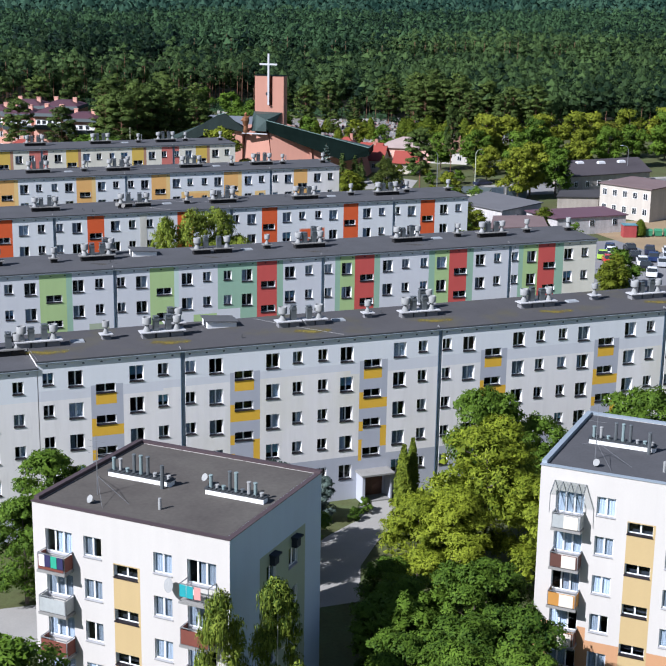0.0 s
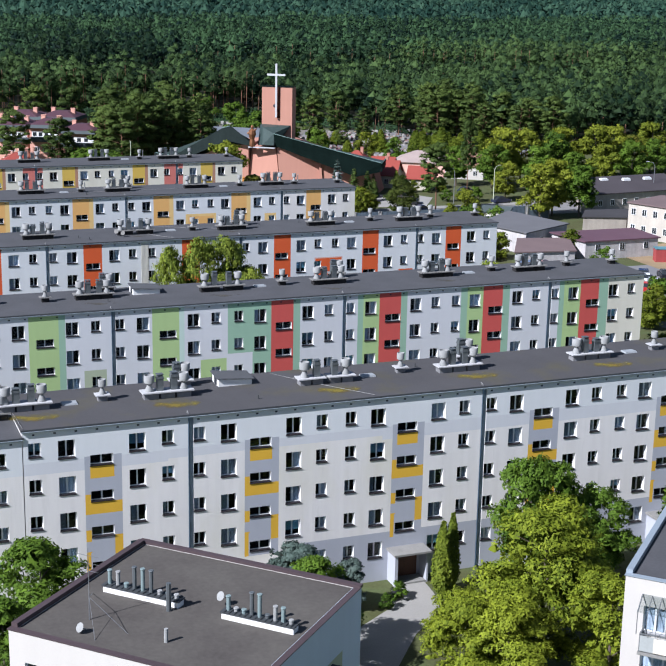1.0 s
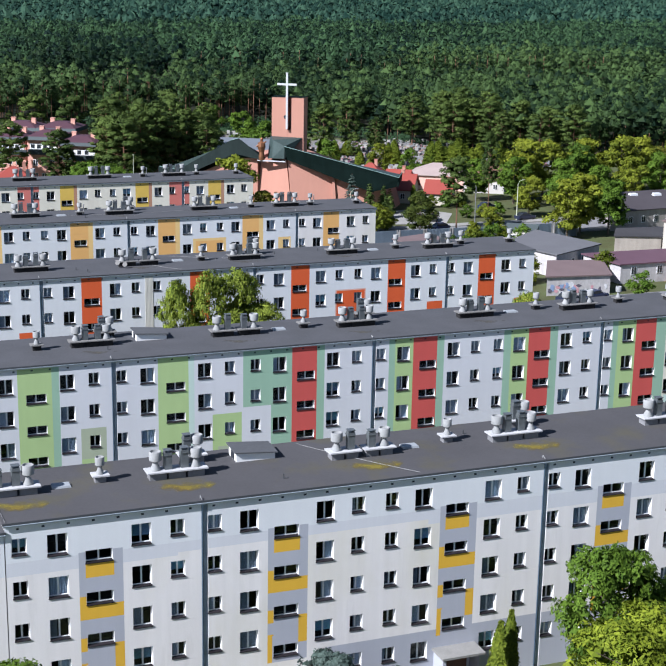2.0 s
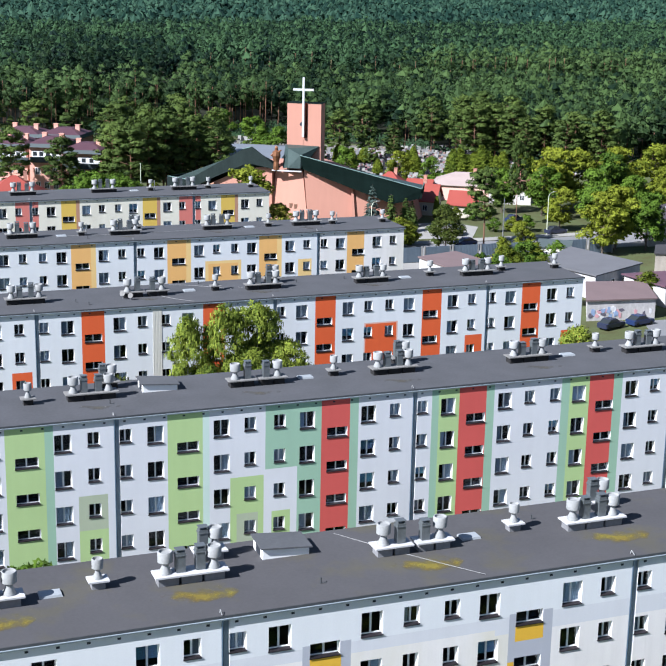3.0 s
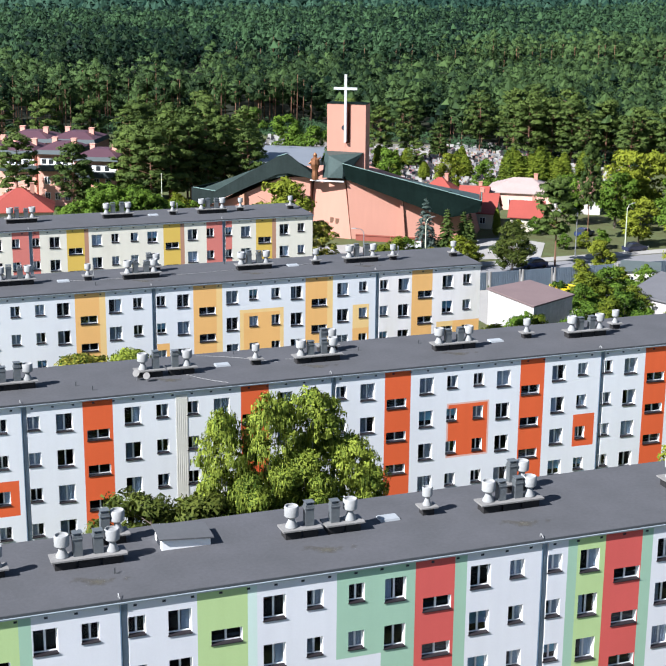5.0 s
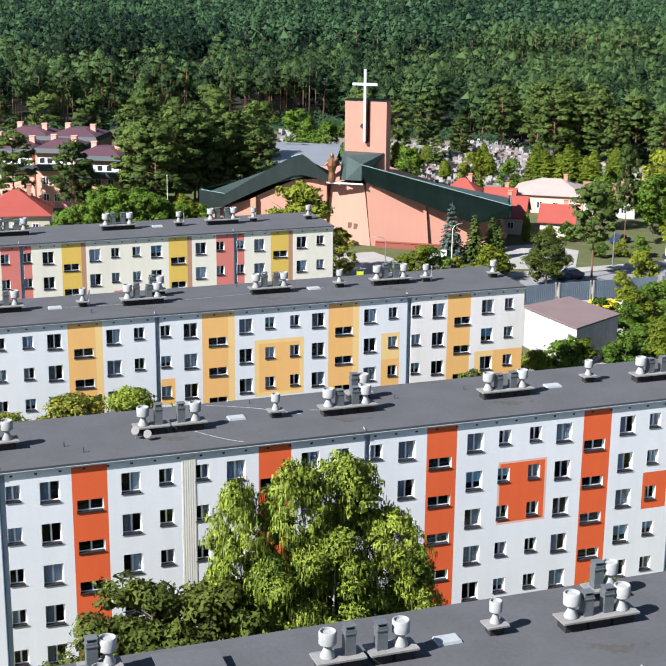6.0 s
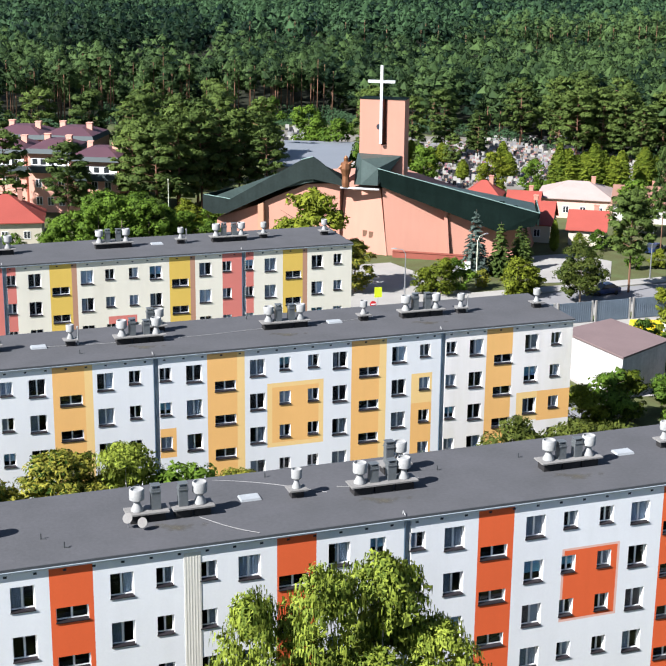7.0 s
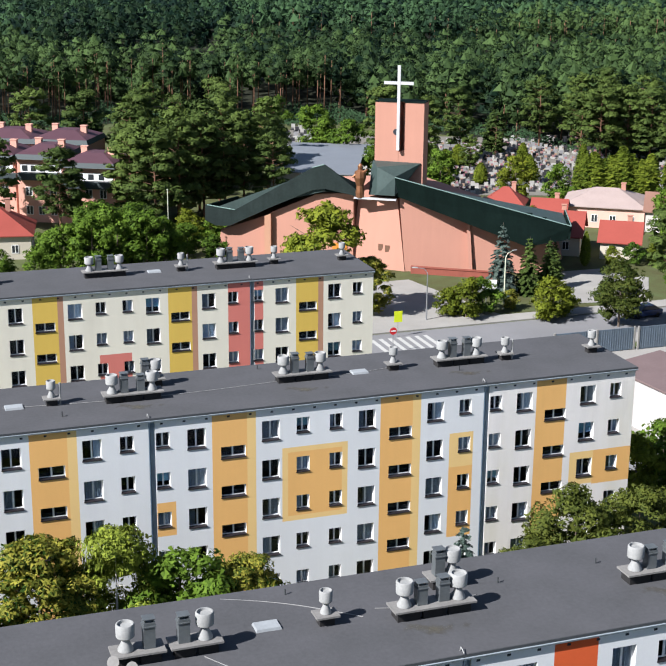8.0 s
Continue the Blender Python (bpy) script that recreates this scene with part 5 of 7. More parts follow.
    for z in (2.6, 3.0, 3.4):
        mast.tube((2.3, 2.7, H + z), (3.5, 2.7, H + z), 0.012, 0.012, 4)
    for e in ((1.2, 5.5), (5.6, 2.2), (4.5, 0.8)):
        mast.tube((2.9, 2.7, H + 1.2), (e[0], e[1], H - 0.1), 0.012, 0.012, 4)
    part("aerial", mast, STEEL, house, "thin roof mast with wires")
    for (x, y, zz0) in ((3.35, 1.3, 0.25), (8.0, 7.0, 0.5)):
        part("satellite_dish", Geo().lathe([(0.02, 0), (0.15, 0.03), (0.24, 0.08), (0.25, 0.09)], n=14).tube((0, 0, 0), (0, 0, -0.4), 0.03, 0.03, 6), VENTWHITE, house, "round pale satellite dish", Matrix.Translation((x, y, H + zz0)) @ pose(0, 0, 0, 60, 0, -20))
    for col, s, panel, front in balconies:
        balcony(house, (0.95 + du, 10.75)[col], Z(10.35 - 2.75 * s), 1.9, panel, front)
    for u, z, c in laundry:
        part("laundry", Geo().box(u, u + 0.42, -1.03, -1.015, Z(z) - 0.75, Z(z)), CLOTH[c], house, "washing hung over the rail")
    return house

block_f = point_block("five-storey point block in warm white plaster with a sand-yellow stripe", (-12.9, -30.5), -45.5, 13.5, 12.3, 15.4, None,
    [(0, 0, "rust", None), (0, 1, "grey", None), (0, 2, "rust", None), (0, 3, "rust", None), (0, 4, "grey", None), (1, 0, None, None), (1, 1, "rust", None), (1, 2, "rust", None), (1, 3, "grey", None)],
    [(1.1, 11.4, "white"), (1.5, 11.42, "navy"), (1.95, 11.4, "green"), (2.4, 11.4, "navy"), (10.8, 11.42, "teal"), (11.25, 11.4, "teal"), (11.75, 11.42, "pink")])
block_g = point_block("five-storey point block in warm white plaster with a peach base", (19.5, -34.75), -45.5, 13.5, 12.3, 15.4, "peach",
    [(0, 0, "grey", "pale"), (0, 1, "brown", "pale"), (0, 2, "ochre", "pale"), (0, 3, "brown", "pale"), (0, 4, "grey", None)], [])
part("satellite_dish", Geo().lathe([(0.02, 0), (0.25, 0.05), (0.42, 0.14), (0.44, 0.16)], n=16), VENTWHITE, block_f, "round grey satellite dish on the wall", Matrix.Translation((9.9, -0.5, 10.95 - GZ)) @ pose(0, 0, 0, 75, 0, -25))
cg = Geo()
for i in range(5):
    x = 1.0 + i * 0.52
    cg.tube((x, -0.02, 13.3 - GZ), (x, -1.1, 12.7 - GZ), 0.03, 0.03, 5).tube((x, -1.1, 12.7 - GZ), (x, -1.15, 11.45 - GZ), 0.025, 0.025, 5)
cp = part("canopy", cg, STEEL, block_g, "glazed canopy on thin ribs over the top balcony")
part("pane", Geo().hull([(0.95, -1.12, 12.70 - GZ), (3.15, -1.12, 12.70 - GZ), (3.15, -0.03, 13.31 - GZ), (0.95, -0.03, 13.31 - GZ)], [(0.95, -1.12, 12.72 - GZ), (3.15, -1.12, 12.72 - GZ), (3.15, -0.03, 13.33 - GZ), (0.95, -0.03, 13.33 - GZ)]), CLEAR, cp)

# ---- roads, paths and yards ----
road = sheet("road", [(20, 153.5), (260, 157.5), (260, 165.5), (20, 162.5)], GZ + 0.02, ASPHALT, "grey asphalt street past the church")
sheet("pavement_1", [(20, 150.2), (260, 154.2), (260, 157.3), (20, 153.3)], GZ + 0.14, PAVING, "pale concrete pavement with a kerb", thick=0.14)
sheet("pavement_2", [(20, 162.7), (260, 165.7), (260, 168.4), (20, 165.4)], GZ + 0.14, PAVING, "pale concrete pavement with a kerb", thick=0.14)
sheet("pavement_3", [(58, 165.6), (80, 166.4), (76, 186), (60, 186)], GZ + 0.10, PAVING, "grey paved church forecourt", thick=0.1)
sheet("road_2", [(90, 62), (128, 62), (128, 102), (96, 102), (88, 84)], GZ + 0.02, ASPHALT, "asphalt car park")
sheet("pavement_4", [(112, 90), (140, 90), (140, 118), (112, 118)], GZ + 0.03, mat("sandy_ground", (0.27, 0.20, 0.12), 0.95, 0.2, 0.3, 6, 0.4), "sandy bare yard")
sheet("pavement_5", [(74, 122), (101, 118), (104, 149), (74, 149)], GZ + 0.03, PAVING, "pale concrete yard behind the fence")
sheet("pavement_6", [(8.5, -20), (10.5, -12), (15, -7.5), (18.8, -5.0), (20.6, -1.4), (23.4, -1.4), (23.0, -6), (19.0, -9.5), (15.5, -14), (13.0, -20)], GZ + 0.04, PAVING, "pale concrete path to the entrance")
sheet("pavement_7", [(-18, -20), (-6, -20), (-4, -13), (-18, -12)], GZ + 0.04, PAVING, "pale concrete path")
sheet("road_3", [(-40, 16.5), (90, 16.5), (90, 21.5), (-40, 21.5)], GZ + 0.02, ASPHALT, "narrow asphalt lane between blocks")
sheet("road_4", [(-40, 50), (90, 50), (90, 55), (-40, 55)], GZ + 0.02, ASPHALT, "narrow asphalt lane between blocks")
sheet("road_5", [(-40, 84), (76, 84), (76, 89), (-40, 89)], GZ + 0.02, ASPHALT, "narrow asphalt lane between blocks")
sheet("road_6", [(-40, 117), (74, 117), (74, 122), (-40, 122)], GZ + 0.02, ASPHALT, "narrow asphalt lane between blocks")
sheet("pavement_9", [(91, 168.6), (101, 166.8), (107.5, 177.5), (104, 184), (97, 184)], GZ + 0.05, PAVING, "pale paved way past the church")
LINE = mat("white_road_paint", (0.42, 0.42, 0.41), 0.7, 0.15)
for i in range(7):
    tagged(part("road_marking", Geo().box(61 + i * 1.1, 61.5 + i * 1.1, 155.6, 161.2, GZ + 0.024, GZ + 0.03), LINE), "white stripe of a zebra crossing on asphalt", "marking", "crossing stripes")

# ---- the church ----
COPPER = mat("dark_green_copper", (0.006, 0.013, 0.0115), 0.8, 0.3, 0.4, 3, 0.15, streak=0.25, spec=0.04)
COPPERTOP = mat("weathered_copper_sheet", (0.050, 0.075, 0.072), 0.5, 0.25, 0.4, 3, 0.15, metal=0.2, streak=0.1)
# The same copper with the left edge's sunlight put into a lighter colour.
LITCOPPER = mat("lit_green_copper", (0.020, 0.029, 0.028), 0.75, 0.3, 0.4, 3, 0.15, streak=0.25, spec=0.08)
WHITEMETAL = mat("white_painted_steel", (0.50, 0.51, 0.53), 0.4, 0.08)
BRONZE = mat("brown_bronze", (0.22, 0.10, 0.05), 0.5, 0.3, 1, 5, 0.4, metal=0.5)
church = thing("church", "modern salmon plaster church with sweeping dark green roofs and slab tower", "church", Matrix.Translation((74.1, 194.1, GZ)) @ pose(0, 0, 0, 0, 0, math.degrees(math.atan2(-0.56, 0.828))))
zz = lambda z: z - GZ
def slabpoly(pts, v0, v1, g=None):
    """A solid whose outline (u, z) is swept from v0 to v1."""
    g = g or Geo()
    return g.hull([(u, v0, zz(z)) for u, z in pts], [(u, v1, zz(z)) for u, z in pts])
# walls, each in one leaning plane
def lean(p0, p1, k, u, z):
    """v of the point at u and height z on the plane that rises from the foot p0-p1 and leans back by k for each metre."""
    du, dv = p1[0] - p0[0], p1[1] - p0[1]
    return p0[1] + (k * (z - GZ) * math.hypot(du, dv) + (u - p0[0]) * dv) / du
def leaning_wall(p0, p1, k, u0, z0, u1, z1, back):
    return Geo().hull([(*p0, 0), (*p1, 0), (p1[0], back, 0), (p0[0], back, 0)], [(u0, lean(p0, p1, k, u0, z0), zz(z0)), (u1, lean(p0, p1, k, u1, z1), zz(z1)), (u1, back, zz(z1)), (u0, back, zz(z0))])
part("wall", leaning_wall((4.6, -0.9), (13.2, 1.5), 0.12, 3.3, 9.6, 12.4, 7.0, 14), P["salmon"], church, "leaning salmon side wall")
part("wall", leaning_wall((13.7, 1.2), (24.5, 3.6), 0.08, 12.9, 7.0, 23.0, 3.9, 14), P["salmon"], church)
part("pilaster", Geo().hull([(13.21, 0.5, 0), (13.69, 0.6, 0), (13.69, 2.6, 0), (13.21, 2.6, 0)], [(12.41, 1.2, zz(6.7)), (12.89, 1.3, zz(6.6)), (12.89, 3, zz(6.6)), (12.41, 3, zz(6.7))]), P["salmon"], church)
part("wall", leaning_wall((-3.4, 0.7), (4.58, -1.05), 0.10, -2.6, 8.5, 3.1, 8.5, 6), P["salmon"], church, "leaning salmon entrance wall")
part("wall", slabpoly([(-23.0, -1.2), (-15.4, -1.2), (-15.4, 5.2), (-22.4, 2.6)], 0.6, 15.0), P["salmon"], church)
part("wall", slabpoly([(-14.9, -1.2), (-3.05, -1.2), (-3.05, 9.0), (-8.2, 8.6), (-14.9, 5.6)], 0.3, 15.0), P["salmon"], church)
part("pilaster", slabpoly([(-15.6, -1.2), (-14.7, -1.2), (-14.7, 5.6), (-15.6, 5.2)], -0.5, 1.2), P["brown"], church, "brown pilaster")
part("door", Geo().box(-6.0, -3.9, 0.2, 0.298, 0.05, 3.1).box(-4.99, -4.91, 0.17, 0.199, 0.05, 3.1), mat("orange_wood_gate", (0.50, 0.20, 0.03), 0.6, 0.2, 1, 8, 0.2), church, "orange wooden double gate")
part("ledge", Geo().box(-2.7, 3.2, -1.15, -0.5, zz(8.5), zz(8.7)), WHITEMETAL, church)
part("window", Geo().box(0.6, 1.25, -0.03, 0.5, zz(1.3), zz(2.2)).box(1.6, 2.25, -0.26, 0.5, zz(1.2), zz(2.1)), BROWNFRAME, church, "small dark notice boxes on the wall")
part("base_wall", Geo().box(5.6, 17.0, -1.9, -1.5, 0, 0.9).box(5.6, 17.0, -2.0, -1.4, 0.901, 1.02), mat("red_clinker", (0.24, 0.07, 0.05), 0.8, 0.2, 1, 10, 0.4), church, "low red clinker wall")
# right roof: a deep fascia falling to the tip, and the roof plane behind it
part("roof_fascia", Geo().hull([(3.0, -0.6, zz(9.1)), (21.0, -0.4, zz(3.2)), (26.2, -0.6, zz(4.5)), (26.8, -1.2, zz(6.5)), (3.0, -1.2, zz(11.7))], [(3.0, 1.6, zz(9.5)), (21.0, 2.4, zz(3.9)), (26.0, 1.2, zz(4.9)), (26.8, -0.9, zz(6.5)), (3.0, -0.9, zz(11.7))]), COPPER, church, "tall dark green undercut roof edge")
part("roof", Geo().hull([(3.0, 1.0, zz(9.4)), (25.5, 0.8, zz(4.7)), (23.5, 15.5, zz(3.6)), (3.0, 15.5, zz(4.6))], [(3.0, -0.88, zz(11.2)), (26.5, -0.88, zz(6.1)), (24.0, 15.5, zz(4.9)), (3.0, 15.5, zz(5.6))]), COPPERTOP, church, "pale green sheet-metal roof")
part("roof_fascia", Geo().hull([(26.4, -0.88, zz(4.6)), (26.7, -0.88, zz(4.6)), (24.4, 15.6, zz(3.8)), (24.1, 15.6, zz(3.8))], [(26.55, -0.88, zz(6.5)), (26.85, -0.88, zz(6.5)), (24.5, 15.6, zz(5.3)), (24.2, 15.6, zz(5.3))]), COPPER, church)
part("roof_fascia", Geo().hull([(-0.9, 0.2, zz(8.9)), (0.5, -1.25, zz(9.2)), (3.0, -1.21, zz(9.2)), (3.0, 2.4, zz(9.2)), (-0.9, 2.4, zz(8.9))], [(-0.9, 1.6, zz(12.4)), (0.4, -0.6, zz(12.9)), (3.0, -1.0, zz(11.75)), (5.8, 2.4, zz(13.2)), (-0.9, 2.4, zz(13.3))]), COPPERTOP, church, "folded green sheet under the tower")
# The bright highlight on the roof lips is put into thin pale tubes.
TRIM = mat("pale_highlight_edge", (0.20, 0.30, 0.28), 0.5, 0.2, 0.5, 5, 0.1, metal=0.2)
for (u0, v0, z0), (u1, v1, z1) in (((3.0, -1.22, 11.72), (26.8, -1.22, 6.52)), ((26.8, -1.2, 6.52), (24.4, 15.5, 5.35)), ((-23.9, -0.92, 6.40), (-19.8, -0.92, 5.92)), ((-8.6, -0.92, 12.42), (-6.9, -0.92, 12.92))):
    part("edge_trim", Geo().tube((u0, v0, zz(z0)), (u1, v1, zz(z1)), 0.07, 0.07, 6), TRIM, church)
part("skylight", Geo().box(20.5, 21.3, 1, 1.8, zz(6.4), zz(7.4)).box(22.6, 23.3, 0.6, 1.3, zz(5.9), zz(7.0)), COPPER, church)
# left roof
part("roof_fascia", slabpoly([(-24.2, 4.2), (-22.6, 3.5), (-20.6, 3.6), (-14.5, 6.6), (-8.6, 9.3), (-6.9, 9.6), (-2.3, 8.8), (-2.3, 9.6), (-5.9, 12.3), (-6.9, 12.9), (-8.6, 12.4), (-19.8, 5.9), (-24.2, 6.4)], -0.9, -0.6), LITCOPPER, church, "tall dark green sheet-metal roof edge")
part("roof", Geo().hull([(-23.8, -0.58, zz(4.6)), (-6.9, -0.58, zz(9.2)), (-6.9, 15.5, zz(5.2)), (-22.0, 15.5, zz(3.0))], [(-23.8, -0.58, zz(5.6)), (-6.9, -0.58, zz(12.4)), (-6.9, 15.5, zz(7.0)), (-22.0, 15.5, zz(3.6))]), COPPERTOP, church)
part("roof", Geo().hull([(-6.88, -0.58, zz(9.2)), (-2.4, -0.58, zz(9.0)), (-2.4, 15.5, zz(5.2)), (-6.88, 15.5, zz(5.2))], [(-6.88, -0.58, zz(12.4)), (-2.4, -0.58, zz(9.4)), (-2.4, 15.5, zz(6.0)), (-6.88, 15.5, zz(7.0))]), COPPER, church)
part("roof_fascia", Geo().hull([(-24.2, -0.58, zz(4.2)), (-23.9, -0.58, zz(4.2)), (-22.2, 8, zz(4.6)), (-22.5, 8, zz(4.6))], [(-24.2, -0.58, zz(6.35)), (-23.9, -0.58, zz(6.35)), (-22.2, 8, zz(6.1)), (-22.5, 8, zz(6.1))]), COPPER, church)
# the tower: a slab with a groove down its face, and the cross before it
plan = [(-0.7, 2.5), (2.6, 2.5), (2.6, 4.9), (3.35, 4.9), (3.35, 2.5), (6.05, 2.5), (6.05, 5.6), (-0.7, 5.6)]
tower = Geo().hull([(u, v, zz(7)) for u, v in plan], [(u, v, zz(21.3)) for u, v in plan])
part("tower", tower, P["salmon"], church, "tall salmon slab tower with a groove")
part("tower_panel", Geo().box(2.603, 3.347, 2.53, 4.897, zz(7), zz(14.6)), P["salmon"], church)
part("tower_cap", Geo().box(-0.78, 6.13, 3.32, 5.68, zz(21.31), zz(21.4)).box(-0.78, 2.6, 2.42, 3.318, zz(21.31), zz(21.4)).box(3.35, 6.13, 2.42, 3.318, zz(21.31), zz(21.4)), COPPER, church)
part("cross", Geo().box(2.45, 2.85, 1.75, 2.1, zz(14.9), zz(26.3)).box(0.6, 2.448, 1.78, 2.07, zz(23.75), zz(24.15)).box(2.852, 4.65, 1.78, 2.07, zz(23.75), zz(24.15)).box(2.5, 2.8, 2.1, 2.5, zz(16), zz(16.2)).box(2.5, 2.8, 2.1, 2.5, zz(20), zz(20.2)), WHITEMETAL, church, "tall white steel cross")
# The round hole is a flat disc, its inner darkness given by colour.
part("bell_opening", Geo().lathe([(0.42, 0), (0.42, 0.03)], 0, 0, 14), DARKROOM, church, "", Matrix.Translation((2.25, 2.5, zz(17.3))) @ pose(0, 0, 0, 90, 0, 0))
tagged(part("statue", Geo().lathe([(0.55, 0), (0.6, 0.7), (0.5, 1.6), (0.85, 2.7), (0.75, 3.5), (0.3, 3.8), (0.34, 4.3), (0.12, 4.6)], n=9).tube((0.3, -0.3, 3.3), (1.1, -0.5, 3.9), 0.22, 0.12, 6).tube((-0.3, -0.3, 3.3), (-1.0, -0.5, 2.7), 0.22, 0.12, 6), BRONZE, None, "", church.matrix_basis @ Matrix.Translation((-1.9, -0.8, zz(8.7)))), "brown bronze statue on the ledge between the church roofs", "statue")

# ---- houses ----
REDTILE = mat("red_roof_tiles", (0.27, 0.058, 0.044), 0.6, 0.12, 0.3, 5, 0.4)
MAUVE = mat("mauve_sheet_roof", (0.085, 0.042, 0.055), 0.55, 0.15, 0.4, 4, 0.2)
DARKBAND = mat("dark_slate_band", (0.045, 0.06, 0.065), 0.6, 0.2)
CREAMW = mat("cream_house_plaster", (0.50, 0.46, 0.38), 0.9, 0.08, 0.4, 6, 0.1, streak=0.05)
ORANGEW = mat("orange_pink_plaster", (0.62, 0.33, 0.26), 0.85, 0.06, 0.3, 8, 0.1)
PINKROOF = mat("pale_pink_sheet_roof", (0.36, 0.285, 0.265), 0.6, 0.14, 0.3, 4, 0.1)
GREYROOF = mat("light_grey_sheet_roof", (0.17, 0.185, 0.21), 0.5, 0.12, 0.3, 4, 0.1)
LOWROOF = mat("brown_felt_roof", (0.16, 0.115, 0.115), 0.85, 0.15, 0.3, 5, 0.3)
PURPLEROOF = mat("purple_sheet_roof", (0.12, 0.065, 0.085), 0.6, 0.12, 0.3, 4, 0.1)
DIRTYWALL = mat("stained_white_wall", (0.47, 0.45, 0.45), 0.9, 0.3, 0.35, 3, 0.3, streak=0.25)

def small_windows(house, u0, u1, z, n, face, w=1.0, h=1.2, m=None):
    """n windows spread over a wall: face gives the wall's plane as ('y' or 'x', value, direction)."""
    ax, val, sgn = face
    for i in range(n):
        c = u0 + (u1 - u0) * (i + 0.5) / n
        fr = Geo().box(-w / 2, w / 2, -0.06, 0.02, 0, 0.07).box(-w / 2, w / 2, -0.06, 0.02, h - 0.07, h).box(-w / 2, -w / 2 + 0.07, -0.06, 0.02, 0.07, h - 0.07).box(w / 2 - 0.07, w / 2, -0.06, 0.02, 0.07, h - 0.07).box(-0.04, 0.04, -0.06, 0.02, 0.07, h - 0.07)
        M = Matrix.Translation((c, val, z)) if ax == "y" else Matrix.Translation((val, c, z)) @ pose(0, 0, 0, 0, 0, 90)
        if sgn < 0:
            M = M @ pose(0, 0, 0, 0, 0, 180)
        win = part("window", fr, FRAME, house, "", M)
        part("pane", Geo().box(-w / 2 + 0.07, w / 2 - 0.07, -0.02, -0.01, 0.07, h - 0.07), DARKGLASS, win)

DARKGLASS = bpy.data.materials.new("dark_glass")
DARKGLASS.use_nodes = True
dg = DARKGLASS.node_tree.nodes["Principled BSDF"]
dg.inputs["Base Color"].default_value = (0.03, 0.035, 0.04, 1)
dg.inputs["Roughness"].default_value = 0.06

def gabled(label, cx, cy, rot, L, D, wall_h, ridge, wall, roof, group="houses", hip=0.0, over=0.45, chim=1):
    """A house with a ridge along its local x; hip shortens the ridge at both ends."""
    h = thing("house", label, "house", pose(cx, cy, GZ, 0, 0, rot), group)
    w = Geo().box(-L / 2, L / 2, -D / 2, D / 2, 0, wall_h)
    if not hip:
        for s in (-1, 1):
            x = s * (L / 2 - 0.15)
            w.hull([(x - 0.14, -D / 2, wall_h + 0.001), (x + 0.14, -D / 2, wall_h + 0.001), (x + 0.14, D / 2, wall_h + 0.001), (x - 0.14, D / 2, wall_h + 0.001)],
                   [(x - 0.14, -0.05, ridge - 0.25), (x + 0.14, -0.05, ridge - 0.25), (x + 0.14, 0.05, ridge - 0.25), (x - 0.14, 0.05, ridge - 0.25)])
    part("wall", w, wall, h)
    o = over
    dz = (ridge - wall_h) * o / (D / 2)
    xl = L / 2 + o
    for s in (-1, 1):
        low = [(-xl, s * (D / 2 + o), wall_h - dz), (xl, s * (D / 2 + o), wall_h - dz), (xl - hip, s * 0.01, ridge), (-xl + hip, s * 0.01, ridge)]
        if s > 0:
            low = low[::-1]
        part("roof", Geo().hull(low, [(x, y, z + 0.14) for x, y, z in low]), roof, h)
    if hip:
        for s in (-1, 1):
            low = [(s * xl, -s * (D / 2 + o), wall_h - dz), (s * xl, s * (D / 2 + o), wall_h - dz), (s * (xl - hip) + s * 0.02, 0.0, ridge)]
            part("roof", Geo().hull(low, [(x, y, z + 0.14) for x, y, z in low]), roof, h)
    for i in range(chim):
        part("chimney", Geo().box(-0.35, 0.35, -0.3, 0.3, ridge - 1.0, ridge + 0.8).box(-0.42, 0.42, -0.37, 0.37, ridge + 0.801, ridge + 0.9), P["salmon"], h, "", Matrix.Translation((L * (0.2 - 0.4 * i), 0.6, 0)))
    small_windows(h, -L / 2 + 0.6, L / 2 - 0.6, 0.9, max(2, int(L / 3)), ("y", -D / 2, 1))
    small_windows(h, -D / 2 + 0.6, D / 2 - 0.6, 0.9, 2, ("x", L / 2, 1))
    return h

R = -34.0
gabled("small house with a red tiled roof and cream walls", 103.0, 197.6, R, 9.5, 8.2, 3.0, 5.7, CREAMW, REDTILE)
gabled("small house with a red tiled roof and cream walls", 110.8, 190.6, R, 5.4, 6.4, 2.7, 4.9, CREAMW, REDTILE)
gabled("small house with a red hipped roof by the cemetery", 107.0, 220.4, R, 6.0, 6, 2.8, 4.9, CREAMW, REDTILE, hip=3.0)
gabled("small house with a red tiled roof by the cemetery", 110.4, 211.6, R, 5.0, 5.5, 2.6, 4.4, CREAMW, REDTILE)
gabled("low house with a pale pink hipped roof", 121.0, 212.5, R, 12.5, 11, 3.4, 5.4, P["blush"], PINKROOF, hip=5.0)
gabled("house with a red hipped roof", 25.5, 219.0, -10, 11, 10, 3.6, 6.8, CREAMW, REDTILE, hip=5.5)
gabled("house with a brown roof behind pines", 128.5, 204, R, 9, 7, 3.4, 5.6, P["warmwhite"], mat("brown_tiles", (0.22, 0.12, 0.09), 0.7, 0.15, 0.4, 5, 0.3))

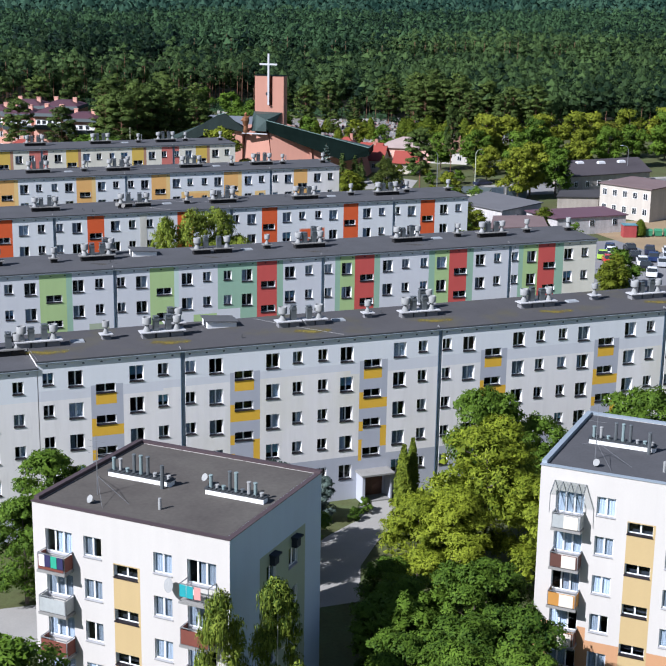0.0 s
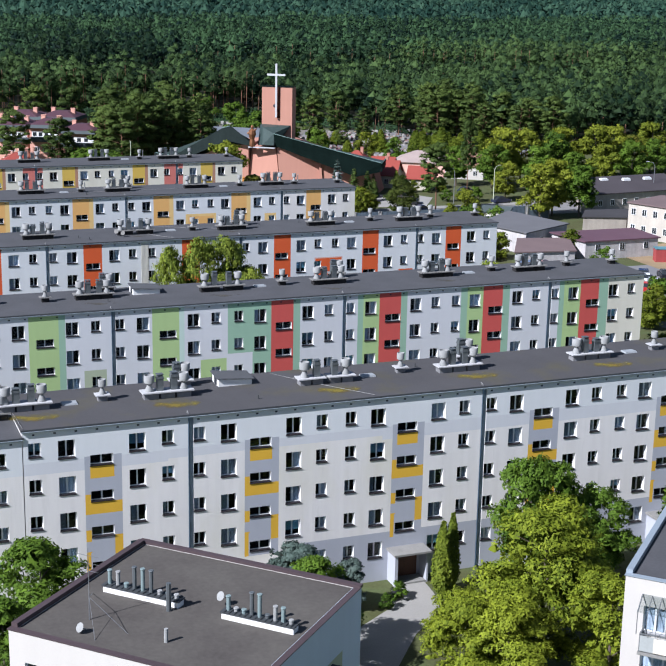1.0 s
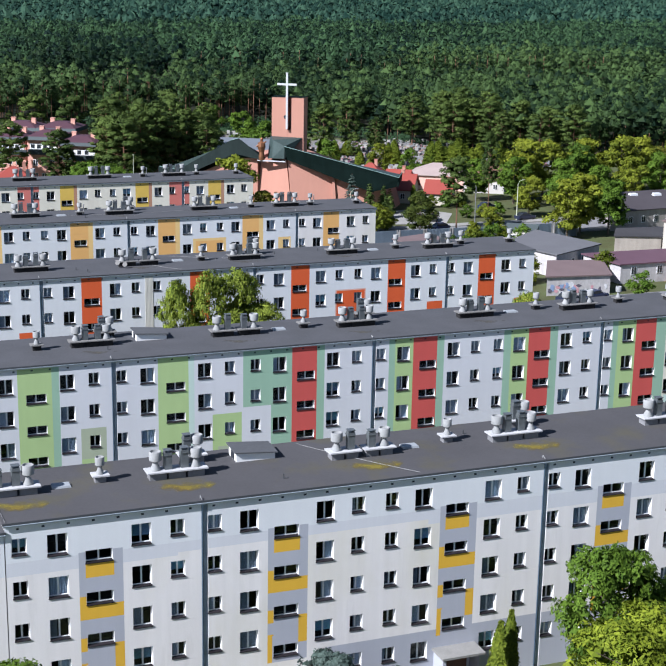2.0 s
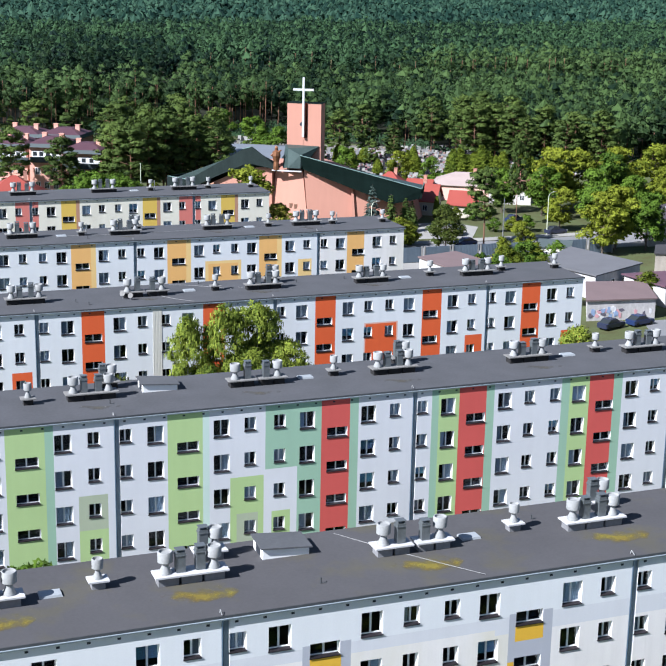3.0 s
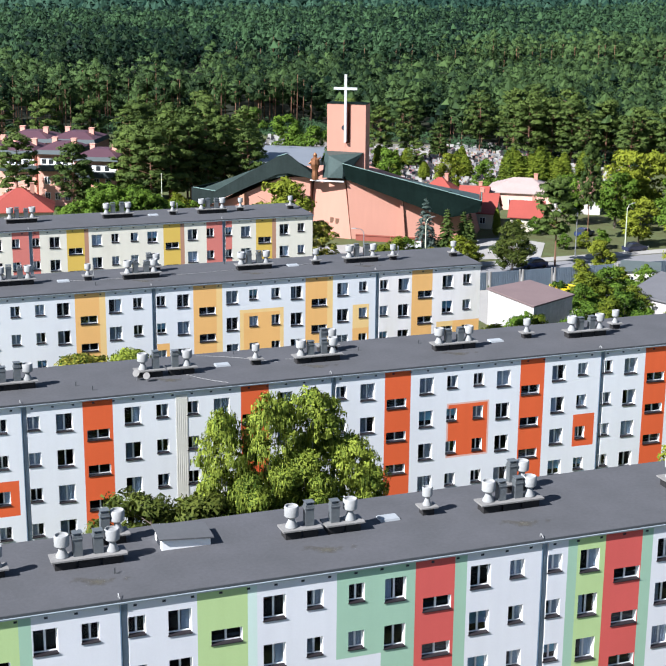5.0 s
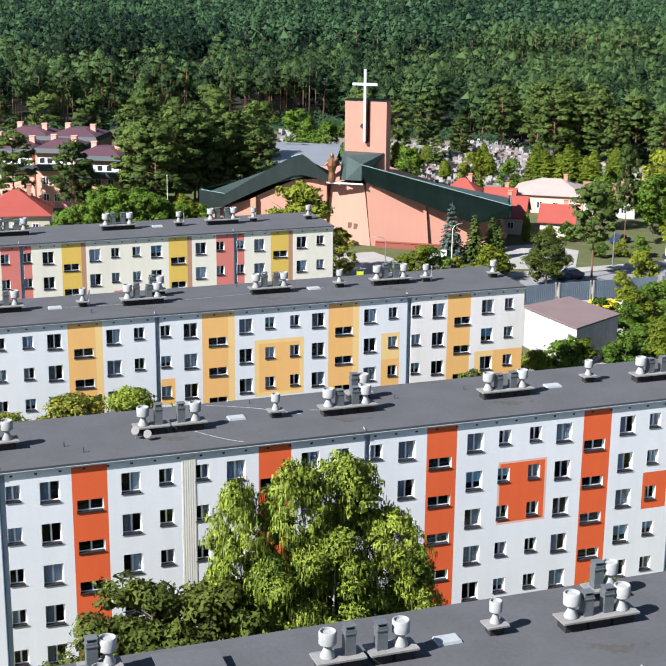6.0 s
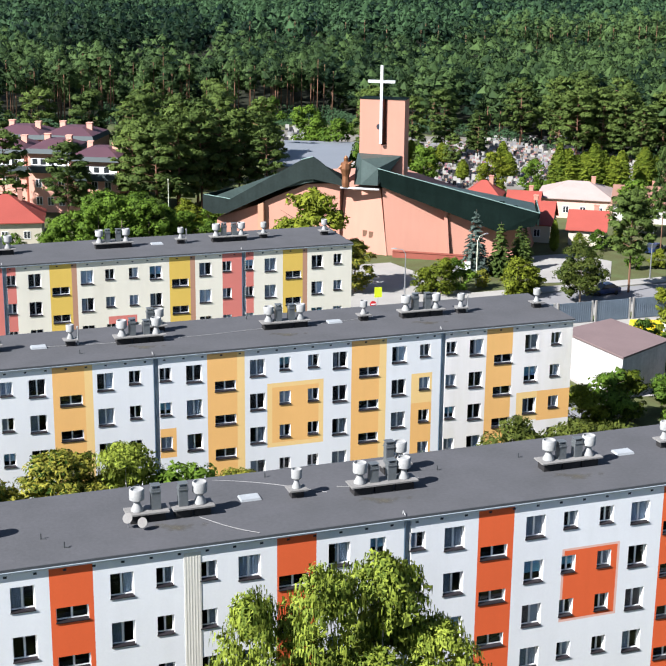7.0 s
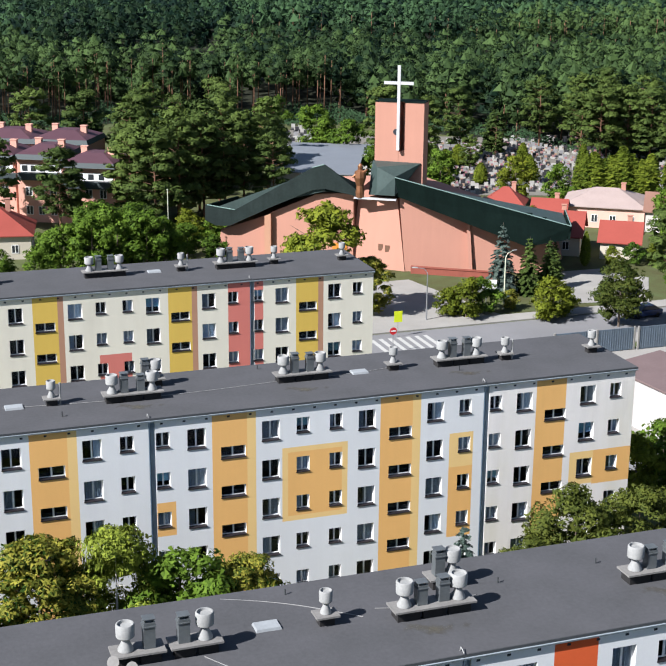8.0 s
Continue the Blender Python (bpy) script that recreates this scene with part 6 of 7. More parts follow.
def terrace(cx, cy, rot, L, D, h, label="three-storey house in orange-pink plaster with a mauve mansard roof"):
    t = thing("house", label, "house", pose(cx, cy, GZ, 0, 0, rot), "orange terraced houses")
    part("wall", Geo().box(-L / 2, L / 2, -D / 2, D / 2, 0, h), ORANGEW, t)
    part("balcony", Geo().box(-L / 2 + 0.4, L / 2 + 0.5, -D / 2 - 1.0, -D / 2 - 0.003, h - 3.2, h - 2.1), DARKBAND, t, "dark slate-clad balcony")
    part("window_band", Geo().box(-L / 2 + 0.6, L / 2 - 0.3, -D / 2 - 0.12, -D / 2 - 0.004, h - 2.05, h - 0.85), FRAME, t, "row of white-framed windows")
    for i in range(4):
        c = -L / 2 + 1.3 + i * (L - 2.4) / 3.6
        part("pane", Geo().box(c - 0.45, c + 0.45, -D / 2 - 0.14, -D / 2 - 0.121, h - 1.9, h - 1.0), DARKGLASS, t)
    low = [(-L / 2 - 0.3, -D / 2 - 0.9, h - 0.8), (L / 2 + 0.3, -D / 2 - 0.9, h - 0.8), (L / 2 + 0.3, D / 2 + 0.3, h - 0.8), (-L / 2 - 0.3, D / 2 + 0.3, h - 0.8)]
    part("mansard", Geo().hull([(x, y, z + 0.81) for x, y, z in low], [(x * 0.92, y * 0.9, h + 0.75) for x, y, z in low]), DARKBAND, t, "dark slate mansard edge")
    part("roof", Geo().hull([(x * 0.92, y * 0.9, h + 0.752) for x, y, z in low], [(x * 0.35, y * 0.3, h + 1.9) for x, y, z in low]), MAUVE, t, "low mauve sheet roof")
    for cx2, cy2 in ((-L * 0.25, 0.6), (L * 0.3, -0.4)):
        part("chimney", Geo().box(cx2 - 0.5, cx2 + 0.5, cy2 - 0.4, cy2 + 0.4, h + 0.8, h + 2.5).box(cx2 - 0.57, cx2 + 0.57, cy2 - 0.47, cy2 + 0.47, h + 2.501, h + 2.6), ORANGEW, t)
    small_windows(t, -L / 2 + 0.8, L / 2 - 0.8, 1.2, 3, ("y", -D / 2, 1), 1.1, 1.4)
    small_windows(t, -L / 2 + 0.8, L / 2 - 0.8, 4.2, 3, ("y", -D / 2, 1), 1.1, 1.4)
    return t

for x, y, L, D, h in ((44.0, 238.0, 8.5, 9, 9.0), (37.2, 242.0, 7.5, 9, 10.0), (30.4, 247.0, 7.5, 9, 9.6), (41.8, 251.5, 9.5, 9, 10.8), (33.6, 257.0, 9.5, 9, 10.6), (25.0, 252.5, 8.0, 9, 9.8)):
    terrace(x, y, -28, L, D, h)

def shed(label, pts, h, wall, roof, rise=0.0, over=0.25, name="shed", cat="shed"):
    """A low flat-roofed building on a four-cornered plan."""
    t = thing(name, label, cat, Matrix.Translation((pts[0][0], pts[0][1], GZ)), "low sheds")
    q = [(x - pts[0][0], y - pts[0][1]) for x, y in pts]
    cx, cy = sum(x for x, _ in q) / 4, sum(y for _, y in q) / 4
    part("wall", Geo().hull([(x, y, 0) for x, y in q], [(x, y, h + (rise if i > 1 else 0)) for i, (x, y) in enumerate(q)]), wall, t)
    k = [(cx + (x - cx) * 1.05, cy + (y - cy) * 1.05) for x, y in q]
    part("roof", Geo().hull([(x, y, h + 0.002 + (rise if i > 1 else 0)) for i, (x, y) in enumerate(k)], [(x, y, h + 0.2 + (rise if i > 1 else 0)) for i, (x, y) in enumerate(k)]), roof, t)
    return t

shed("low garage with stained white walls and a brown felt roof", [(75.3, 120.5), (83.0, 124.5), (81.5, 133.5), (74.2, 131.0)], 4.7, DIRTYWALL, LOWROOF)
s2 = shed("low workshop with white walls and a grey sheet roof", [(96.3, 115.8), (108.0, 122.0), (104.0, 136.5), (93.0, 127.0)], 3.7, DIRTYWALL, mat("grey_felt_roof", (0.13, 0.13, 0.14), 0.85, 0.15, 0.3, 4, 0.2))
s3 = shed("flat-roofed shed with a graffiti-stained wall", [(88.2, 104.4), (98.5, 103.0), (103.0, 113.0), (94.4, 115.0)], 2.9, DIRTYWALL, LOWROOF)
s4 = shed("long shed with stained white walls and a purple sheet roof", [(103.8, 108.5), (118.3, 108.6), (118.7, 117.5), (102.6, 117.9)], 3.1, DIRTYWALL, PURPLEROOF)
s5 = shed("two-storey cream building with a dark flat roof", [(123.4, 126.2), (128.1, 115.6), (138.8, 120.5), (134.2, 131.5)], 6.3, mat("stained_cream_wall", (0.47, 0.43, 0.38), 0.9, 0.15, 0.4, 5, 0.2, streak=0.15), LOWROOF, name="building", cat="building")
s6 = shed("low dark-roofed building beyond the yard", [(128.5, 151.0), (153.0, 153.5), (156.5, 164.5), (134.0, 163.0)], 3.6, mat("dull_beige_wall", (0.38, 0.34, 0.31), 0.9, 0.25, 0.4, 4, 0.3, streak=0.2), mat("dark_felt_roof", (0.06, 0.052, 0.058), 0.9, 0.2), 1.6, name="building", cat="building")
shed("low annexe with a dark flat roof beside a cream building", [(116.6, 130.8), (124.2, 127.8), (131.0, 136.0), (121.0, 137.2)], 3.1, mat("beige_annexe_wall", (0.36, 0.32, 0.28), 0.9, 0.2, 0.4, 5, 0.2, streak=0.2), mat("black_felt_roof", (0.05, 0.048, 0.052), 0.9, 0.2))
s7 = shed("small flat-roofed kiosk with pale walls", [(100.7, 142.0), (106.2, 140.4), (109.4, 145.3), (104.8, 148.6)], 2.9, P["cream"], mat("dark_green_felt", (0.08, 0.10, 0.10), 0.85, 0.2))
shed("long hall with a light grey roof behind the church", [(72.0, 236.0), (84.0, 229.0), (93.0, 249.0), (81.0, 257.0)], 6.6, P["warmwhite"], GREYROOF, 0.6, name="building", cat="building")
shed("narrow white hall behind the church", [(84.0, 262.0), (98.0, 256.0), (101.0, 264.0), (87.0, 271.0)], 5.5, P["warmwhite"], GREYROOF, name="building", cat="building")
for t, (ax, ay), (bx, by), zs, n in ((s5, (0, 0), (4.7, -10.6), (1.2, 4.2), 5), (s6, (0, 0), (24.5, 2.5), (1.2,), 8), (s2, (0, 0), (11.7, 6.2), (1.3,), 4), (s7, (0, 0), (5.5, -1.6), (1.0,), 2), (s4, (0, 0), (14.5, 0.1), (1.4,), 3)):
    d = math.degrees(math.atan2(by - ay, bx - ax)); ln = math.hypot(bx - ax, by - ay)
    for z in zs:
        for i in range(n):
            f = (i + 0.5) / n
            wn_ = part("window", Geo().box(-0.5, 0.5, -0.06, 0.03, 0, 1.3), FRAME, t, "", Matrix.Translation((ax + (bx - ax) * f, ay + (by - ay) * f, z)) @ pose(0, 0, 0, 0, 0, d))
            part("pane", Geo().box(-0.42, -0.04, -0.075, -0.062, 0.08, 1.22).box(0.04, 0.42, -0.075, -0.062, 0.08, 1.22), DARKGLASS, wn_)

# graffiti along the front of the yard shed: overlapping sprayed shapes
SPRAY = [mat(k + "_spray_paint", c, 0.8, 0.2, 1.0, 6, 0.1) for k, c in (("pink", (0.55, 0.30, 0.33)), ("blue", (0.25, 0.33, 0.50)), ("white", (0.62, 0.62, 0.64)), ("dark", (0.12, 0.11, 0.14)))]
rs = np.random.default_rng(33)
for i in range(22):
    f, z, w, h = rs.uniform(0.03, 0.95), rs.uniform(0.5, 1.8), rs.uniform(0.25, 0.6), rs.uniform(0.25, 0.7)
    ring = [(w * math.cos(a) * q, h * math.sin(a) * q) for a, q in zip(np.arange(9) * 2 * math.pi / 9, rs.uniform(0.5, 1.1, 9))]
    y = -0.012 - 0.002 * i
    part("graffiti", Geo().hull([(x, y, q) for x, q in ring], [(x, 0.0, q) for x, q in ring]), SPRAY[i % 4], s3, "", Matrix.Translation((10.3 * f, -1.4 * f, z)) @ pose(0, 0, 0, 0, 0, math.degrees(math.atan2(-1.4, 10.3))))

SKYLIGHT = mat("white_skylight", (0.62, 0.63, 0.65), 0.4, 0.1)
for x, y in ((139.5, 161.0), (144.5, 160.2), (150.0, 160.6)):
    sl = part("skylight", Geo().hull([(-0.9, -0.5, 0), (0.9, -0.5, 0), (0.9, 0.5, 0), (-0.9, 0.5, 0)], [(-0.8, -0.4, 0.45), (0.8, -0.4, 0.45), (0.8, 0.4, 0.55), (-0.8, 0.4, 0.55)]), SKYLIGHT, s6, "pale box skylight", Matrix.Translation((x - 128.5, y - 151.0, 4.9)))
BINGREEN = mat("green_bin_plastic", (0.05, 0.22, 0.12), 0.5, 0.15)
BIN = Geo().hull([(-0.6, -0.45, 0.15), (0.6, -0.45, 0.15), (0.6, 0.45, 0.15), (-0.6, 0.45, 0.15)], [(-0.68, -0.53, 1.1), (0.68, -0.53, 1.1), (0.68, 0.53, 1.1), (-0.68, 0.53, 1.1)]).mesh("tub", [BINGREEN])
BINLID = Geo().hull([(-0.72, -0.57, 1.102), (0.72, -0.57, 1.102), (0.72, 0.57, 1.102), (-0.72, 0.57, 1.102)], [(-0.6, -0.4, 1.32), (0.6, -0.4, 1.32), (0.6, 0.45, 1.36), (-0.6, 0.45, 1.36)]).mesh("lid", [BINGREEN])
for i in range(4):
    b = thing("waste_container", "green plastic waste container on the sandy yard", "waste container", pose(119.9 + 1.7 * i, 103.4 - 0.5 * i, GZ + 0.03, 0, 0, -20), "waste containers")
    part("tub", BIN, None, b)
    part("lid", BINLID, None, b)
    for x in (-0.5, 0.5):
        part("wheel", Geo().tube((x, -0.3, 0.09), (x + 0.06, -0.3, 0.09), 0.09, 0.09, 8), ROOFEDGE, b)
rc_box = thing("storage_container", "small red sheet-metal store beside a shed", "container", pose(116.2, 104.2, GZ + 0.03, 0, 0, -20))
part("body", Geo().box(-1.2, 1.2, -1.0, 1.0, 0.0, 2.2), mat("red_sheet", (0.33, 0.06, 0.06), 0.6, 0.2, 0.5, 5, 0.2, streak=0.2), rc_box)
part("roof", Geo().box(-1.3, 1.3, -1.1, 1.1, 2.202, 2.32), mat("teal_sheet", (0.10, 0.22, 0.26), 0.5, 0.15), rc_box)

# ---- fence, lamps, signs ----
PANEL = mat("blue_grey_metal_fence", (0.12, 0.155, 0.195), 0.85, 0.2, 0.5, 5, 0.3, streak=0.2)
RIB = Geo().box(0, 0.06, -0.06, -0.031, 0.1, 2.65).mesh("rib", [PANEL])
for i in range(8):
    x = 78.0 + i * 5.2
    y = 148.9 - i * 0.12
    f = thing("fence_panel", "blue-grey ribbed metal fence panel between posts", "fence", Matrix.Translation((x, y, GZ)), "fence panels")
    g = Geo().box(0.15, 4.6, -0.03, 0.03, 0.1, 2.65)
    pn = part("panel", g, PANEL, f)
    for k in range(15):
        part("rib", RIB, None, pn, "", Matrix.Translation((0.3 + k * 0.29, 0, 0)))
    part("post", Geo().box(-0.1, 0.1, -0.1, 0.1, 0, 2.75), CONCRETE, f)
    part("post", Geo().box(4.65, 4.85, -0.1, 0.1, 0, 2.75), CONCRETE, f)

def lamp_post(x, y, h, rz, colour=None, label="grey street lamp with a curved arm"):
    t = thing("street_lamp", label, "street lamp", pose(x, y, GZ, 0, 0, rz), "street lamps")
    g = Geo().tube((0, 0, 0), (0, 0, h * 0.9), 0.10, 0.06, 8).tube((0, 0, h * 0.9), (0.4, 0, h * 0.98), 0.05, 0.045, 6).tube((0.4, 0, h * 0.98), (1.3, 0, h), 0.045, 0.04, 6)
    part("pole", g, colour or STEEL, t)
    part("lamp_head", Geo().hull([(1.2, -0.12, h - 0.06), (1.9, -0.1, h - 0.02), (1.9, 0.1, h - 0.02), (1.2, 0.12, h - 0.06)], [(1.2, -0.08, h + 0.08), (1.9, -0.06, h + 0.06), (1.9, 0.06, h + 0.06), (1.2, 0.08, h + 0.08)]), VENTWHITE, t)
PALEPOLE = mat("pale_painted_steel", (0.55, 0.58, 0.45), 0.5, 0.1)
lamp_post(81.7, 169.0, 7.2, 20, PALEPOLE)
lamp_post(107.0, 166.3, 8.0, 150)
lamp_post(116.5, 166.8, 8.0, 20, PALEPOLE)
lamp_post(70.5, 167.0, 6.5, 160)
lamp_post(150.0, 158.0, 9.0, 150)
tagged(part("flagpole", Geo().tube((0, 0, 0), (0, 0, 10.5), 0.09, 0.05, 8).lathe([(0.12, 10.5), (0.12, 10.62)], n=8), PALEPOLE, None, "", Matrix.Translation((47.6, 204.0, GZ))), "tall thin pale pole beside shrubs", "pole")
nb = thing("notice_board", "small white notice board on two posts by the spruces", "sign", pose(82.4, 174.2, GZ, 0, 0, -15))
part("board", Geo().box(-0.75, 0.75, -0.03, 0.03, 1.2, 2.4), FRAME, nb)
for x in (-0.6, 0.6):
    part("post", Geo().tube((x, 0.08, 0), (x, 0.08, 2.3), 0.04, 0.04, 6), STEEL, nb)
sg = thing("road_sign", "round red no-entry sign on a steel post", "road sign", Matrix.Translation((61.8, 156.0, GZ)))
part("post", Geo().tube((0, 0, 0), (0, 0, 2.6), 0.035, 0.035, 6), STEEL, sg)
part("plate", Geo().lathe([(0.42, 0), (0.42, 0.03)], n=18), mat("red_sign_paint", (0.6, 0.03, 0.04), 0.4, 0.05), sg, "red disc", Matrix.Translation((0, -0.04, 2.5)) @ pose(0, 0, 0, 90, 0, 0))
part("bar", Geo().box(-0.3, 0.3, -0.09, -0.075, 2.43, 2.57), FRAME, sg)
sg = thing("road_sign", "fluorescent yellow crossing sign on a steel post", "road sign", Matrix.Translation((64.6, 161.5, GZ)))
part("post", Geo().tube((0, 0, 0), (0, 0, 3.0), 0.035, 0.035, 6), STEEL, sg)
part("plate", Geo().box(-0.5, 0.5, -0.06, -0.03, 1.8, 3.1), mat("fluorescent_yellow", (0.65, 0.75, 0.02), 0.4, 0.05), sg, "bright yellow square")
sg = thing("notice_board", "blank white board on two posts", "notice board", Matrix.Translation((79.8, 171.5, GZ)))
part("board", Geo().box(-0.9, 0.9, -0.05, 0.0, 1.6, 3.2), FRAME, sg)
part("post", Geo().box(-0.75, -0.67, 0.0, 0.08, 0, 3.2), STEEL, sg)
part("post", Geo().box(0.67, 0.75, 0.0, 0.08, 0, 3.2), STEEL, sg)

# ---- cars ----
TYRE = mat("rubber", (0.02, 0.02, 0.02), 0.8, 0.1)
CARGLASS = DARKGLASS
def car_paint(name, c):
    return mat(name, c, 0.25, 0.03, 1, 8, 0.0, spec=0.6)
PAINTS = {"white": (0.75, 0.76, 0.78), "black": (0.015, 0.016, 0.02), "dark blue": (0.02, 0.035, 0.10), "silver": (0.45, 0.47, 0.5), "red": (0.5, 0.03, 0.03), "yellow": (0.75, 0.55, 0.02), "green": (0.35, 0.55, 0.08), "navy": (0.025, 0.03, 0.06)}
CARM = {k: car_paint(k.replace(" ", "_") + "_car_paint", c) for k, c in PAINTS.items()}
def loft(g, prof, w, tuck=0.0, mi=0):
    """A closed side outline (x, z) swept across the width, tucked in at the sides."""
    n = len(prof)
    k = len(g.v)
    for y, s in ((-w / 2, 1 - tuck), (-w / 2 + 0.12, 1), (w / 2 - 0.12, 1), (w / 2, 1 - tuck)):
        cx = sum(p[0] for p in prof) / n; cz = sum(p[1] for p in prof) / n
        g.v += [(cx + (x - cx) * s, y, cz + (z - cz) * s) for x, z in prof]
    for j in range(3):
        for i in range(n):
            g.f.append((k + j * n + i, k + j * n + (i + 1) % n, k + (j + 1) * n + (i + 1) % n, k + (j + 1) * n + i)); g.m.append(mi)
    g.f += [tuple(k + i for i in reversed(range(n))), tuple(k + 3 * n + i for i in range(n))]; g.m += [mi, mi]
    return g
CARB = {}
def car(x, y, rz, colour, van=False):
    t = thing("van" if van else "car", colour + (" delivery van parked on concrete" if van else " parked car on asphalt"), "van" if van else "car", pose(x, y, GZ + 0.03, 0, 0, rz), "parked cars")
    key = (colour, van)
    if key not in CARB:
        if van:
            b = loft(Geo(), [(-2.4, 0.3), (2.4, 0.3), (2.45, 0.95), (1.75, 1.15), (1.2, 1.9), (-2.35, 1.95), (-2.45, 0.8)], 1.9, 0.05)
            c = loft(Geo(), [(1.72, 1.17), (1.23, 1.83), (0.3, 1.83), (0.3, 1.17)], 1.94, 0.02)
        else:
            b = loft(Geo(), [(-2.1, 0.28), (2.1, 0.28), (2.15, 0.62), (1.95, 0.82), (0.95, 0.94), (-1.75, 0.98), (-2.15, 0.9)], 1.75, 0.06)
            c = loft(Geo(), [(1.05, 0.93), (0.35, 1.42), (-1.1, 1.44), (-1.85, 0.96)], 1.55, 0.1)
        CARB[key] = (b.mesh("body", [CARM[colour]]), c.mesh("cabin_glass", [CARGLASS]), loft(Geo(), [(0.33, 1.40), (0.25, 1.47), (-1.0, 1.49), (-1.12, 1.42)], 1.4, 0.03).mesh("car_roof", [CARM[colour]]), Geo().lathe([(0.30, 0), (0.31, 0.1), (0.30, 0.2)], n=14).mesh("wheel", [TYRE]), Geo().box(-0.05, 0.05, -0.2, 0.2, -0.08, 0.08).mesh("headlight", [FRAME]))
    b, c, r_, wh, hl = CARB[key]
    part("body", b, None, t); part("cabin_glass", c, None, t)
    if not van:
        part("car_roof", r_, None, t)
    for wx in (-1.35, 1.35):
        for s in (-1, 1):
            part("wheel", wh, None, t, "", Matrix.Translation((wx, s * 0.88 + (0.0 if s > 0 else 0.0), 0.31)) @ pose(0, 0, 0, 90 * s, 0, 0))
    for s in (-1, 1):
        part("headlight", hl, None, t, "", Matrix.Translation((2.1, s * 0.6, 0.66)))
spots = [(100.0, 85.0, "red"), (101.2, 88.6, "green"), (104.0, 90.5, "white"), (103.2, 87.2, "silver"), (105.6, 93.5, "dark blue"), (106.0, 86.4, "black"), (108.8, 92.2, "black"), (108.4, 84.4, "dark blue"), (104.6, 82.0, "white"),
         (111.2, 89.8, "navy"), (111.0, 84.0, "silver"), (113.6, 88.0, "white"), (107.4, 80.2, "silver"), (103.0, 78.6, "black"), (101.2, 74.0, "white"), (106.0, 75.0, "navy"), (98.0, 79.5, "dark blue"), (110.0, 78.0, "white")]
for x, y, c in spots:
    car(x, y, 62 + 6 * math.sin(x * 7), c)
car(91.2, 140.6, -18, "yellow", True)
car(94.6, 139.4, -14, "white", True)
car(96.5, 160.6, 182, "dark blue")
car(100.2, 171.0, 60, "black")
car(89.4, 99.8, 20, "navy")
car(94.4, 100.4, 15, "dark blue")
car(118.5, 167.0, 8, "navy")
car(117.0, 181.0, 30, "dark blue")

# ---- cemetery ----
STONES = [mat("grey_granite", (0.25, 0.25, 0.26), 0.4, 0.2), mat("black_granite", (0.04, 0.04, 0.045), 0.3, 0.2), mat("pale_marble", (0.40, 0.39, 0.37), 0.5, 0.12), mat("flowers", (0.30, 0.16, 0.14), 0.8, 0.4, 3, 9, 0.2, hue=0.9)]
sheet("pavement_8", [(108, 240), (150, 226), (170, 290), (120, 312), (98, 330), (92, 300)], GZ + 0.03, mat("gravel", (0.17, 0.16, 0.14), 0.95, 0.25, 0.4, 6, 0.4), "pale gravel of the cemetery")
rg = np.random.default_rng(5)
GS = []
for k in range(4):
    GS.append((Geo().box(-0.5, 0.5, -1.0, 0.9, 0, 0.35).mesh("slab", [STONES[k % 3]]), Geo().box(-0.45, 0.45, 0.91, 1.05, 0, 1.0 + 0.1 * k).mesh("headstone", [STONES[(k + 1) % 3]]), Geo().lathe([(0.1, 0.351), (0.22, 0.55), (0.28, 0.7), (0.1, 0.8)], 0, -0.4, 7).mesh("flowers", [STONES[3]])))
rest = Geo()
cnt = 0
for i in range(34):
    for j in range(28):
        x = 106 + i * 1.75 + rg.uniform(-0.4, 0.4) + 0.12 * j
        y = 242 + j * 2.6 + rg.uniform(-0.3, 0.3) - 0.12 * (x - 106)
        if y < 236 + 0.1 * (150 - x) or y > 296 or x > 165 or rg.random() < 0.18:
            continue
        if 118 < x < 152 and y < 262 and cnt < 90:
            cnt += 1
            t = thing("grave", "polished stone grave with a headstone and flowers", "grave", pose(x, y, GZ + 0.03, 0, 0, -20 + rg.uniform(-6, 6)), "graves")
            for me, nm in zip(GS[rg.integers(4)], ("slab", "headstone", "flower_vase")):
                part(nm, me, None, t)
        else:
            k = int(rg.integers(3)); M = pose(x, y, GZ + 0.03, 0, 0, -20)
            rest.box(-0.4, 0.4, -0.85, 0.75, 0, rg.uniform(0.2, 0.45), k, M).box(-0.36, 0.36, 0.76, 0.9, 0, rg.uniform(0.7, 1.4), int(rg.integers(3)), M)
            if rg.random() < 0.6:
                rest.box(-0.25, 0.25, -0.6, -0.1, 0.36, 0.75, 3, M)
for i in range(60):
    x, y = 94 + rg.uniform(0, 12), 290 + rg.uniform(0, 36)
    M = pose(x, y, GZ + 0.03, 0, 0, -20); k = int(rg.integers(3))
    rest.box(-0.5, 0.5, -1.0, 0.9, 0, 0.35, k, M).box(-0.45, 0.45, 0.91, 1.05, 0, 1.2, (k + 1) % 3, M)
tagged(part("gravestones", rest, STONES), "crowded rows of grey, black and pale gravestones", "gravestones", kind="stuff")

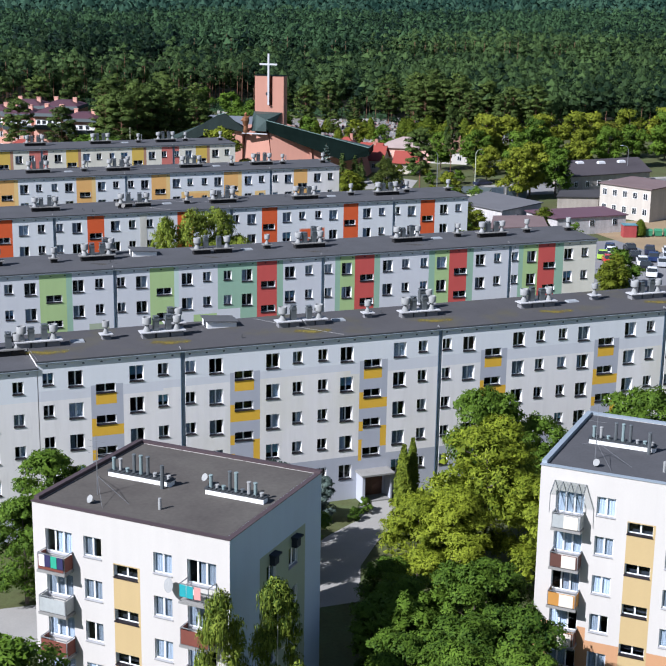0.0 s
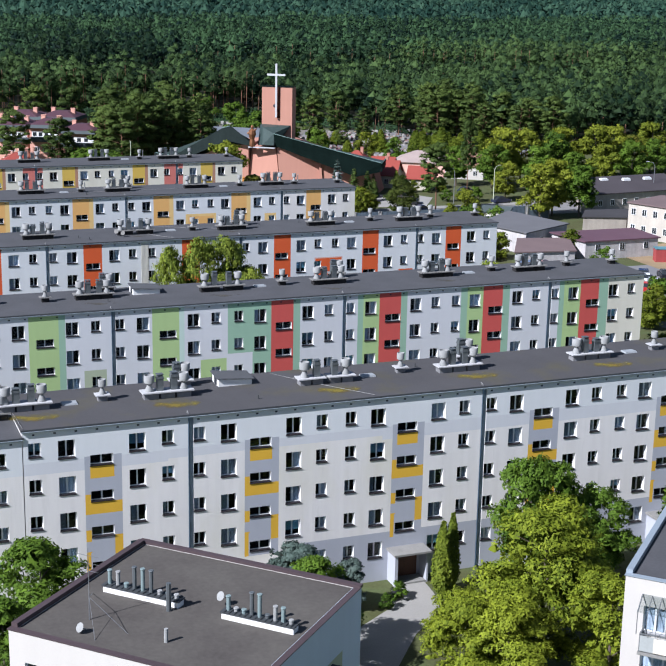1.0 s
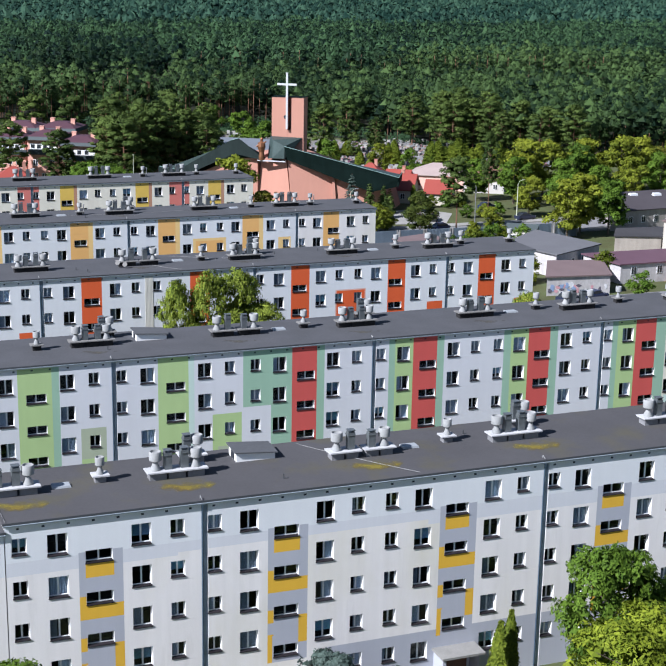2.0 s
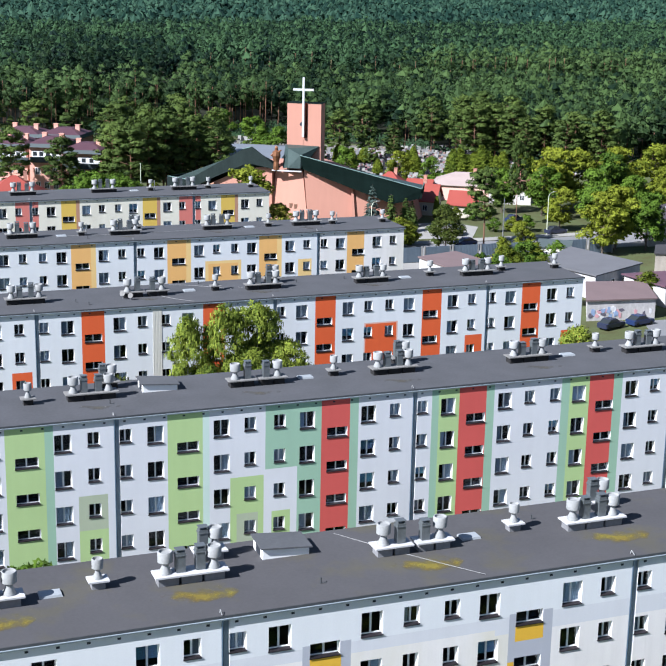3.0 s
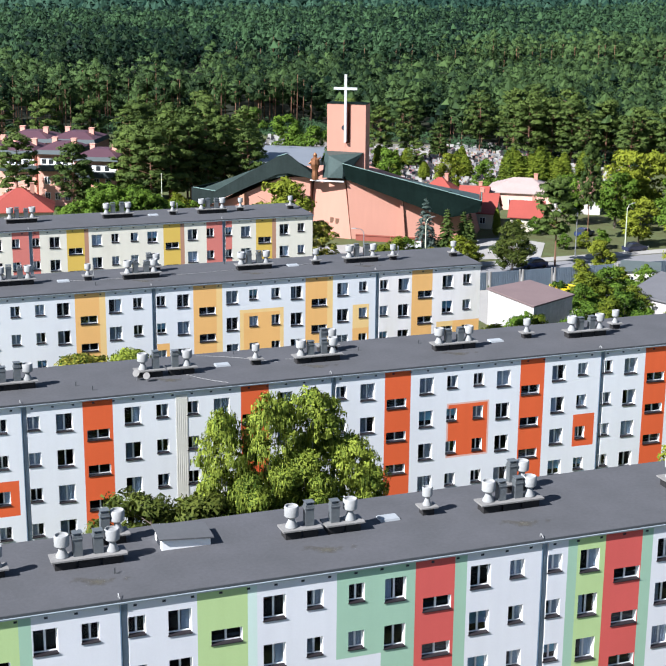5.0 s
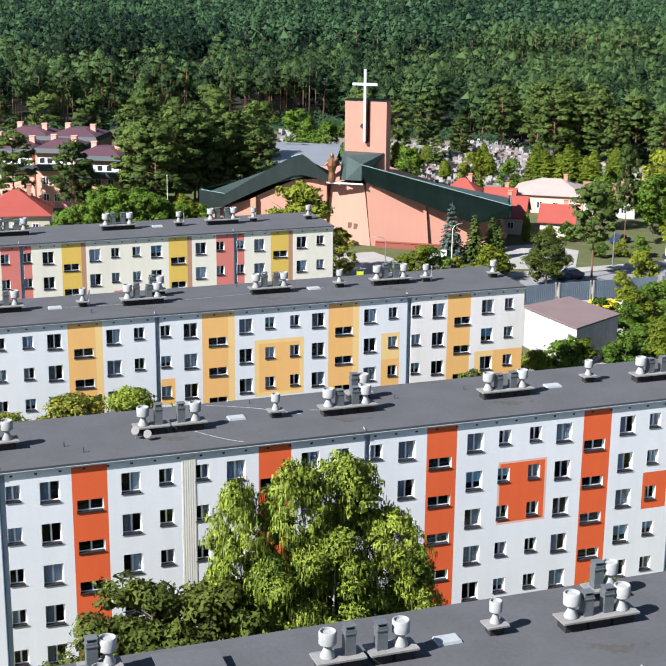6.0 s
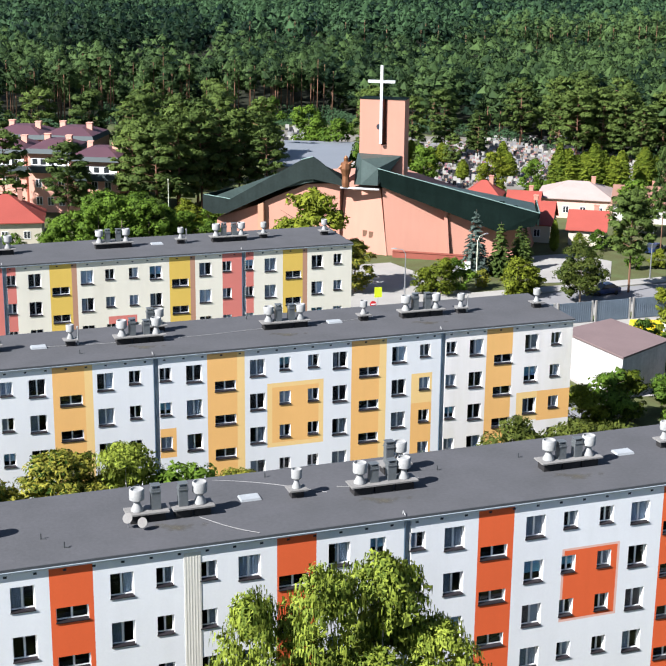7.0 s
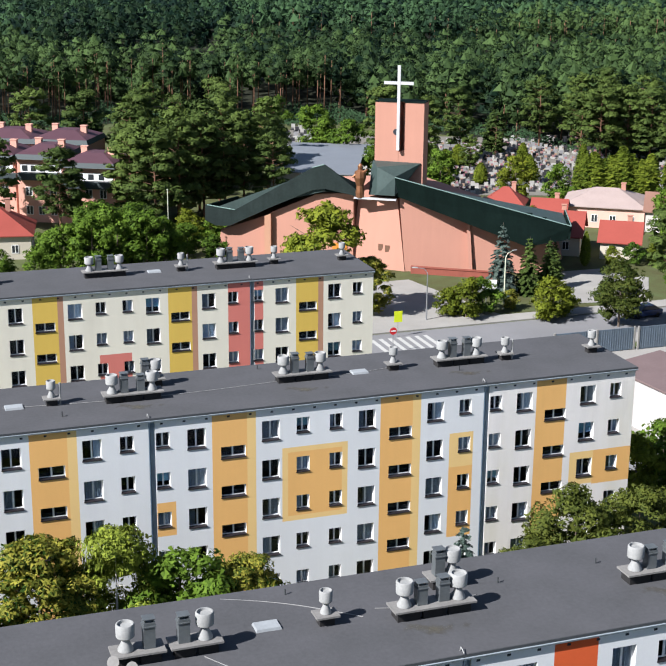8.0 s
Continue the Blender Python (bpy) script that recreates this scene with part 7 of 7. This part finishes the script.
# ---- trees of the middle distance ----
G_M = "trees round the church"
for x, y, s, i in ((84.5, 175.6, 0.97, 0), (88.0, 174.8, 0.86, 1), (91.4, 175.8, 0.78, 0), (95.0, 181.0, 0.6, 1)):
    plant("spruce_tree", T_SPR[i] if i == 0 and x < 86 else T_DSPR[0] if x > 86 else T_SPR[1], x, y, "blue-green spruce in front of the church", group=G_M, s=s, rz=40 * x)
for x, y, s, i in ((75.5, 166.6, 0.95, 1), (78.4, 168.2, 0.85, 0), (73.8, 168.0, 0.7, 1), (84.6, 162.6, 1.0, 1), (86.8, 164.2, 0.85, 1), (82.4, 168.6, 0.5, 2)):
    plant("shrub", T_BUSH[i], x, y, "rounded yellow-green shrub by the street", "shrub", "shrubs", s, 50 * x)
plant("broadleaf_tree", T_DARK[0], 91.2, 157.6, "rounded dark green street tree", group=G_M, s=0.82, rz=0, sz=0.86)
plant("broadleaf_tree", T_YEL[1], 58.4, 172.0, "spreading yellow-green tree before the church", group=G_M, s=1.36, rz=30, sz=1.33)
plant("broadleaf_tree", T_AUT[0], 65.0, 171.0, "small tree with turning leaves before the church", group=G_M, s=0.9, rz=130)
for x, y, s, i in ((100.2, 160.6, 0.93, 0), (115.6, 177.5, 1.08, 1)):
    plant("pine_tree", T_TALL[i % 2], x, y, "pine with a bare reddish trunk by the street", group=G_M, s=s * (0.82, 0.42)[i], rz=70 * i, sz=s)
for k, (x, y, s) in enumerate(((50, 223, 0.95), (54.5, 226, 1.0), (59, 229, 1.02), (63.5, 233, 0.98), (68, 238, 0.95), (56, 234, 1.05), (61, 240, 1.05), (66, 246, 1.0), (51, 233, 0.95), (71, 231, 0.8), (47.5, 229, 0.9), (74, 244, 0.9),
                           (36.4, 228.0, 0.78), (27.0, 234.0, 0.86), (39.0, 231.0, 0.55), (79.0, 262, 0.9), (70, 258, 1.0), (62, 256, 1.0), (55, 262, 1.0), (52, 250, 1.0), (47, 268, 1.0), (38, 272, 1.0), (29, 270, 1.0), (60, 275, 1.0), (75, 280, 1.0))):
    plant("pine_tree", T_PINE[k % 4], x, y, "tall pine with a dense dark green crown", group=G_M, s=s, rz=50 * k)
for k, (x, y, s) in enumerate(((148, 262, 0.9), (153, 268, 0.95), (157, 258, 0.9), (161, 266, 1.0), (165, 256, 0.9), (152, 278, 0.95), (160, 280, 1.0), (146, 284, 0.9), (168, 246, 0.85), (172, 240, 0.9), (156, 250, 0.75), (163, 242, 0.8))):
    plant("pine_tree", T_PINE[k % 4], x, y, "dense pine at the edge of the wood", group=G_M, s=s, rz=63 * k, z=GZ - 0.05)
for k, (x, y, s) in enumerate(((24, 197, 0.55), (28, 194, 0.58), (32, 199, 0.78), (35.6, 196, 0.95), (39.5, 199, 0.98), (43, 197, 0.95), (46, 200, 0.8), (31, 204, 0.6), (37, 205, 0.95), (43, 206, 0.9), (20, 200, 0.5), (50, 203, 0.62), (53, 200, 0.5))):
    plant("broadleaf_tree", T_BROAD[k % 3], x, y, "dense green tree behind a block", group=G_M, s=s * 0.95, rz=65 * k)
for k, (x, y, s, yl) in enumerate(((116.5, 147.0, 1.05, 1), (121.0, 150, 1.1, 1), (126, 148, 1.0, 0), (103.2, 151.8, 0.55, 1), (131, 191, 1.25, 1), (137, 193, 1.2, 1), (143, 189, 1.2, 0), (149, 194, 1.2, 1), (156, 192, 1.25, 1), (163, 196, 1.2, 1), (170, 198, 1.2, 2), (177, 200, 1.2, 1),
                               (126, 186, 1.0, 0), (133, 178, 1.0, 0), (141, 176, 0.9, 0), (150, 178, 1.0, 1), (160, 182, 1.0, 0), (168, 184, 1.0, 0), (120, 192, 0.9, 0), (121, 170, 0.8, 1), (127, 166, 0.9, 0), (134, 163, 0.8, 0), (183, 192, 1.2, 0), (190, 204, 1.2, 1), (113, 229, 0.8, 1), (119, 225, 0.7, 0))):
    plant("broadleaf_tree", (T_BROAD, T_YEL, T_AUT)[yl][k % (3, 2, 1)[yl]], x, y, ("broad dark green tree", "broad yellow-green tree", "broad tree with turning leaves")[yl] + " at the wood's edge", group=G_M, s=s, rz=77 * k)
for k, (x, y, s) in enumerate(((78, 114.5, 0.95), (82, 113.6, 1.05), (86, 113.0, 1.0), (90, 113.5, 0.9), (80.5, 116.5, 1.05), (84.5, 118.5, 1.1), (88.4, 120.5, 1.1), (92, 124.5, 1.0), (86.5, 127.5, 1.0), (90.0, 131.0, 1.05), (87.0, 135.6, 0.75), (91.5, 136.0, 0.95), (95.0, 137.5, 0.9), (98.6, 139.4, 0.85), (101.5, 136.8, 0.9), (106.4, 210.6, 0.7), (109.0, 208.6, 0.55), (106.6, 185.8, 0.5), (109.6, 185.0, 0.6), (112.6, 184.6, 0.55), (94.0, 134.0, 1.1), (66.5, 112.8, 1.0), (69.8, 114.0, 1.1), (72.8, 115.4, 1.0), (108.0, 172.0, 0.5), (111.5, 171.5, 0.55), (114.5, 170.8, 0.6), (52.5, 214, 0.9), (56.0, 213, 0.8), (54.0, 219, 0.9), (59.0, 217, 0.7), (103.5, 112.5, 0.9), (101.0, 98.4, 0.8), (70.5, 38.0, 1.35), (73, 39.5, 1.1), (89.4, 66.6, 1.05), (91.6, 68.0, 1.15), (87.6, 64.6, 0.95), (67.5, 70, 0.9), (98, 148.8, 0.7))):
    plant("shrub", T_BUSH[k % 2], x, y, "bushy green shrub on the grass", "shrub", "shrubs", s, 37 * k)
for k, (x, y, s) in enumerate(((128, 232.5, 1.75), (129.6, 232, 1.8), (131.2, 231.4, 1.85), (132.8, 231, 1.8), (134.4, 230.5, 1.9), (136, 230, 1.85), (137.6, 229.4, 1.8), (139.2, 229, 1.75), (123.2, 247.8, 1.3), (124.8, 247.2, 1.35), (112.0, 256, 1.5), (126.5, 252, 0.9), (146, 232, 1.7), (148, 231.5, 1.6), (116, 249, 1.0), (131, 262, 1.1), (142, 258, 1.2), (120, 268, 1.2), (111, 263, 1.4))):
    plant("thuja", T_COL[k % 2], x, y, "tall upright green thuja by the cemetery", "tree", "columns of thuja", s * (1.5 + 0.3 * math.sin(2.3 * k)), 37 * k, sz=s * (0.80 + 0.10 * math.sin(1.7 * k + 1)))
for k, (x, y, s) in enumerate(((108, 252, 0.75), (114, 270, 0.8), (124, 276, 0.85), (134, 282, 0.9), (147, 268, 0.8), (154, 262, 0.9), (139, 243, 0.55), (129, 270, 0.6), (107, 275, 0.9), (158, 276, 1.0), (104, 262, 0.8), (118, 258, 0.45))):
    plant("pine_tree", T_PINE[k % 4] if k % 3 else T_DSPR[0], x, y, "dark conifer among the graves", group=G_M, s=s if k % 3 else s * 1.2, rz=40 * k)
for k, (x, y, s) in enumerate(((96, 283, 1.1), (90, 296, 1.1), (82, 276, 1.0), (100, 250, 0.9), (93, 243, 0.85), (88, 222, 0.75), (97, 268, 1.0), (104, 240, 0.8))):
    plant("broadleaf_tree", T_BROAD[k % 3], x, y, "broad dark green tree by the cemetery", group=G_M, s=s, rz=40 * k)
plant("thuja", T_COL[1], 118.2, 103.6, "bushy upright thuja by the sandy yard", "shrub", "columns of thuja", 1.4, 0, sz=0.62)
plant("thuja", T_COL[0], 102.6, 186.2, "slim upright thuja by a red-roofed house", "shrub", "columns of thuja", 0.95, 0)

# undergrowth along the wood's front
ru = np.random.default_rng(91)
ux = ru.uniform(0, 330, 30000)
uy = wood_edge(ux) + ru.uniform(-7, 14, len(ux))
uh = np.abs(np.sin(ux * 0.35) * np.sin(ux * 0.13 + 2)) * 3.2 + 0.6
uc = np.stack([ux, uy, GZ + uh * ru.random(len(ux)) ** 0.7], 1)
tagged(part("undergrowth", quad_mesh("undergrowth", leaf_faces(ru, uc, np.tile([[-0.4, -0.7, 0.5]], (len(ux), 1)), 0.4), [WOODPINE]), None), "leafy green undergrowth at the foot of the pines", "undergrowth", kind="stuff")

# ---- cables and pegs on the felt roofs ----
CABLE = mat("pale_cable", (0.26, 0.26, 0.26), 0.7, 0.1)
def roof_cable(house, pts, r=0.018):
    """One bent tube along the points."""
    g, n = Geo(), 5
    for a in pts:
        g.v += [(a[0] + 0.3 * r * math.cos(2 * math.pi * i / n), a[1] + r * math.cos(2 * math.pi * i / n), a[2] + r * math.sin(2 * math.pi * i / n)) for i in range(n)]
    for j in range(len(pts) - 1):
        for i in range(n):
            g.f.append((j * n + i, j * n + (i + 1) % n, (j + 1) * n + (i + 1) % n, (j + 1) * n + i)); g.m.append(0)
    part("cable", g, CABLE, house, "pale cable lying across the roof")
def wavy(x0, y0, x1, y1, sag, n=14, z=15.46):
    return [(x0 + (x1 - x0) * i / n, y0 + (y1 - y0) * i / n - sag * math.sin(math.pi * i / n), z) for i in range(n + 1)]
roof_cable(block_d, wavy(26.6, 4.6, 46.0, 4.6, 0.7))
roof_cable(block_d, wavy(46.4, 4.5, 55.0, 5.3, 0.3))
roof_cable(block_c, wavy(38.5, 8.1, 44.2, 4.4, -0.4))
roof_cable(block_c, wavy(36.5, 3.2, 39.0, 0.2, 0.3))
roof_cable(block_c, wavy(45.0, 5.0, 50.0, 4.8, 0.4))
roof_cable(block_a, wavy(21.0, 8.1, 26.8, 0.2, 0.2))
roof_cable(block_a, wavy(-0.1, 5.0, 0.05, 0.0, 0.1))
DISH = Geo().lathe([(0.02, 0), (0.16, 0.03), (0.27, 0.09), (0.28, 0.10)], n=16).mesh("satellite_dish", [SLAB])
for house, spots_ in ((block_c, ((14.9 + 17.7, 3.0, 0.55), (15.6 + 17.7, 2.55, 0.4))),):
    for x, y, z in spots_:
        d = part("satellite_dish", DISH, None, house, "round pale satellite dish", Matrix.Translation((x, y, 15.42 + z)) @ pose(0, 0, 0, 62, 0, -38))
        part("post", Geo().tube((0, 0, 0), (0, 0, z), 0.025, 0.025, 6), STEEL, house, "", Matrix.Translation((x, y + 0.05, 15.40)))
PEG = Geo().tube((0, 0, 0), (0, 0, 0.35), 0.04, 0.04, 6).tube((0, 0, 0.04), (0.25, -0.05, 0.04), 0.03, 0.03, 5).mesh("roof_peg", [ROOFEDGE])
for house, pegs in ((block_c, ((28.0, 3.0), (29.0, 1.6), (51.5, 5.6), (57.0, 6.0), (58.8, 5.8), (41.5, 7.6))), (block_d, ((30.0, 2.0), (44.5, 7.5), (58.0, 3.0))), (block_b, ((24.0, 3.0), (47.0, 6.0))), (block_a, ((18.0, 2.0), (33.0, 6.5)))):
    for x, y in pegs:
        part("roof_peg", PEG, None, house, "", Matrix.Translation((x, y, 15.40)))
